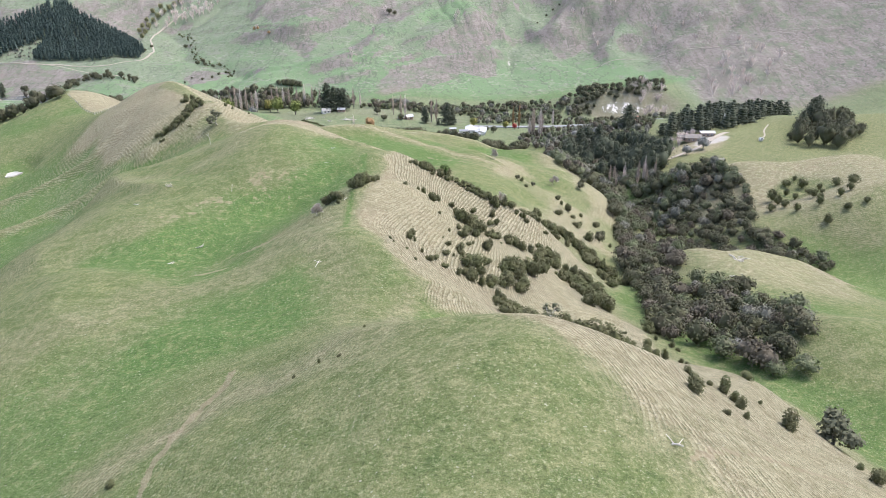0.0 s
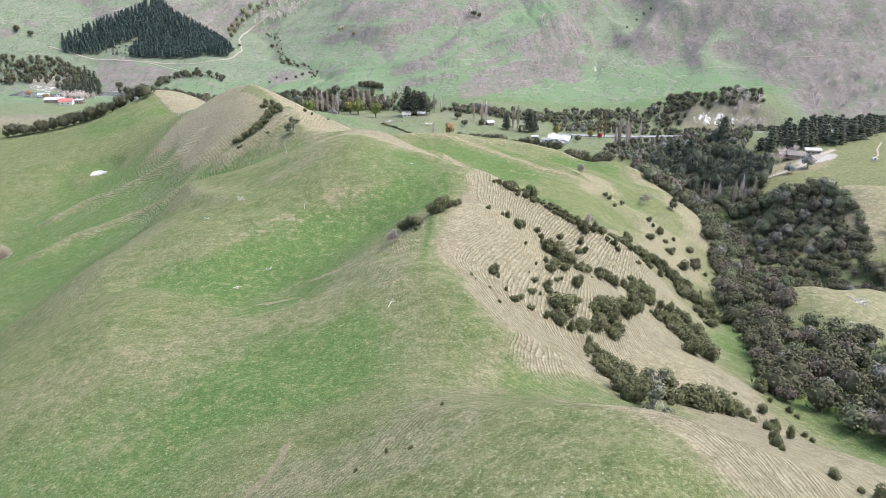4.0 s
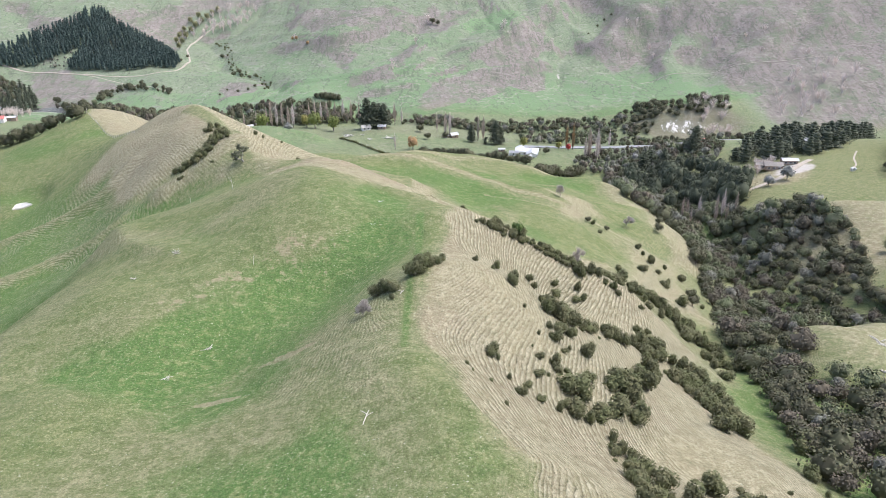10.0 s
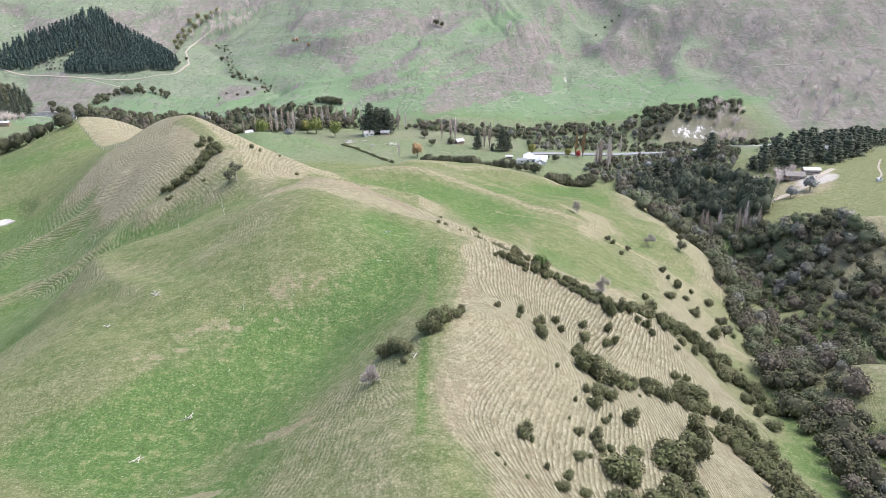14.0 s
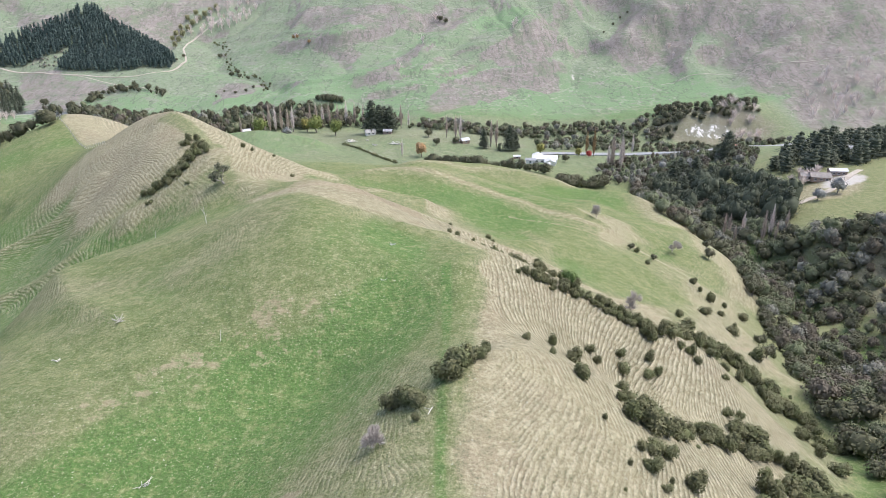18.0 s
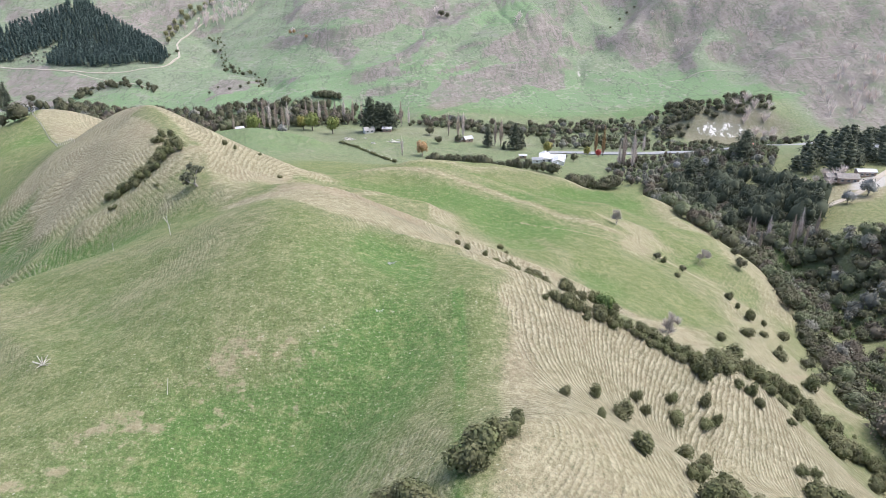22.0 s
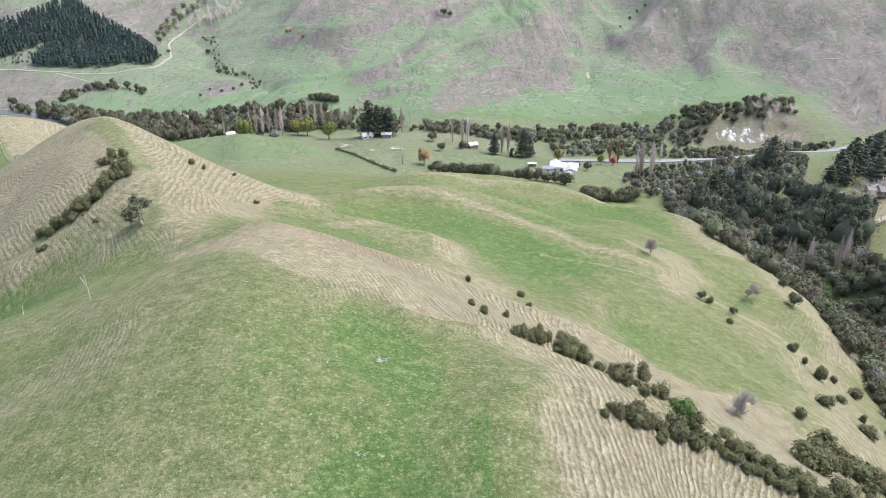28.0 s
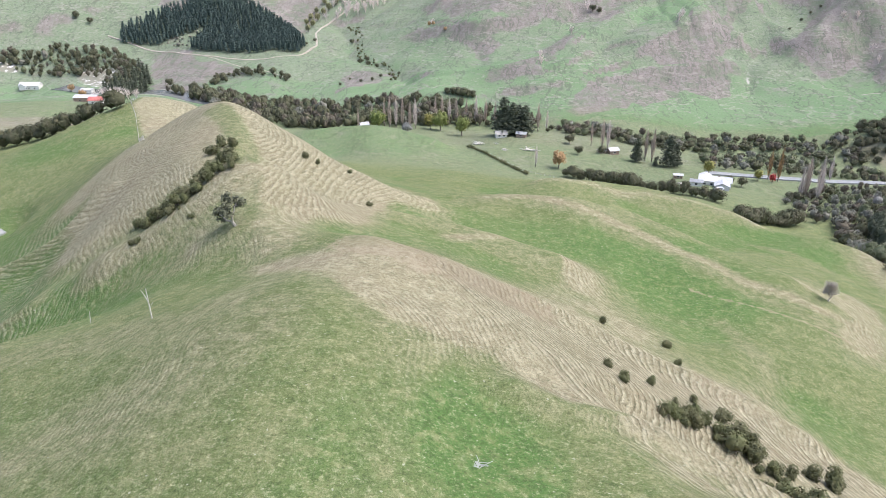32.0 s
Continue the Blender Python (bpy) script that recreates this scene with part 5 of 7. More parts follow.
HOLLOW_ROW = [(29.6, 123.8), (31.5, 116.9), (30.1, 102.9), (34.5, 103.3), (46.2, 114.2), (52.1, 116.0), (53.6, 111.3)]
MID_ROW = [(52.6, 162.2), (58, 165), (63.3, 160)]
UPPER_ROW = [(69.8, 221.2), (76.7, 218.7), (83.1, 215.0), (86.6, 209.2), (86.2, 197.3)]


def thicket(spots, label, spread):
    """Scrub too crowded to count, as one thing of kind stuff."""
    pile = Pile()
    rng = np.random.RandomState(len(spots))
    for x, y, h in spots:
        z, r = ground(x, y) - 0.15, h * spread * 0.36
        lobes = [(x, y, z + h * 0.42, r, r, h * 0.44)]
        for _ in range(3):
            a, k = rng.uniform(0, 6.283), rng.uniform(0.45, 0.9)
            lobes.append((x + math.cos(a) * r * k, y + math.sin(a) * r * k, z + h * rng.uniform(0.34, 0.62), r * 0.62, r * 0.62, h * rng.uniform(0.26, 0.38)))
        foliage(pile, rng, lobes, 380, 0.06 + 0.042 * h, True, 1.9, -0.8)
        pile.tube((x, y, z), (x, y, z + h * 0.5), 0.06, 0.03, 4)
    return tagged(new("scrub_thicket", pile.mesh("scrub_thicket", SCRUB)), label, "scrub", kind="stuff")


thicket(row_of_scrub(RIM_ROW, 1.2, 1.6, 1.1, 2.8, 201), "dark olive scrub crowding the rim of the dry face", 1.35)
thicket(row_of_scrub(CREST_ROW, 0.8, 0.9, 1.0, 2.6, 202), "olive scrub packed into the fold below the crest", 1.25)
thicket(row_of_scrub(CREST_ROW_FRONT, 0.8, 0.9, 1.0, 2.4, 212), "olive scrub packed into the fold below the crest", 1.25)
thicket(row_of_scrub(CREST_ROW_LOW, 1.2, 0.5, 0.8, 1.5, 203), "low dark scrub along the crest", 1.6)
thicket(row_of_scrub(DRY_GULLY_ROW, 0.9, 1.5, 0.9, 2.4, 204), "olive scrub packed along the fold of the dry face", 1.4)
thicket(row_of_scrub(HOLLOW_ROW, 1.1, 1.5, 0.9, 3.0, 205), "dense olive scrub filling the hollow", 1.3)
thicket(row_of_scrub(MID_ROW, 0.9, 1.7, 1.2, 3.0, 207), "dark olive scrub in a thicket on the slope", 1.25)
thicket(row_of_scrub(UPPER_ROW, 1.6, 1.8, 1.2, 3.0, 208), "dark scrub along the lip above the gully", 1.25)
shrubs(WEST_TUFTS, "small dry thistle-like tuft on the green slope", "tufts on the slope")

# ---- the closed bush of the gully, the river belt and the conifer plantation: far too many to count ----
def inside(x, y, ring):
    hit = False
    for (ax, ay), (bx, by) in zip(ring, ring[1:] + ring[:1]):
        if (ay > y) != (by > y) and x < (bx - ax) * (y - ay) / (by - ay) + ax:
            hit = not hit
    return hit


def scatter(ring, gap, seed):
    """Points inside a ring, no two closer than gap."""
    rng = np.random.RandomState(seed)
    xs, ys = [p[0] for p in ring], [p[1] for p in ring]
    out, cells = [], {}
    tries = int(2.2 * (max(xs) - min(xs)) * (max(ys) - min(ys)) / gap ** 2)
    for x, y in zip(rng.uniform(min(xs), max(xs), tries), rng.uniform(min(ys), max(ys), tries)):
        key = (int(x // gap), int(y // gap))
        if inside(x, y, ring) and not any(math.hypot(x - a, y - b) < gap for i in (-1, 0, 1) for j in (-1, 0, 1) for a, b in cells.get((key[0] + i, key[1] + j), ())):
            cells.setdefault(key, []).append((x, y))
            out.append((x, y))
    return out


def canopy(name, material, spots, low, high, seed, label, category, cards=64, spread=0.45, cut=0.5):
    """Many round crowns as one thing of kind stuff."""
    rng = np.random.RandomState(seed)
    pile = Pile()
    pts = np.array(spots)
    zs = height(pts[:, 0], pts[:, 1])
    for (x, y), z in zip(spots, zs):
        h = rng.uniform(low, high) * rng.choice((0.72, 1.0, 1.0, 1.18))
        r = h * spread * rng.uniform(0.75, 1.3)
        lobes = [(x, y, z + h * 0.44, r, r, h * 0.46)]
        for i in range(5):
            a, out = rng.uniform(0, 6.28), rng.uniform(0.2, 0.8)
            s = rng.uniform(0.30, 0.52)
            lobes.append((x + math.cos(a) * r * out, y + math.sin(a) * r * out, z + h * (0.84 - 0.42 * out * out) - h * s * 0.28, r * s, r * s, h * s * 0.48))
        leaf = min(max(0.28, r * 0.16), 0.52)
        foliage(pile, rng, lobes, int(min(cards * 6.5, max(cards * 1.4, (12.0 if max(low, high) < 7 else 8.0) * r * h * 0.8 / leaf ** 2))), leaf, True, 1.15, -cut)
        pile.tube((x, y, z - 0.4), (x, y, z + h * 0.5), 0.16, 0.1, 4)
    return tagged(new(name, pile.mesh(name, material)), label, category, kind="stuff")


GULLY_RING = [(70, 128), (80, 154), (88, 181), (95, 208), (104, 232), (125, 283), (131, 302), (139, 330), (136, 368), (128, 384), (140, 440), (150, 480), (186, 480), (200, 430), (178, 372), (190, 345), (193, 307), (190, 284), (170, 250), (185, 228), (190, 216), (165, 224), (135, 224), (113, 203), (108, 192), (99, 178), (112, 162), (108, 138), (88, 102), (80, 103), (77, 119)]
def mixed_bush(name, spots, low, high, seed, label, category, cards, spread=0.45, shares=(0.60, 0.76, 0.95)):
    """A closed canopy in which crowns of several colours stand side by side; shares: where dark, fresh and brown crowns end."""
    draw = np.random.RandomState(seed + 500).rand(len(spots))
    dark, fresh, brown = shares
    for lo, hi, material, note in ((0, dark, BUSH, "dark olive "), (dark, fresh, BUSH_GREEN, "fresh green "), (fresh, brown, BUSH_BROWN, "brownish "), (brown, 1.01, BUSH_GREY, "silver-grey ")):
        some = [q for q, d in zip(spots, draw) if lo <= d < hi]
        if some:
            canopy(name, material, some, low, high, seed + int(lo * 100), note + label, category, cards, spread)


gully_spots = [q for q in scatter(GULLY_RING, 3.6, 3) if math.hypot((q[0] - 140) / 1.4, q[1] - 284) > 8]
mixed_bush("native_bush", [p for p in gully_spots if p[1] < 300], 3.6, 6.4, 21, "native bush filling the gully", "bush", 62, 0.52)
mixed_bush("native_bush", [p for p in gully_spots if p[1] >= 300], 4.4, 8.0, 22, "native bush along the lower gully", "bush", 40, 0.5, (0.34, 0.60, 0.80))

# ---- the river belt, cliff scrub and shelter trees ----
BELT_WEST = [(-300, 745), (-250, 715), (-200, 650), (-130, 640), (-100, 648), (-60, 655), (-20, 668), (14, 660), (20, 680), (-20, 700), (-100, 712), (-190, 725), (-260, 750)]
BELT_MID = [(20, 650), (40, 636), (80, 628), (128, 630), (180, 640), (200, 617), (222, 612), (230, 640), (205, 650), (180, 662), (130, 655), (80, 650), (40, 664)]
CLIFF_TOP = [(210, 640), (221, 620), (240, 620), (250, 632), (284, 634), (300, 640), (322, 638), (318, 652), (290, 662), (250, 660), (222, 652)]
ROAD_BUSH = [(134, 484), (150, 480), (186, 480), (205, 462), (228, 478), (250, 515), (246, 540), (205, 540), (180, 538), (152, 528), (138, 508)]
ROAD_VERGE = [(118, 578), (160, 574), (205, 573), (262, 576), (322, 592), (322, 606), (245, 608), (225, 606), (185, 622), (120, 622)]
SHELTER_EAST = [(225, 462), (245, 478), (290, 520), (330, 560), (400, 600), (400, 560), (340, 500), (290, 455), (262, 440), (235, 446)]
WEST_BUSH = [(-520, 820), (-470, 862), (-402, 868), (-366, 832), (-352, 800), (-372, 775), (-388, 800), (-411, 812), (-469, 812)]
WEST_BANK = [(-366, 832), (-340, 800), (-322, 760), (-318, 720), (-336, 706), (-352, 740), (-372, 790)]
CLIFF_FOOT = [(232, 600), (245, 596), (300, 600), (300, 610), (240, 612)]
mixed_bush("river_trees", scatter(BELT_WEST, 4.8, 5), 6.5, 11.0, 31, "evergreen trees packed along the river", "trees", 34, 0.42)
mixed_bush("river_trees", scatter(BELT_MID, 4.2, 6), 3.5, 7.0, 32, "shrubby trees along the river bank", "trees", 30, 0.55, (0.40, 0.64, 0.84))
canopy("cliff_scrub", BUSH, scatter(CLIFF_TOP, 4.4, 7), 4.0, 8.0, 33, "dark scrub on top of the white cliff", "scrub", 50, 0.5)
mixed_bush("roadside_bush", scatter(ROAD_BUSH, 3.6, 8), 3.6, 7.0, 34, "bush growing below the road", "bush", 26, 0.42, (0.28, 0.58, 0.74))
mixed_bush("roadside_bush", scatter(ROAD_VERGE, 4.6, 71), 3.4, 6.6, 72, "bush between the road and the cliff", "bush", 26, 0.5, (0.40, 0.66, 0.82))
mixed_bush("valley_bush", scatter(WEST_BUSH, 5.0, 10), 5.0, 9.5, 36, "bush across the upper river valley", "bush", 46, 0.40)
canopy("cliff_scrub", BUSH, scatter(CLIFF_FOOT, 4.5, 13), 4.0, 7.0, 38, "dark scrub at the foot of the white cliff", "scrub", 44, 0.4)
canopy("hedge", BUSH, [(34 + 66 * i / 21 + (i % 3) * 0.8, 527 - 34 * i / 21 - 5 * math.sin(i / 21 * 3.1)) for i in range(22)], 6.5, 8.5, 39, "dark clipped shelter hedge across the flats", "hedge", 80, 0.5)
canopy("hedge", BUSH, [(99 + 1.65 * i + (i % 2) * 1.5, 455 + 1.0 * i + (i % 3)) for i in range(20)], 5.5, 8.0, 40, "dark block of trees on the spur end", "hedge", 80, 0.5)
canopy("hedge", BUSH, [(-236 + 4.2 * i, 424 - 0.75 * i + (i % 3) * 1.6) for i in range(22)], 6.0, 8.5, 41, "row of dark bushy trees across the basin", "hedge", 80, 0.5)
canopy("low_hedge", SCRUB, [(-27 + 36 * i / 26, 581 - 60 * i / 26) for i in range(27)], 1.4, 2.2, 42, "low dark hedge along the paddock fence", "hedge", 30, 0.6)
canopy("hillside_scrub", SCRUB, scatter([(180, 262), (192, 240), (212, 236), (224, 262), (222, 292), (205, 285)], 6.0, 14), 3.0, 6.0, 43, "dark scrub on the dry hillside", "scrub", 60, 0.42)
canopy("hillside_scrub", BUSH, scatter([(276, 395), (292, 370), (330, 385), (350, 440), (300, 420)], 7.0, 15), 8.0, 15.0, 44, "dark trees on the slope above the farm", "trees", 70, 0.36)
canopy("hedge", BUSH, scatter([(-266, 767), (-256, 797), (-232, 788), (-211, 779), (-201, 777), (-203, 787), (-232, 800), (-262, 808), (-276, 775)], 4.5, 23), 4.0, 7.0, 47, "dark scrub edging the river paddock", "scrub", 40, 0.45)
canopy("hedge", BUSH, [(-52 + 4 * i, 715 + i) for i in range(6)], 6.0, 8.0, 48, "dark clump of trees beyond the belt", "trees", 50, 0.5)
canopy("creek_scrub", SCRUB, [(-193 + 84 * k + math.sin(k * 9) * 5 + math.sin(k * 457) * 3, 982 - 193 * k + math.cos(k * 7) * 5 + math.cos(k * 613) * 4) for k in np.linspace(0, 1, 64)], 0.9, 3.0, 45, "dark scrub along a side creek", "scrub", 26, 0.5)
canopy("hedge", SCRUB, scatter([(-176, 660), (-150, 690), (-205, 730), (-235, 720)], 5.0, 18), 5.0, 8.0, 46, "mixed scrub beside the river paddock", "scrub", 40, 0.4)


def twiggy(name, material, spots, low, high, seed, label, category, wide=0.30):
    """Leafless willows and poplars seen from far: round heads of fine twigs on a short stem."""
    rng = np.random.RandomState(seed)
    pile = Pile()
    pts = np.array(spots)
    zs = height(pts[:, 0], pts[:, 1])
    for (x, y), z in zip(spots, zs):
        h = rng.uniform(low, high)
        r, n = h * wide * rng.uniform(0.75, 1.15), 110
        foot = np.array((x, y, z)) + np.stack([rng.normal(0, r * 0.12, n), rng.normal(0, r * 0.12, n), h * rng.uniform(0.08, 0.5, n)], 1)
        d = ball(rng, n)
        d[:, 2] = np.abs(d[:, 2]) * 1.25 - 0.35
        tip = np.array((x, y, z + h * 0.55)) + d * np.array((r, r, h * 0.40)) * rng.uniform(0.55, 1.08, (n, 1))
        side = np.cross(tip - foot, rng.normal(0, 1, (n, 3)))
        side /= np.linalg.norm(side, axis=1)[:, None] + 1e-9
        w = 0.075 * rng.uniform(0.5, 1.4, n)[:, None]
        q = np.stack([foot - side * w, foot + side * w, tip + side * w * 0.5, tip - side * w * 0.5], 1)
        pile.add(q.reshape(-1, 3), np.arange(4 * n).reshape(n, 4))
        pile.tube((x, y, z - 0.3), (x, y, z + h * 0.4), h * 0.02, h * 0.012, 5)
    return tagged(new(name, pile.mesh(name, material)), label, category, kind="stuff")


def spray(pile, rng, at, h, r, n, width=0.16):
    """Fine twigs that rise and spread from a stem."""
    at = np.asarray(at, float)
    t = rng.uniform(0.12, 0.8, n)
    a = rng.uniform(0, 6.283, n)
    k = np.sqrt(rng.uniform(0, 1, n))
    swell = np.sin(np.clip(t * 1.15 + 0.12, 0, 1) * math.pi) ** 0.7
    foot = at + np.stack([np.cos(a) * k * r * 0.35 * swell, np.sin(a) * k * r * 0.35 * swell, t * h * 0.85], 1)
    tip = at + np.stack([np.cos(a) * k * r * swell, np.sin(a) * k * r * swell, np.minimum(t + rng.uniform(0.14, 0.3, n), 1.0) * h], 1)
    side = np.cross(tip - foot, rng.normal(0, 1, (n, 3)))
    side /= np.linalg.norm(side, axis=1)[:, None] + 1e-9
    w = width * rng.uniform(0.6, 1.4, n)[:, None]
    q = np.stack([foot - side * w, foot + side * w, tip + side * w * 0.3, tip - side * w * 0.3], 1)
    pile.add(q.reshape(-1, 3), np.arange(4 * n).reshape(n, 4))


twiggy("bare_willows", MAUVE, scatter([(345, 640), (365, 628), (421, 635), (470, 690), (456, 712), (400, 700)], 13.0, 16), 11.0, 17.0, 51, "leafless mauve-grey willows at the foot of the range", "trees", 0.42)
twiggy("bare_willows", MAUVE, scatter([(-235, 1010), (-215, 990), (-160, 1060), (-150, 1090), (-200, 1060)], 9.0, 17), 8.0, 13.0, 52, "leafless pale willows in a side valley", "trees", 0.42)
twiggy("bare_willows", MAUVE, [(284, 640), (292, 634), (300, 640), (296, 648), (306, 632), (288, 630), (312, 640)], 9.0, 13.0, 53, "leafless pinkish willows beside the cliff", "trees", 0.5)
twiggy("bare_willows", MAUVE, scatter([(205, 405), (240, 432), (236, 446), (205, 425)], 7.0, 19), 5.0, 9.0, 54, "leafless garden trees below the sheds", "trees", 0.5)
twiggy("bare_willows", MAUVE, [(-338 + 3 * i, 700 + (i * 7) % 16) for i in range(10)], 8.0, 13.0, 55, "leafless buff willows behind the barns", "trees", 0.5)
twiggy("bare_willows", MAUVE, [(371, 796), (399, 786), (416, 781), (400, 752), (308, 822), (303, 796), (319, 793), (400, 694), (395, 676), (407, 680), (414, 672), (395, 643), (410, 658), (441, 735), (447, 710), (429, 686), (392, 650), (398, 666), (303, 854), (338, 856), (344, 856), (291, 854), (-86, 903), (148, 856), (152, 863), (50, 843), (22, 775), (21, 783), (69, 910)], 7.0, 12.0, 56, "leafless pale mauve trees dotted over the range", "trees", 0.36)


twiggy("bare_willows", MAUVE, [(-390, 951), (-382, 947), (-201, 1031), (-201, 1022), (-180, 1037), (-174, 1028), (-164, 1048), (-159, 1034), (-181, 1023), (-194, 1041)], 9.0, 14.0, 57, "leafless pale willows at the creek head", "trees", 0.42)
twiggy("bare_willows", MAUVE, [(298, 616), (308, 620), (294, 620), (303, 614), (288, 617)], 8.0, 12.0, 58, "leafless pinkish willows at the cliff foot", "trees", 0.5)
twiggy("bare_willows", MAUVE, [(-200, 1012), (-178, 1016), (-166, 1030), (-156, 1048), (-170, 1023), (-187, 1015), (-150, 1058), (-192, 1020)], 11.0, 16.0, 59, "tall leafless pale willows at the creek head", "trees", 0.4)


# ---- single far trees ----
def poplar_kind(seed, material, wide):
    rng = np.random.RandomState(seed)
    crown, trunk = Pile(), Pile()
    spray(crown, rng, (0, 0, 0), 1.0, wide, 230, 0.0026)
    trunk.tube((0, 0, -0.02), (0, 0, 0.5), 0.016, 0.009, 6)
    trunk.tube((0, 0, 0.5), (0.004, 0, 0.95), 0.009, 0.002, 5)
    return crown.mesh("poplar_crown", material), trunk.mesh("poplar_trunk", BARK)


POPLARS = [poplar_kind(61, TWIG, 0.085), poplar_kind(62, TWIG, 0.10), poplar_kind(63, MAUVE, 0.105)]
RUSTY_POPLAR = poplar_kind(64, RUST, 0.09)


def poplars(spots, kinds, label, group):
    for i, (x, y, h) in enumerate(spots):
        crown, trunk = kinds[i % len(kinds)]
        ob = root("poplar", x, y, label, "poplar", group, (i * 77) % 360, h, 0.2)
        part("trunk", trunk, ob)
        part("crown", crown, ob)


poplars([(-90, 644, 20), (-86, 642, 23), (-82, 646, 21), (-77, 643, 23), (-72, 645, 20), (-68, 643, 22), (-108, 640, 15), (-98, 640, 17)], POPLARS, "tall leafless lombardy poplar by the river", "poplars west of the pines")
poplars([(-56, 664, 20), (-51, 662, 22), (-46, 666, 19), (-41, 668, 21), (-34, 670, 20), (-27, 672, 22), (-20, 674, 21), (-13, 674, 19), (-6, 676, 20), (1, 676, 18), (18, 655, 21), (24, 652, 15)], POPLARS, "tall leafless poplar in the river row", "poplars of the river row")
poplars([(50, 600, 17), (56, 594, 20), (60, 597, 19), (80, 578, 20), (84, 577, 21), (14, 542, 13)], POPLARS, "leafless poplar on the flats", "poplars on the flats")
poplars([(148, 549, 22), (144, 553, 19)], [RUSTY_POPLAR], "rust-brown poplar beside the road", "poplars by the road")
poplars([(150, 516, 23), (155, 513, 24), (152, 520, 21), (147, 514, 18), (158, 518, 19), (180, 560, 15)], POPLARS[1:], "leafless mauve poplar beside the road", "poplars by the road")
poplars([(158, 376, 15), (162, 379, 14), (166, 374, 15), (158, 366, 12), (169, 362, 17), (174, 365, 17), (178, 360, 14), (172, 357, 12)], POPLARS, "leafless poplar on the edge of the bush", "poplars at the bush edge")


def conifer_kind(seed, tiers, wide, material=None, ragged=0.25, base=0.12):
    """A conifer one metre high with drooping branch tiers."""
    rng = np.random.RandomState(seed)
    crown, trunk = Pile(), Pile()
    trunk.tube((0, 0, -0.03), (0, 0, 0.95), 0.022, 0.004, 6)
    for i in range(tiers):
        t = (i + 0.5) / tiers
        r = wide * (1 - t) ** 0.45 * rng.uniform(1 - ragged, 1 + ragged * 0.6) + 0.015
        z = base + (0.98 - base) * t
        n = int(26 + 62 * (1 - t))
        a = rng.uniform(0, 6.283, n)
        k = rng.uniform(0.45, 1.05, n)[:, None]
        d = np.stack([np.cos(a), np.sin(a), 0 * a], 1)
        at = d * r * k + np.array((0, 0, 1)) * (z + rng.uniform(-0.03, 0.03, n) - 0.10 * r * k[:, 0])[:, None]
        crown.cards(at, d * 0.4 + np.array((0, 0, 0.75)), 0.034 + 0.05 * r, rng, 1.7)
        crown.lump((0, 0, z), (r * 0.52, r * 0.52, 0.6 / tiers), rng, 0.3)
    return crown.mesh("conifer_crown", material or PINE), trunk.mesh("conifer_trunk", BARK)


CONIFERS = [conifer_kind(71, 17, 0.30, None, 0.35), conifer_kind(72, 15, 0.40, None, 0.45), conifer_kind(73, 18, 0.26, None, 0.3), conifer_kind(74, 14, 0.46, None, 0.5)]


def conifers(spots, kinds, label, group, name="conifer"):
    for i, (x, y, h) in enumerate(spots):
        crown, trunk = kinds[i % len(kinds)]
        ob = root(name, x, y, label, name, group, (i * 67) % 360, h, 0.2)
        part("trunk", trunk, ob)
        part("crown", crown, ob)


conifers([(-6, 612, 25), (0, 609, 21), (8, 606, 20), (4, 612, 19)], CONIFERS[1::2], "broad dark green conifer by the old cottage", "conifers by the cottage")
conifers([(74, 572, 15), (92, 567, 19), (96, 569, 14), (84, 566, 6)], CONIFERS[:3], "dark conical conifer on the flats", "conifers on the flats")
conifers([(192, 384, 17), (197, 398, 15), (186, 378, 13), (202, 418, 14), (168, 446, 16), (160, 436, 14)], CONIFERS[:3], "dark ragged pine on the edge of the stand", "pines of the stand", "pine")
conifers([(172, 470, 18), (180, 478, 16), (188, 474, 17), (226, 512, 19), (222, 506, 15)], CONIFERS[1::2], "spreading dark conifer near the road", "conifers near the road")
conifers([(318, 428, 17), (326, 436, 19), (308, 420, 14), (336, 446, 18)], CONIFERS[1::2], "spreading dark conifer on the farm slope", "conifers on the farm slope")


def plantation(spots, seed):
    rng = np.random.RandomState(seed)
    pile = Pile()
    pts = np.array(spots)
    zs = height(pts[:, 0], pts[:, 1])
    for (x, y), z in zip(spots, zs):
        h = rng.uniform(9.5, 11.5)
        for t in np.linspace(0.2, 0.95, 6):
            r = h * 0.24 * (1.06 - t) ** 0.8
            n = 9
            a = rng.uniform(0, 6.283, n)
            d = np.stack([np.cos(a), np.sin(a), 0 * a], 1)
            pile.cards(np.array((x, y, z + h * t)) + d * r * rng.uniform(0.5, 1.0, (n, 1)), d * 0.6 + np.array((0, 0, 0.5)), 1.5, rng, 1.5)
        pile.lump((x, y, z + h * 0.5), (h * 0.12, h * 0.12, h * 0.42), rng, 0.2)
        pile.tube((x, y, z - 0.5), (x, y, z + h * 0.3), 0.22, 0.15, 4)
    return pile


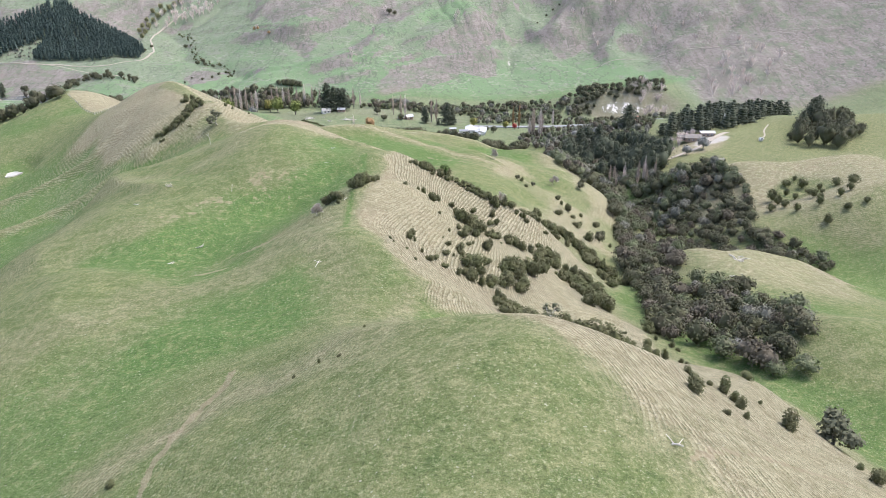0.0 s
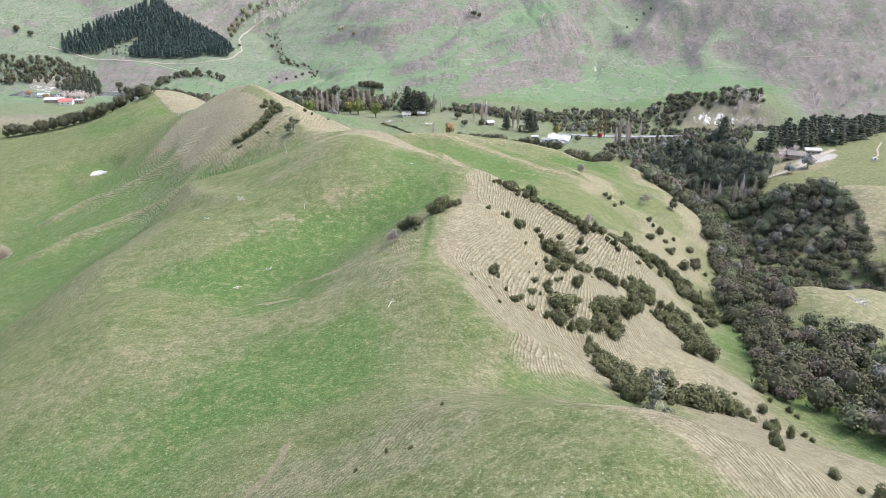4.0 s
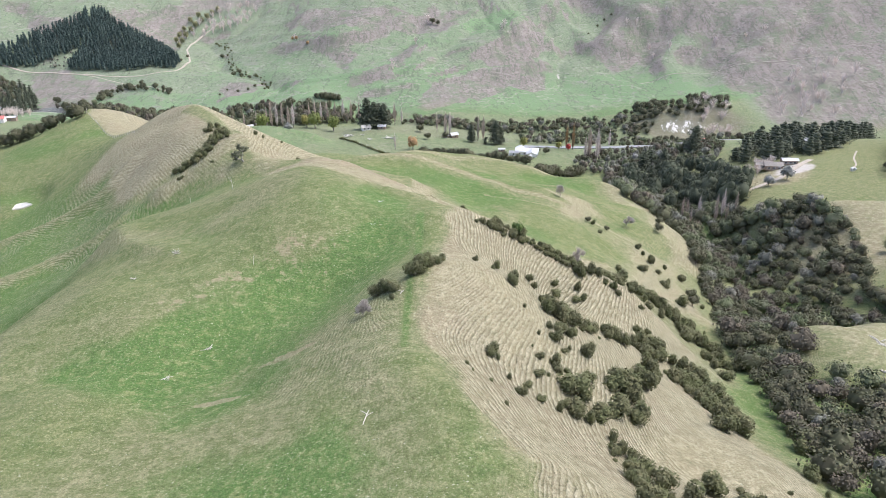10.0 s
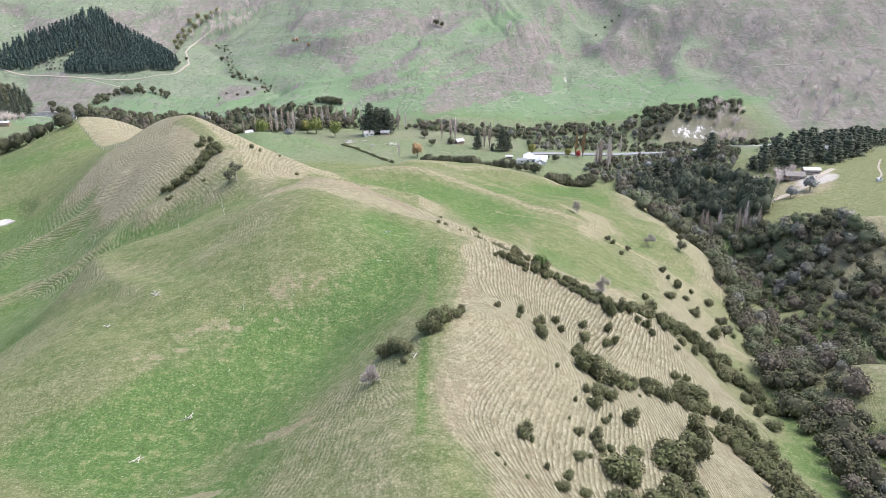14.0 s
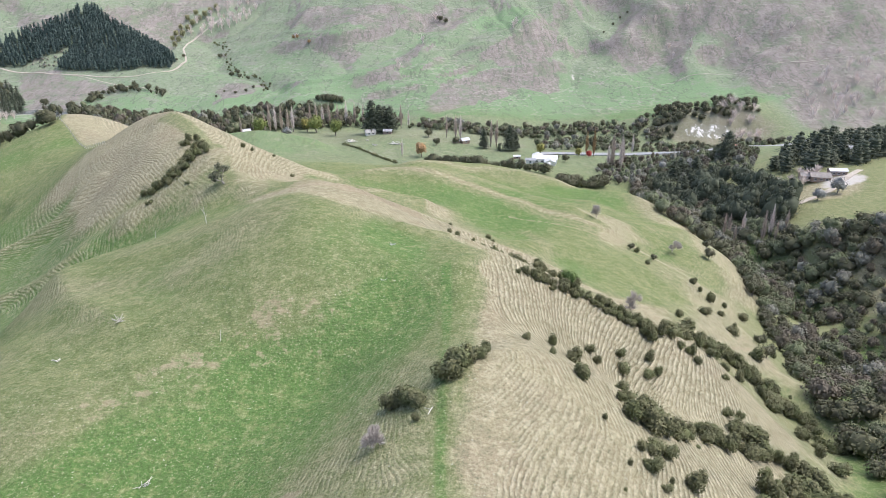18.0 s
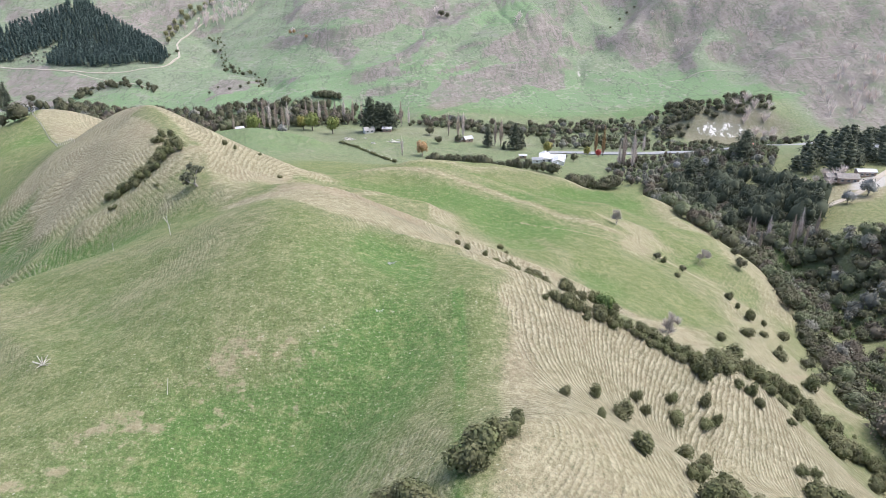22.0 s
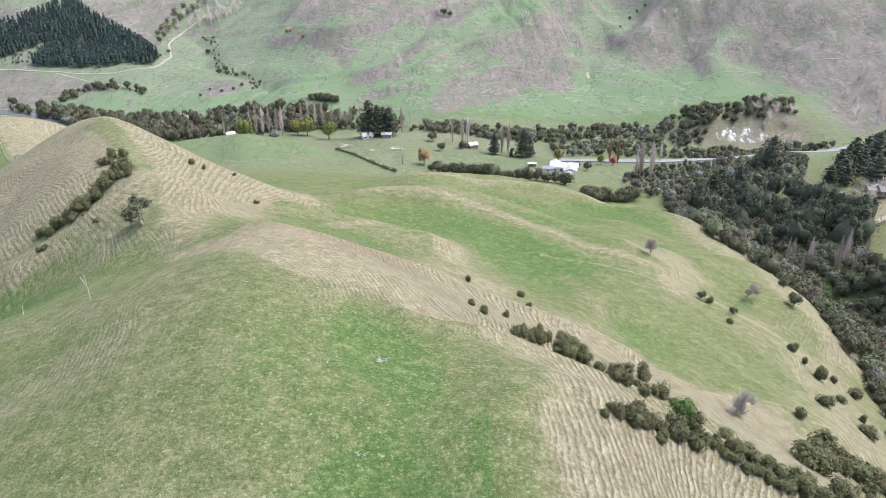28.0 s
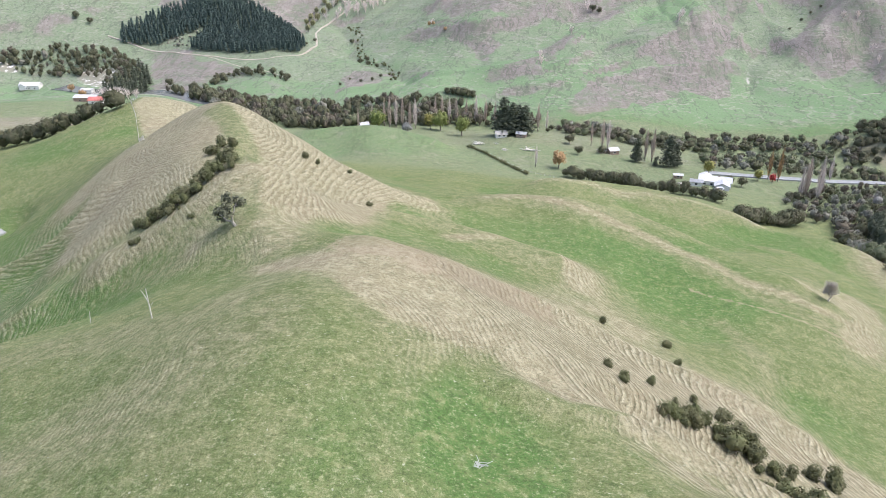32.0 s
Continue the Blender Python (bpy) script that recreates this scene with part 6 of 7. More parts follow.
def pinewood(name, spots, low, high, seed, label, category, wide=0.24, tiers=9):
    """Ragged layered conifers, many as one thing of kind stuff."""
    rng = np.random.RandomState(seed)
    pile = Pile()
    pts = np.array(spots)
    for (x, y), z in zip(spots, height(pts[:, 0], pts[:, 1])):
        h = rng.uniform(low, high)
        lean = rng.normal(0, 0.03, 2)
        for t in (np.arange(tiers) + 0.6) / tiers:
            r = h * wide * (1.02 - t) ** 0.42 * rng.uniform(0.7, 1.2)
            n = int(10 + 26 * (1 - t))
            a = rng.uniform(0, 6.283, n)
            d = np.stack([np.cos(a), np.sin(a), 0 * a], 1)
            k = rng.uniform(0.4, 1.1, n)
            at = np.array((x + lean[0] * h * t, y + lean[1] * h * t, z + h * (0.08 + 0.9 * t))) + d * (r * k)[:, None]
            at[:, 2] += rng.uniform(-0.3, 0.3, n) - 0.12 * r * k
            pile.cards(at, d * 0.35 + np.array((0, 0, 0.8)), 0.85, rng, 1.5)
            pile.lump((x + lean[0] * h * t, y + lean[1] * h * t, z + h * (0.08 + 0.9 * t)), (r * 0.55, r * 0.55, h * 0.07), rng, 0.3)
        pile.tube((x, y, z - 0.5), (x, y, z + h * 0.4), 0.3, 0.2, 5)
    return tagged(new(name, pile.mesh(name, PINE)), label, category, kind="stuff")


pinewood("shelter_trees", scatter(SHELTER_EAST, 6.6, 9), 8.0, 14.5, 35, "broad dark shelter trees round the farmstead", "trees", 0.62, 7)
canopy("pine_wood", PINE, scatter([(150, 430), (158, 402), (184, 378), (200, 390), (207, 440), (196, 470), (165, 472)], 6.5, 27), 11.0, 17.0, 36, "dark pines filling the stand below the farm", "trees", 80, 0.38, 0.95)
pinewood("bank_trees", scatter(WEST_BANK, 6.0, 12), 9.0, 14.0, 37, "dark green trees on the steep river bank", "trees", 0.3, 7)
FOREST_RING = [(-329, 1002), (-287, 976), (-245, 938), (-214, 880), (-217, 868), (-263, 855), (-315, 864), (-330, 871), (-330, 904), (-326, 924), (-347, 909), (-373, 889), (-410, 882), (-420, 904), (-385, 948), (-351, 970)]
NEEDLES = leaf_material("plantation_needles", (0.052, 0.080, 0.072), (0.088, 0.122, 0.108))
canopy("clearing_scrub", BUSH_GREY, scatter([(-332, 909), (-327, 922), (-346, 906), (-370, 889), (-330, 873)], 5.0, 61), 2.0, 4.5, 62, "grey-brown scrub on a clearing in the plantation", "scrub", 30, 0.5)
tagged(new("conifer_plantation", plantation(scatter(FOREST_RING, 3.1, 20), 75).mesh("conifer_plantation", NEEDLES)), "triangular plantation of dark blue-green conifers", "forest", kind="stuff")


def round_kind(seed, material, wide=0.36, cards=420, size=0.07):
    """A round-headed tree one metre high."""
    rng = np.random.RandomState(seed)
    crown, trunk = Pile(), Pile()
    lobes = [(0, 0, 0.58, wide, wide, 0.40)]
    trunk.tube((0, 0, -0.03), (0, 0, 0.35), 0.035, 0.025, 6)
    for i in range(7):
        a, z = rng.uniform(0, 6.283), rng.uniform(0.4, 0.78)
        p = (math.cos(a) * wide * 0.6, math.sin(a) * wide * 0.6, z)
        lobes.append((*p, wide * 0.45, wide * 0.45, 0.2))
        trunk.tube((0, 0, 0.28), p, 0.018, 0.006, 4)
    foliage(crown, rng, lobes, cards, size, True, 1.1, -0.8)
    return crown.mesh("tree_crown", material), trunk.mesh("tree_trunk", BARK)


ROUND_GREEN, ROUND_GOLD, ROUND_RUST = round_kind(81, leaf_material("yellowing_leaves", (0.13, 0.17, 0.05), (0.20, 0.22, 0.075))), round_kind(82, GOLD), round_kind(83, RUST)
ROUND_GREY, ROUND_RED, ROUND_DARK = round_kind(84, GREYLEAF, 0.45), round_kind(85, RED, 0.3), round_kind(86, BUSH, 0.45)
ROUND_OLIVE = round_kind(88, leaf_material("olive_yellow_leaves", (0.185, 0.185, 0.095), (0.270, 0.262, 0.145)), 0.34)
ROUND_BRIGHT = round_kind(87, GREEN, 0.48)


def trees(spots, kind, label, group="", name="tree"):
    for i, (x, y, h) in enumerate(spots):
        crown, trunk = kind
        ob = root(name, x, y, label, "tree", group, (x * 13 + i * 40) % 360, h, 0.15)
        part("trunk", trunk, ob)
        part("crown", crown, ob)


trees([(-90, 619, 15), (-34, 626, 14)], ROUND_GREEN, "rounded yellow-green tree on the flats", "autumn trees on the flats")
trees([(-50, 641, 15)], ROUND_GREEN, "broad olive-green tree by the river", "autumn trees on the flats")
trees([(-57, 643, 12), (111, 552, 9), (136, 545, 7)], ROUND_GOLD, "golden autumn tree on the flats", "autumn trees on the flats")
trees([(27, 544, 11)], ROUND_RUST, "russet tree above the hedge")
trees([(-68, 606, 8), (228, 400, 9), (214, 394, 7), (196, 500, 8), (180, 505, 7)], ROUND_GREY, "silver-grey leafy tree near the farm", "silver trees")
trees([(143, 543, 6)], ROUND_RED, "bright red maple-like tree by the road")
trees([(122, 527, 6), (117, 532, 5), (30, 528, 5), (40, 575, 6), (55, 583, 6), (36, 596, 7)], ROUND_DARK, "dark rounded garden tree", "garden trees")
trees([(-420, 838, 12), (-250, 742, 9), (-232, 732, 8), (-206, 722, 9), (-195, 716, 8), (-470, 905, 9), (-455, 905, 8)], ROUND_DARK, "dark rounded tree in the upper valley", "valley trees")
trees([(-230, 952, 9), (-231, 976, 9), (-230, 994, 10), (-227, 1010, 9), (-223, 1020, 10), (-216, 1031, 9), (-211, 1040, 10), (-206, 1050, 9), (-200, 1060, 9), (-238, 975, 8), (-237, 991, 9), (-235, 1010, 8), (-230, 1028, 9), (-222, 1041, 9)], ROUND_OLIVE, "yellow-olive poplar in a row beside the hill track", "olive trees along the track")
trees([(-84, 895, 5), (-70, 874, 5), (-89, 904, 5)], ROUND_RUST, "small russet tree on the far green hills", "russet trees on the hills")
trees([(-146, 860, 6), (-126, 784, 4), (-135, 778, 3.5), (-121, 799, 4), (-148, 791, 2.8), (-151, 766, 3), (-304, 762, 9), (-118, 826, 3), (-106, 809, 3.5), (-212, 913, 4.5), (-213, 885, 3.5), (271, 897, 4), (282, 907, 3.5), (252, 869, 3), (290, 907, 3.5)], ROUND_DARK, "dark tree in a hollow of the far hills", "trees in the far hollows")
trees([(-352, 706, 8), (-398, 762, 8)], ROUND_RUST, "russet tree beside the barns", "trees by the barns")
trees([(31.5, 199.2, 3.4)], ROUND_BRIGHT, "round bright green bush on the rim of the slope")
trees([(112, 300, 4.5), (101, 244, 4.2), (126, 292, 7), (96, 232, 4.4), (146, 352, 7), (120, 318, 4)], ROUND_DARK, "dark round-headed tree on the lower spur", "trees on the lower spur")
trees([(74, 905, 8), (80, 900, 7), (-141, 841, 6), (-150, 846, 6), (-132, 838, 5), (-175, 925, 6)], ROUND_DARK, "dark tree on the far slopes", "trees on the far slopes")
trees([(77.5, 286, 2.6), (83, 280, 2.4)], ROUND_DARK, "small dark tree on the spur crest", "trees on the spur crest")


# ---- trees near the flight line ----
def limbs(pile, rng, foot, way, length, radius, depth, spread, tips, up=0.12):
    """A branching limb; gathers the ends of its twigs in tips."""
    foot, way = np.asarray(foot, float), np.asarray(way, float) / np.linalg.norm(way)
    mid = foot + way * length * 0.5 + rng.normal(0, 0.06, 3) * length
    end = foot + way * length + rng.normal(0, 0.09, 3) * length
    pile.tube(foot, mid, radius, radius * 0.78, 6 if depth > 1 else 4)
    pile.tube(mid, end, radius * 0.78, radius * 0.55, 6 if depth > 1 else 4)
    if depth == 0:
        tips.append(end)
        return
    for _ in range(3 if depth > 1 else 4):
        d = way + rng.normal(0, spread, 3) + np.array((0, 0, up))
        limbs(pile, rng, end if rng.rand() < 0.7 else mid, d, length * rng.uniform(0.55, 0.8), radius * 0.52, depth - 1, spread, tips, up)


def grown_tree(name, x, y, tall, label, leaf=None, seed=1, spread=0.55, tuft=0.5, lean=(0.1, 0.0), bark=None, sprays=26, up=0.12, droop=0.5):
    rng = np.random.RandomState(seed)
    wood, crown, tips = Pile(), Pile(), []
    limbs(wood, rng, (0, 0, -0.3), (lean[0], lean[1], 1), tall * 0.34, tall * (0.045 if leaf else 0.026), 3, spread, tips, up)
    ob = root(name, x, y, label, "tree", "", 0, 1.0, 0.0)
    part("trunk", wood.mesh(name + "_wood", bark or BARK), ob)
    if leaf:
        for p in tips:
            d = ball(rng, sprays)
            crown.cards(p + d * rng.uniform(0.15, 1.0, (sprays, 1)) * np.array((1, 1, droop)) * tuft * 2.0, d + np.array((0, 0, 0.4)), tuft * 0.62, rng, 1.2)
            crown.lump(p, np.array((1, 1, droop)) * tuft * 0.9, rng, 0.3)
        part("crown", crown.mesh(name + "_crown", leaf), ob)
    else:
        for p in tips:
            n = 48
            d = ball(rng, n) * 0.85 + (p / (np.linalg.norm(p) + 1e-9)) * 0.8
            side = np.cross(d, rng.normal(0, 1, (n, 3)))
            side /= np.linalg.norm(side, axis=1)[:, None]
            tip = p + d * tall * 0.19
            q = np.stack([p - side * 0.035, p + side * 0.035, tip + side * 0.012, tip - side * 0.012], 1)
            crown.add(q.reshape(-1, 3), np.arange(4 * n).reshape(n, 4))
        part("crown", crown.mesh(name + "_twigs", bark or TWIG), ob)
    return ob


OLIVE = leaf_material("dark_olive_leaves", (0.085, 0.092, 0.058), (0.155, 0.160, 0.105))
grown_tree("spreading_tree", 71.5, 75.0, 7.0, "large dark spreading tree at the foot of the knoll", OLIVE, 91, 0.75, 0.85, (0.05, 0.05), None, 40, 0.05, 0.55)
grown_tree("lone_tree", -41.5, 256.3, 6.6, "lone windswept tree with a pale trunk on the shoulder", OLIVE, 97, 0.78, 0.50, (-0.25, 0.0), bark_material("pale_bark", (0.27, 0.25, 0.21), (0.42, 0.39, 0.34)), 30, 0.02, 0.42)
grown_tree("half_dead_tree", 32.0, 94.5, 7.6, "half-dead grey tree with bare white limbs", leaf_material("lichen_leaves", (0.13, 0.14, 0.09), (0.21, 0.21, 0.15)), 95, 0.75, 0.45, (0.15, 0.1), PALE, 18, 0.05, 0.5)
grown_tree("bare_tree", 55.0, 225.5, 4.8, "leafless grey tree on the green spur", None, 96, 1.5, 0.5, (0.1, 0), GREYTWIG)
grown_tree("bare_tree", 71.6, 305.7, 5.5, "small leafless tree on the spur crest", None, 94, 0.55, 0.5, (0.05, 0), GREYTWIG)
grown_tree("bare_tree", 98.4, 300.4, 5.0, "small leafless tree on the green spur", None, 98, 0.6, 0.5, (0.05, 0), GREYTWIG)
grown_tree("bare_tree", -131.0, 218.0, 13.0, "tall leafless pinkish tree in the west basin", None, 99, 0.45, 0.5, (0, 0.05), TWIG)
grown_tree("dead_bush", -5.0, 143.5, 3.0, "leafless grey twiggy bush beside the lane", None, 100, 0.9, 0.5, (-0.1, 0), GREYTWIG)
grown_tree("dead_snag", 80.0, 116.0, 4.0, "bleached dead snag at the gully head", None, 101, 0.5, 0.5, (0.3, 0.1), PALE)

# ---- buildings on the flats ----
def plain(name, a, b, rough=0.6, scale=1.2, spec=0.3):
    g = Mat(name, rough, spec)
    return g.done(g.mix(g.span(g.noise(scale, 4, 0.6), 0.35, 0.7), a, b))


WHITE_IRON = plain("white_roof_iron", (0.54, 0.55, 0.57), (0.40, 0.41, 0.43), 0.6)
GREY_IRON = plain("grey_roof_iron", (0.22, 0.23, 0.25), (0.30, 0.31, 0.33), 0.5)
RED_IRON = plain("red_roof_iron", (0.42, 0.11, 0.09), (0.52, 0.22, 0.19), 0.5)
WEATHERBOARD = plain("white_weatherboard", (0.74, 0.73, 0.70), (0.62, 0.61, 0.58), 0.7)
SHED_WALL = plain("brown_shed_wall", (0.26, 0.19, 0.15), (0.34, 0.27, 0.22), 0.8)
PANE = plain("dark_window_pane", (0.03, 0.035, 0.04), (0.06, 0.065, 0.07), 0.12, 1.0, 0.6)
FRAME = plain("white_frame", (0.8, 0.8, 0.79), (0.7, 0.7, 0.69), 0.6)


def box(bm, lo, hi):
    v = [bm.verts.new((x, y, z)) for x in (lo[0], hi[0]) for y in (lo[1], hi[1]) for z in (lo[2], hi[2])]
    for f in ((0, 1, 3, 2), (4, 6, 7, 5), (0, 4, 5, 1), (2, 3, 7, 6), (0, 2, 6, 4), (1, 5, 7, 3)):
        bm.faces.new([v[i] for i in f])


def solid(name, boxes, material):
    bm = bmesh.new()
    for lo, hi in boxes:
        box(bm, lo, hi)
    bmesh.ops.recalc_face_normals(bm, faces=bm.faces)
    me = bpy.data.meshes.new(name)
    bm.to_mesh(me)
    bm.free()
    me.materials.append(material)
    return me


def gable_walls(w, d, h, rise, material):
    """Walls with gable ends along x, centred on the origin."""
    bm = bmesh.new()
    outline = [(-d / 2, 0), (d / 2, 0), (d / 2, h), (0, h + rise), (-d / 2, h)]
    a = [bm.verts.new((-w / 2, y, z)) for y, z in outline]
    b = [bm.verts.new((w / 2, y, z)) for y, z in outline]
    bm.faces.new(a)
    bm.faces.new(b[::-1])
    for i in range(5):
        j = (i + 1) % 5
        bm.faces.new((a[i], b[i], b[j], a[j]))
    bmesh.ops.recalc_face_normals(bm, faces=bm.faces)
    me = bpy.data.meshes.new("gable_walls")
    bm.to_mesh(me)
    bm.free()
    me.materials.append(material)
    return me


def gable_roof(w, d, h, rise, over, material):
    """Two thick roof planes with ribs running down them."""
    bm = bmesh.new()
    for s in (-1, 1):
        slope = rise / (d / 2)
        e = d / 2 + over
        low, top, t = h - slope * over + 0.06, h + rise + 0.06, 0.12
        x0, x1 = -w / 2 - over, w / 2 + over
        v = [bm.verts.new(p) for p in ((x0, s * e, low), (x1, s * e, low), (x1, 0, top), (x0, 0, top), (x0, s * e, low + t), (x1, s * e, low + t), (x1, 0, top + t), (x0, 0, top + t))]
        for f in ((0, 1, 2, 3), (4, 5, 6, 7), (0, 1, 5, 4), (1, 2, 6, 5), (2, 3, 7, 6), (3, 0, 4, 7)):
            bm.faces.new([v[i] for i in f])
        n = max(3, int(w / 1.2))
        for i in range(n + 1):
            x = x0 + (x1 - x0) * i / n
            r = [bm.verts.new(p) for p in ((x - 0.05, s * e, low + t), (x + 0.05, s * e, low + t), (x + 0.05, 0, top + t), (x - 0.05, 0, top + t), (x, s * e, low + t + 0.07), (x, 0, top + t + 0.07))]
            bm.faces.new((r[0], r[3], r[5], r[4]))
            bm.faces.new((r[1], r[2], r[5], r[4]))
    bmesh.ops.recalc_face_normals(bm, faces=bm.faces)
    me = bpy.data.meshes.new("gable_roof")
    bm.to_mesh(me)
    bm.free()
    me.materials.append(material)
    return me


def building(name, x, y, turn, wings, label, category, roof_mat, wall_mat, windows=3, chimney=False):
    """wings: (dx, dy, turn, width, depth, wall height, rise)."""
    ob = root(name, x, y, label, category, "", turn, 1.0, 0.1)
    for dx, dy, tw, w, d, h, rise in wings:
        at = pose(dx, dy, 0, 0, 0, tw)
        wall = part("wall", gable_walls(w, d, h + 0.3, rise, wall_mat), ob, "", at)
        part("roof", gable_roof(w, d, h + 0.3, rise, 0.45, roof_mat), ob, "", at)
        for s in (-1, 1):
            for i in range(windows):
                cx = (i + 0.5) / windows * w * 0.86 - w * 0.43
                frame_part = part("window", solid("window_frame", [((cx - 0.75, s * (d / 2 + 0.03) - 0.03, 0.95), (cx + 0.75, s * (d / 2 + 0.03) + 0.03, 2.15))], FRAME), wall)
                part("pane", solid("window_pane", [((cx - 0.63, s * (d / 2 + 0.07) - 0.02, 1.05), (cx + 0.63, s * (d / 2 + 0.07) + 0.02, 2.05))], PANE), frame_part)
    if chimney:
        part("chimney", solid("chimney", [((1.2, -0.4, 2.5), (2.0, 0.4, 5.2))], SHED_WALL), ob)
    return ob


building("farmhouse", 108, 527, -14, [(0, 0, 0, 16, 8.5, 2.8, 1.7), (3.5, -6.5, 90, 8, 7, 2.6, 1.5), (-5, 4, 90, 7, 6, 2.6, 1.4)], "long white farmhouse with a pale iron roof", "house", WHITE_IRON, WEATHERBOARD, 4, True)
building("lean_to", 97.5, 523, -14, [(0, 0, 0, 6, 5, 2.3, 0.7)], "grey lean-to shed beside the farmhouse", "shed", GREY_IRON, WEATHERBOARD, 1)
building("garden_shed", 92, 541, -5, [(0, 0, 0, 4.5, 2.6, 1.9, 0.5)], "small white shed on the lawn", "shed", WHITE_IRON, SHED_WALL, 1)
building("garden_shed", 106, 512, 25, [(0, 0, 0, 3.0, 2.6, 1.9, 0.5)], "small white hut below the farmhouse", "shed", WHITE_IRON, WEATHERBOARD, 1)
building("cottage", -105, 645, 24, [(0, 0, 0, 6, 4.6, 2.3, 1.6)], "small white cottage with a gable roof", "house", WHITE_IRON, WEATHERBOARD, 2)
building("old_cottage", -7, 602, 14, [(0, 0, 0, 7, 5.2, 2.0, 1.8)], "weathered pale cottage by the conifers", "house", plain("weathered_iron", (0.42, 0.41, 0.39), (0.32, 0.31, 0.29), 0.7), WEATHERBOARD, 2)
building("garden_shed", 6, 600, -10, [(0, 0, 0, 6, 4.5, 2.1, 1.0)], "small pale shed by the conifers", "shed", WHITE_IRON, SHED_WALL, 1)
building("small_house", 62, 588, 24, [(0, 0, 0, 6, 5, 2.4, 1.3), (-6.5, 1.5, 0, 4, 3.5, 2.2, 0.9)], "small white house with a brown wall", "house", WHITE_IRON, SHED_WALL, 1)
building("long_shed", 244, 426, -9, [(0, 0, 0, 9, 4.2, 2.6, 0.9)], "long farm shed with a bright white roof", "shed", WHITE_IRON, SHED_WALL, 3)
building("bungalow", 233, 424, -14, [(0, 0, 0, 10, 6.5, 2.5, 1.6), (-7, 1, 0, 5, 5, 2.3, 1.0)], "low brown-grey roofed house with pale walls", "house", plain("brown_roof", (0.20, 0.185, 0.17), (0.27, 0.25, 0.23), 0.8), SHED_WALL, 3)
building("white_shed", 292, 480, -12, [(0, 0, 0, 11, 7, 3.0, 1.6)], "white-roofed shed among tall trees", "shed", WHITE_IRON, WEATHERBOARD, 2)
building("red_shed", 236, 522, 52, [(0, 0, 0, 10, 8, 2.8, 2.2)], "building with a faded red iron roof", "shed", RED_IRON, WEATHERBOARD, 2)
building("barn", -327, 672, 6, [(0, 0, 0, 17, 9, 3.2, 1.4)], "wide barn with a white iron roof", "barn", WHITE_IRON, SHED_WALL, 2)
building("barn", -314, 664, 8, [(0, 0, 0, 11, 8, 3.2, 1.9)], "barn with a faded pink gable", "barn", RED_IRON, WEATHERBOARD, 2)
building("barn", -308, 674, 6, [(0, 0, 0, 9, 5, 3.2, 0.8)], "low shed with a white roof", "shed", WHITE_IRON, SHED_WALL, 1)
building("villa", -452, 784, 8, [(0, 0, 0, 18, 9, 3.6, 2.4), (-5, -3, 90, 8, 6, 3.4, 2.2)], "white two-gabled villa with a pale roof", "house", WHITE_IRON, WEATHERBOARD, 3, True)
building("barn", -346, 760, 4, [(0, 0, 0, 20, 8, 3.6, 1.2)], "long open-fronted barn with a white roof", "barn", WHITE_IRON, SHED_WALL, 2)
building("garden_shed", -384, 764, 4, [(0, 0, 0, 10, 6, 2.4, 1.2)], "low white shed on the river flat", "shed", WHITE_IRON, WEATHERBOARD, 1)
building("water_tank_shed", 268, 402, 0, [(0, 0, 0, 2.0, 1.6, 1.2, 0.3)], "tiny white hut on the green slope", "shed", WHITE_IRON, WEATHERBOARD, 1)


# ---- road, river, pond ----
def ribbon(name, line, half, lift, material):
    """A strip laid over the ground along a line."""
    pts = []
    for (ax, ay), (bx, by) in zip(line, line[1:]):
        n = max(2, int(math.hypot(bx - ax, by - ay) / 2.5))
        pts += [(ax + (bx - ax) * i / n, ay + (by - ay) * i / n) for i in range(n)]
    pts.append(line[-1])
    pts = np.array(pts)
    for _ in range(6):
        pts[1:-1] = (pts[:-2] + 2 * pts[1:-1] + pts[2:]) / 4
    d = np.gradient(pts, axis=0)
    d /= np.linalg.norm(d, axis=1)[:, None]
    side = np.stack([d[:, 1], -d[:, 0]], 1)
    cols = np.linspace(-half, half, 5)
    grid = pts[:, None] + side[:, None] * cols[None, :, None]
    z = height(grid[..., 0], grid[..., 1]).reshape(grid.shape[:2])
    z = np.maximum(z, z.mean(1)[:, None]) + lift
    v = np.concatenate([grid, z[..., None]], 2)
    n = len(pts)
    i = np.arange(n * 5).reshape(n, 5)
    quads = np.stack([i[:-1, :-1], i[:-1, 1:], i[1:, 1:], i[1:, :-1]], 2).reshape(-1, 4)
    pile = Pile()
    pile.add(v.reshape(-1, 3), quads)
    low = v.copy()
    low[..., 2] -= 1.2
    for c, o in ((0, 1), (4, -1)):
        edge = np.stack([v[:, c], low[:, c]], 1).reshape(-1, 3)
        k = np.arange(n - 1) * 2
        pile.add(edge, np.stack([k, k + 1, k + 3, k + 2], 1))
    return new(name, pile.mesh(name, material))


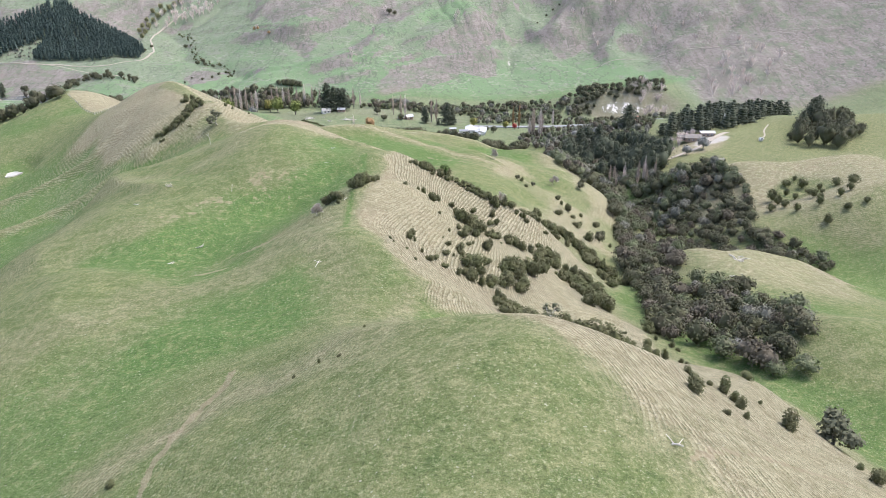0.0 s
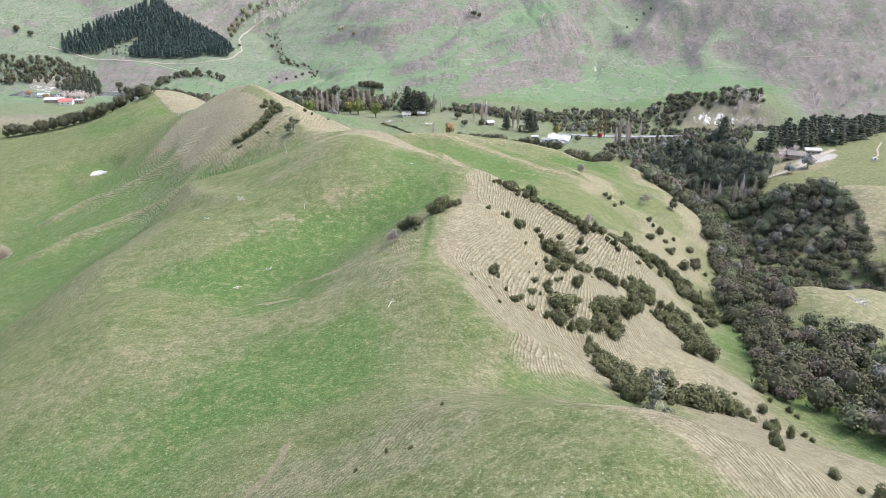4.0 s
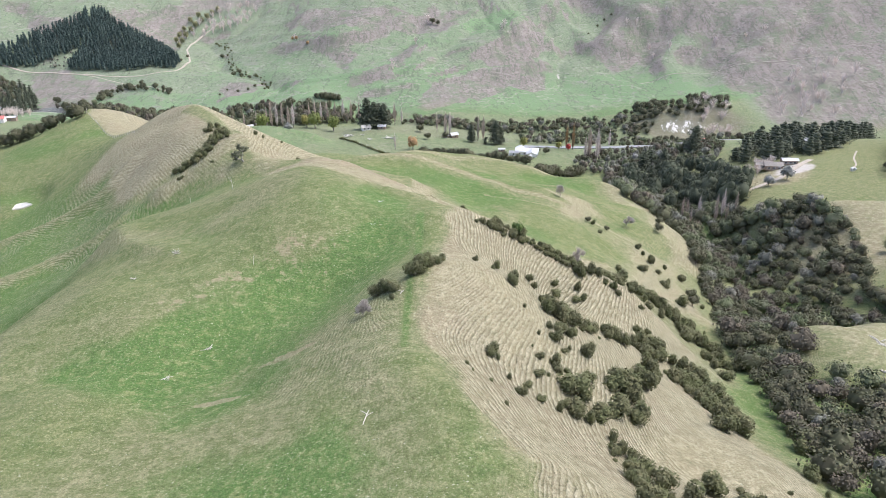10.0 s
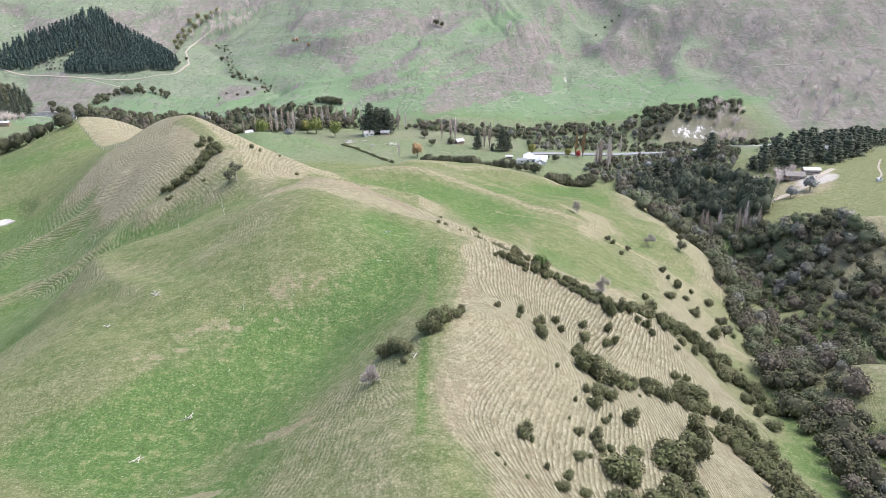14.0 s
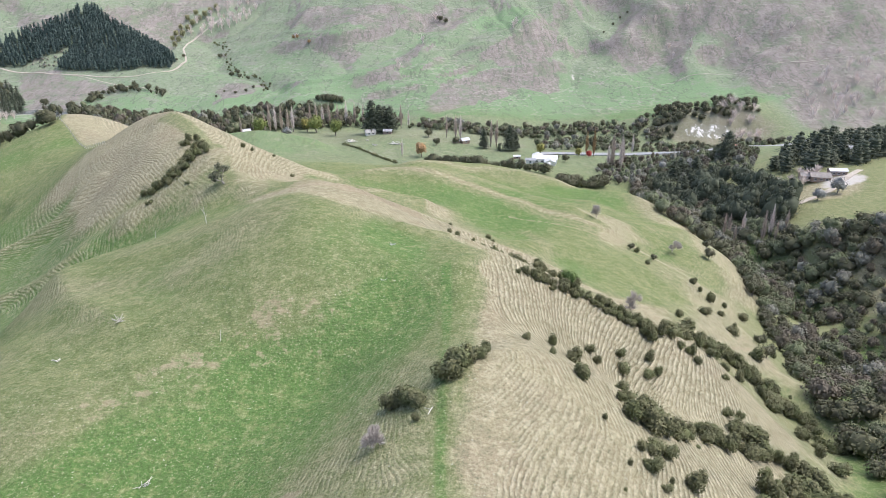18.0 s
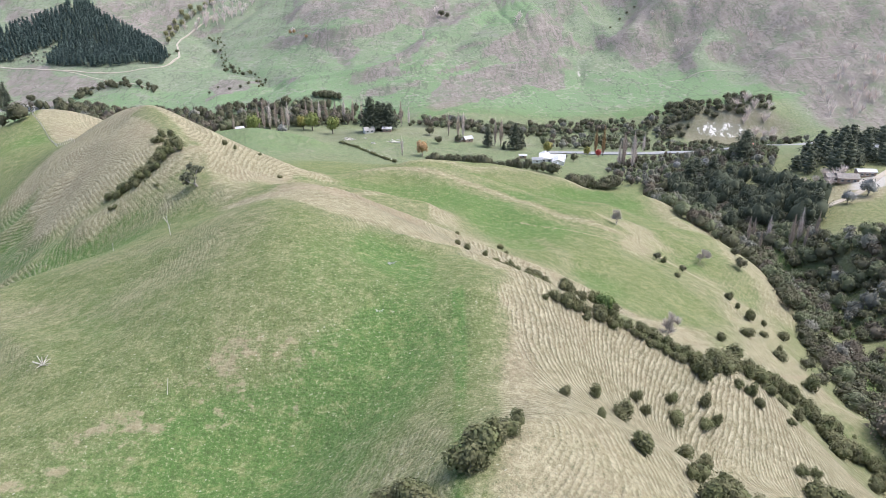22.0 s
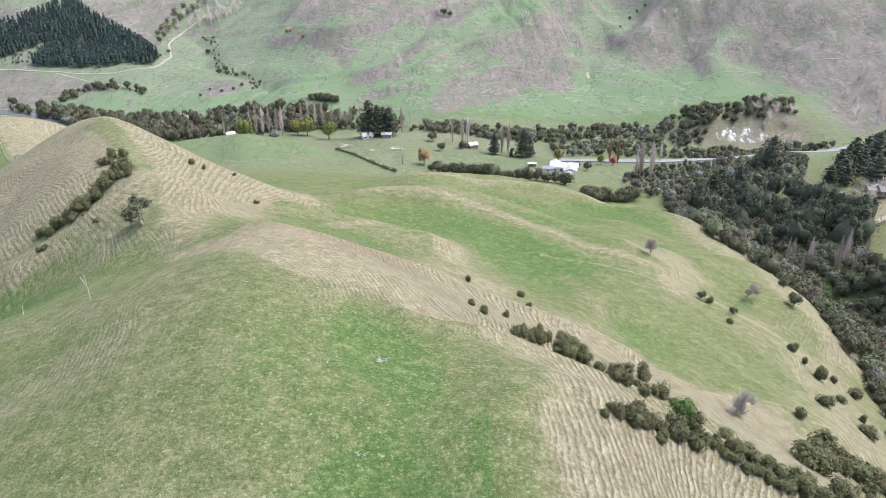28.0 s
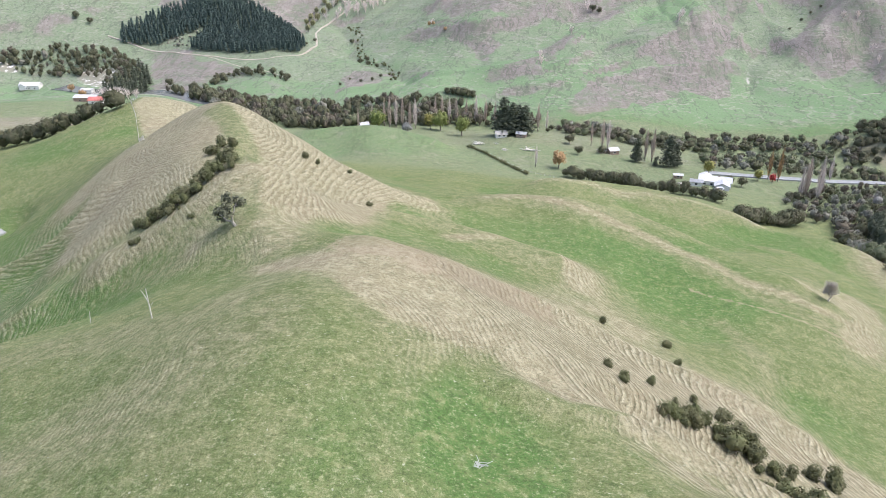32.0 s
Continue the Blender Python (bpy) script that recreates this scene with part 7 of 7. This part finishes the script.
ASPHALT = plain("pale_worn_asphalt", (0.22, 0.23, 0.24), (0.29, 0.30, 0.31), 0.85, 0.5)
tagged(ribbon("road", [(112, 556), (126, 557), (160, 557), (177, 555), (193, 556), (219, 557), (240, 557), (260, 559), (300, 572), (340, 596)], 3.4, 0.6, ASPHALT), "pale grey sealed road across the valley floor", "road", kind="structure")
tagged(ribbon("road", [(198, 533), (203, 524), (214, 519), (224, 522), (230, 530)], 1.6, 0.2, plain("pale_kerb", (0.55, 0.54, 0.52), (0.65, 0.64, 0.62))), "pale curved driveway off the road", "driveway", kind="structure")


GRAVEL = plain("pale_track_gravel", (0.30, 0.27, 0.225), (0.44, 0.40, 0.345), 0.9, 0.8)
tagged(ribbon("forest_track", FOREST_TRACK, 1.0, 0.22, GRAVEL), "pale gravel track below the plantation", "track", kind="structure")
tagged(ribbon("paddock_track", PADDOCK_TRACK, 0.5, 0.16, GRAVEL), "thin worn track down to the river paddock", "track", kind="structure")
tagged(ribbon("range_track", RANGE_TRACK[2:], 0.45, 0.12, plain("dull_track_gravel", (0.27, 0.25, 0.215), (0.34, 0.32, 0.28), 0.9, 0.8)), "thin pale track along the far hillside", "track", kind="structure")
tagged(ribbon("farm_track", FARM_TRACK, 1.5, 0.20, GRAVEL), "pale gravel track to the sheds", "track", kind="structure")
tagged(ribbon("slope_track", SLOPE_TRACK, 0.5, 0.14, GRAVEL), "pale vehicle track up the farm slope", "track", kind="structure")


def water_material(name, tint):
    g = Mat(name, 0.16, 0.5)
    h = g.noise(1.6, 3)
    g.bump(h, 0.03, 0.5)
    return g.done(g.mix(g.noise(0.2, 2), tint, tuple(c * 0.75 for c in tint)))


tagged(ribbon("river", [(-420, 778), (-372, 764), (-330, 752), (-300, 742), (-262, 728), (-200, 706)], 9.0, 0.15, water_material("river_water", (0.20, 0.21, 0.21))), "shallow grey river between gravel banks", "river", kind="structure")


def pond(x, y, rx, ry):
    rng = np.random.RandomState(8)
    n = 40
    a = np.arange(n) * 2 * math.pi / n
    wob = 1 + 0.10 * np.sin(3 * a + 1) + 0.06 * np.sin(5 * a)
    z = ground(x, y) + 0.12
    rim = np.stack([x + np.cos(a) * rx * wob, y + np.sin(a) * ry * wob, np.full(n, z)], 1)
    inner = np.stack([x + np.cos(a) * rx * wob * 0.5, y + np.sin(a) * ry * wob * 0.5, np.full(n, z)], 1)
    pile = Pile()
    i = np.arange(n)
    j = (i + 1) % n
    low = rim - np.array((0, 0, 0.5))
    pile.add(np.vstack([rim, inner, low]), np.concatenate([np.stack([i, j, j + n, i + n], 1), np.stack([i, j, j + 2 * n, i + 2 * n], 1)]))
    k = np.arange(0, n - 2, 2)
    pile.add(np.vstack([inner]), np.stack([0 * k, k + 1, k + 2, np.minimum(k + 3, n - 1)], 1)[:-1])
    # pale tint: the sky's reflection put into the muddy water's colour
    return new("pond", pile.mesh("pond", water_material("pale_pond_water", (0.55, 0.53, 0.47))))


tagged(pond(-144.5, 328.5, 3.2, 4.2), "small pale stock pond in the west basin", "pond", kind="structure")


# ---- small things on the grass ----
def lay(name, x, y, pieces, material, label, category, turn=0.0, part_name="branch"):
    """A heap of sticks: (x, y, z, x, y, z, radius) in the heap's own metres."""
    ob = root(name, x, y, label, category, "", turn, 1.0, 0.0)
    for a, b, c, d, e, f, r in pieces:
        pile = Pile()
        pile.tube((a, b, c), ((a + d) / 2, (b + e) / 2, (c + f) / 2 + r), r, r * 0.85, 6)
        pile.tube(((a + d) / 2, (b + e) / 2, (c + f) / 2 + r), (d, e, f), r * 0.85, r * 0.5, 6)
        part(part_name, pile.mesh(part_name, material), ob)
    return ob


def heap(seed, n, size, rise=0.3, thick=0.06):
    rng = np.random.RandomState(seed)
    out = []
    for _ in range(n):
        a = rng.uniform(0, 6.283)
        l = size * rng.uniform(0.5, 1.1)
        x, y = rng.normal(0, size * 0.25, 2)
        out.append((x, y, 0.05, x + math.cos(a) * l, y + math.sin(a) * l, rng.uniform(0.1, rise), thick * rng.uniform(0.6, 1.4)))
    return out


lay("fallen_branch", -4.8, 114.2, [(0, 0, 0.1, 0.5, 1.6, 0.25, 0.07), (0.3, 0.9, 0.2, -0.5, 1.6, 0.3, 0.05), (0.2, 0.6, 0.15, 1.0, 1.1, 0.3, 0.045), (0, 0, 0.1, -0.2, -0.9, 0.1, 0.06)], PALE, "bleached fallen branch on the green slope", "branch")
lay("dead_stump", -44, 183.4, [(0, 0, 0, math.cos(a) * 0.95, math.sin(a) * 0.95, 0.2 + 0.4 * (i % 3), 0.05) for i, a in enumerate(np.linspace(0, 5.8, 13))], PALE, "bleached splayed stump on the green slope", "stump", 0, "root")
lay("dead_stump", -50.5, 176, heap(3, 5, 0.7, 0.6), PALE, "small bleached stump on the slope", "stump", 0, "root")
lay("fence_post", -27, 174.6, [(0, 0, -0.1, 0.35, 0.2, 2.0, 0.05)], PALE, "leaning pale fence post", "post", 0, "post")
lay("dead_pole", -39.4, 225.5, [(0, 0, -0.2, -0.3, 0.3, 3.6, 0.07), (-0.15, 0.15, 2.0, -0.9, 0.3, 3.4, 0.04), (-0.1, 0.1, 1.2, 0.3, 0.3, 2.0, 0.03)], PALE, "thin bleached dead pole with side limbs", "pole", 0, "limb")
lay("dead_pole", -53, 234, [(0, 0, -0.2, 0.1, 0.1, 1.6, 0.05)], PALE, "short pale post on the slope", "post", 0, "limb")
lay("brush_heap", -31.8, 150.2, heap(5, 9, 1.1, 0.5, 0.05), PALE, "small heap of grey sticks", "sticks")
lay("brush_heap", -36, 141, heap(6, 6, 0.9, 0.3, 0.05), PALE, "small heap of grey sticks", "sticks")
lay("brush_heap", -1.3, 200.8, heap(7, 14, 0.8, 0.25, 0.04), plain("lichen_wood", (0.26, 0.29, 0.26), (0.36, 0.38, 0.35), 0.9), "heap of lichen-grey branches on the lawn-like grass", "sticks")
lay("brush_heap", -3.2, 186.2, heap(8, 9, 0.7, 0.15, 0.035), plain("lichen_wood_pale", (0.30, 0.34, 0.26), (0.40, 0.42, 0.35), 0.9), "flat scrap of pale branches in the grass", "sticks")
lay("fallen_log", 26.6, 44.2, [(0, 0, 0.1, 0.8, -0.6, 0.25, 0.10), (0.2, 0.1, 0.1, -0.2, 0.9, 0.5, 0.05), (0.4, -0.3, 0.15, 1.1, 0.2, 0.4, 0.04)], PALE, "short bleached log on the knoll", "log")
lay("fallen_branch", 1.5, 146.5, [(0, 0, 0.1, -0.6, -1.4, 0.2, 0.06), (-0.2, -0.5, 0.15, -0.9, -0.3, 0.3, 0.04)], PALE, "white fallen branch beside the lane", "branch")
lay("log_pile", 124.2, 186.0, heap(9, 16, 3.2, 0.8, 0.16), PALE, "pile of grey logs on the pale paddock", "logs", 0, "log")
lay("log_pile", 113.5, 172, heap(10, 8, 1.2, 0.5, 0.09), PALE, "small pile of grey logs on the paddock", "logs", 0, "log")
lay("log_pile", -21, 588, heap(11, 18, 4.5, 1.2, 0.24), PALE, "scattered white felled logs on the flats", "logs", 0, "log")
lay("log_pile", 11, 574, heap(12, 18, 4.8, 1.2, 0.24), PALE, "scattered white felled logs on the flats", "logs", 0, "log")
lay("log_pile", -4, 572, heap(13, 9, 3.0, 1.0, 0.2), PALE, "small scatter of white logs on the flats", "logs", 0, "log")
lay("log_pile", -9, 586, heap(14, 7, 2.6, 0.9, 0.2), PALE, "small scatter of white logs on the flats", "logs", 0, "log")


# ---- a post-and-wire fence over the far knoll ----
def fence(line, gap, label):
    pts = [(ax + (bx - ax) * k, ay + (by - ay) * k) for (ax, ay), (bx, by) in zip(line, line[1:]) for k in np.arange(0, 1, gap / math.hypot(bx - ax, by - ay))]
    ob = root("fence", pts[0][0], pts[0][1], label, "fence", "", 0, 1.0, 0.0)
    x0, y0, z0 = ob.matrix_basis.translation
    stake = Pile()
    stake.tube((0, 0, -0.3), (0.02, 0, 1.15), 0.09, 0.075, 6)
    stake = stake.mesh("fence_post", PALE)
    tops = [(x - x0, y - y0, ground(x, y) - z0) for x, y in pts]
    for i, (x, y, z) in enumerate(tops):
        part("post", stake, ob, "", pose(x, y, z, 0, (i * 37 % 7) - 3, i * 50))
    for k in (0.45, 0.75, 1.05):
        wire = Pile()
        for a, b in zip(tops, tops[1:]):
            wire.tube((a[0], a[1], a[2] + k), (b[0], b[1], b[2] + k), 0.02, 0.02, 3)
        part("wire", wire.mesh("fence_wire", GREY_IRON), ob)


fence([(-150, 428), (-145, 414), (-136, 400), (-116, 364), (-95, 330)], 4.0, "post-and-wire fence running over the green knoll")
fence([(-12, 560), (9, 527), (30, 520)], 5.0, "post-and-wire fence beside the low hedge")
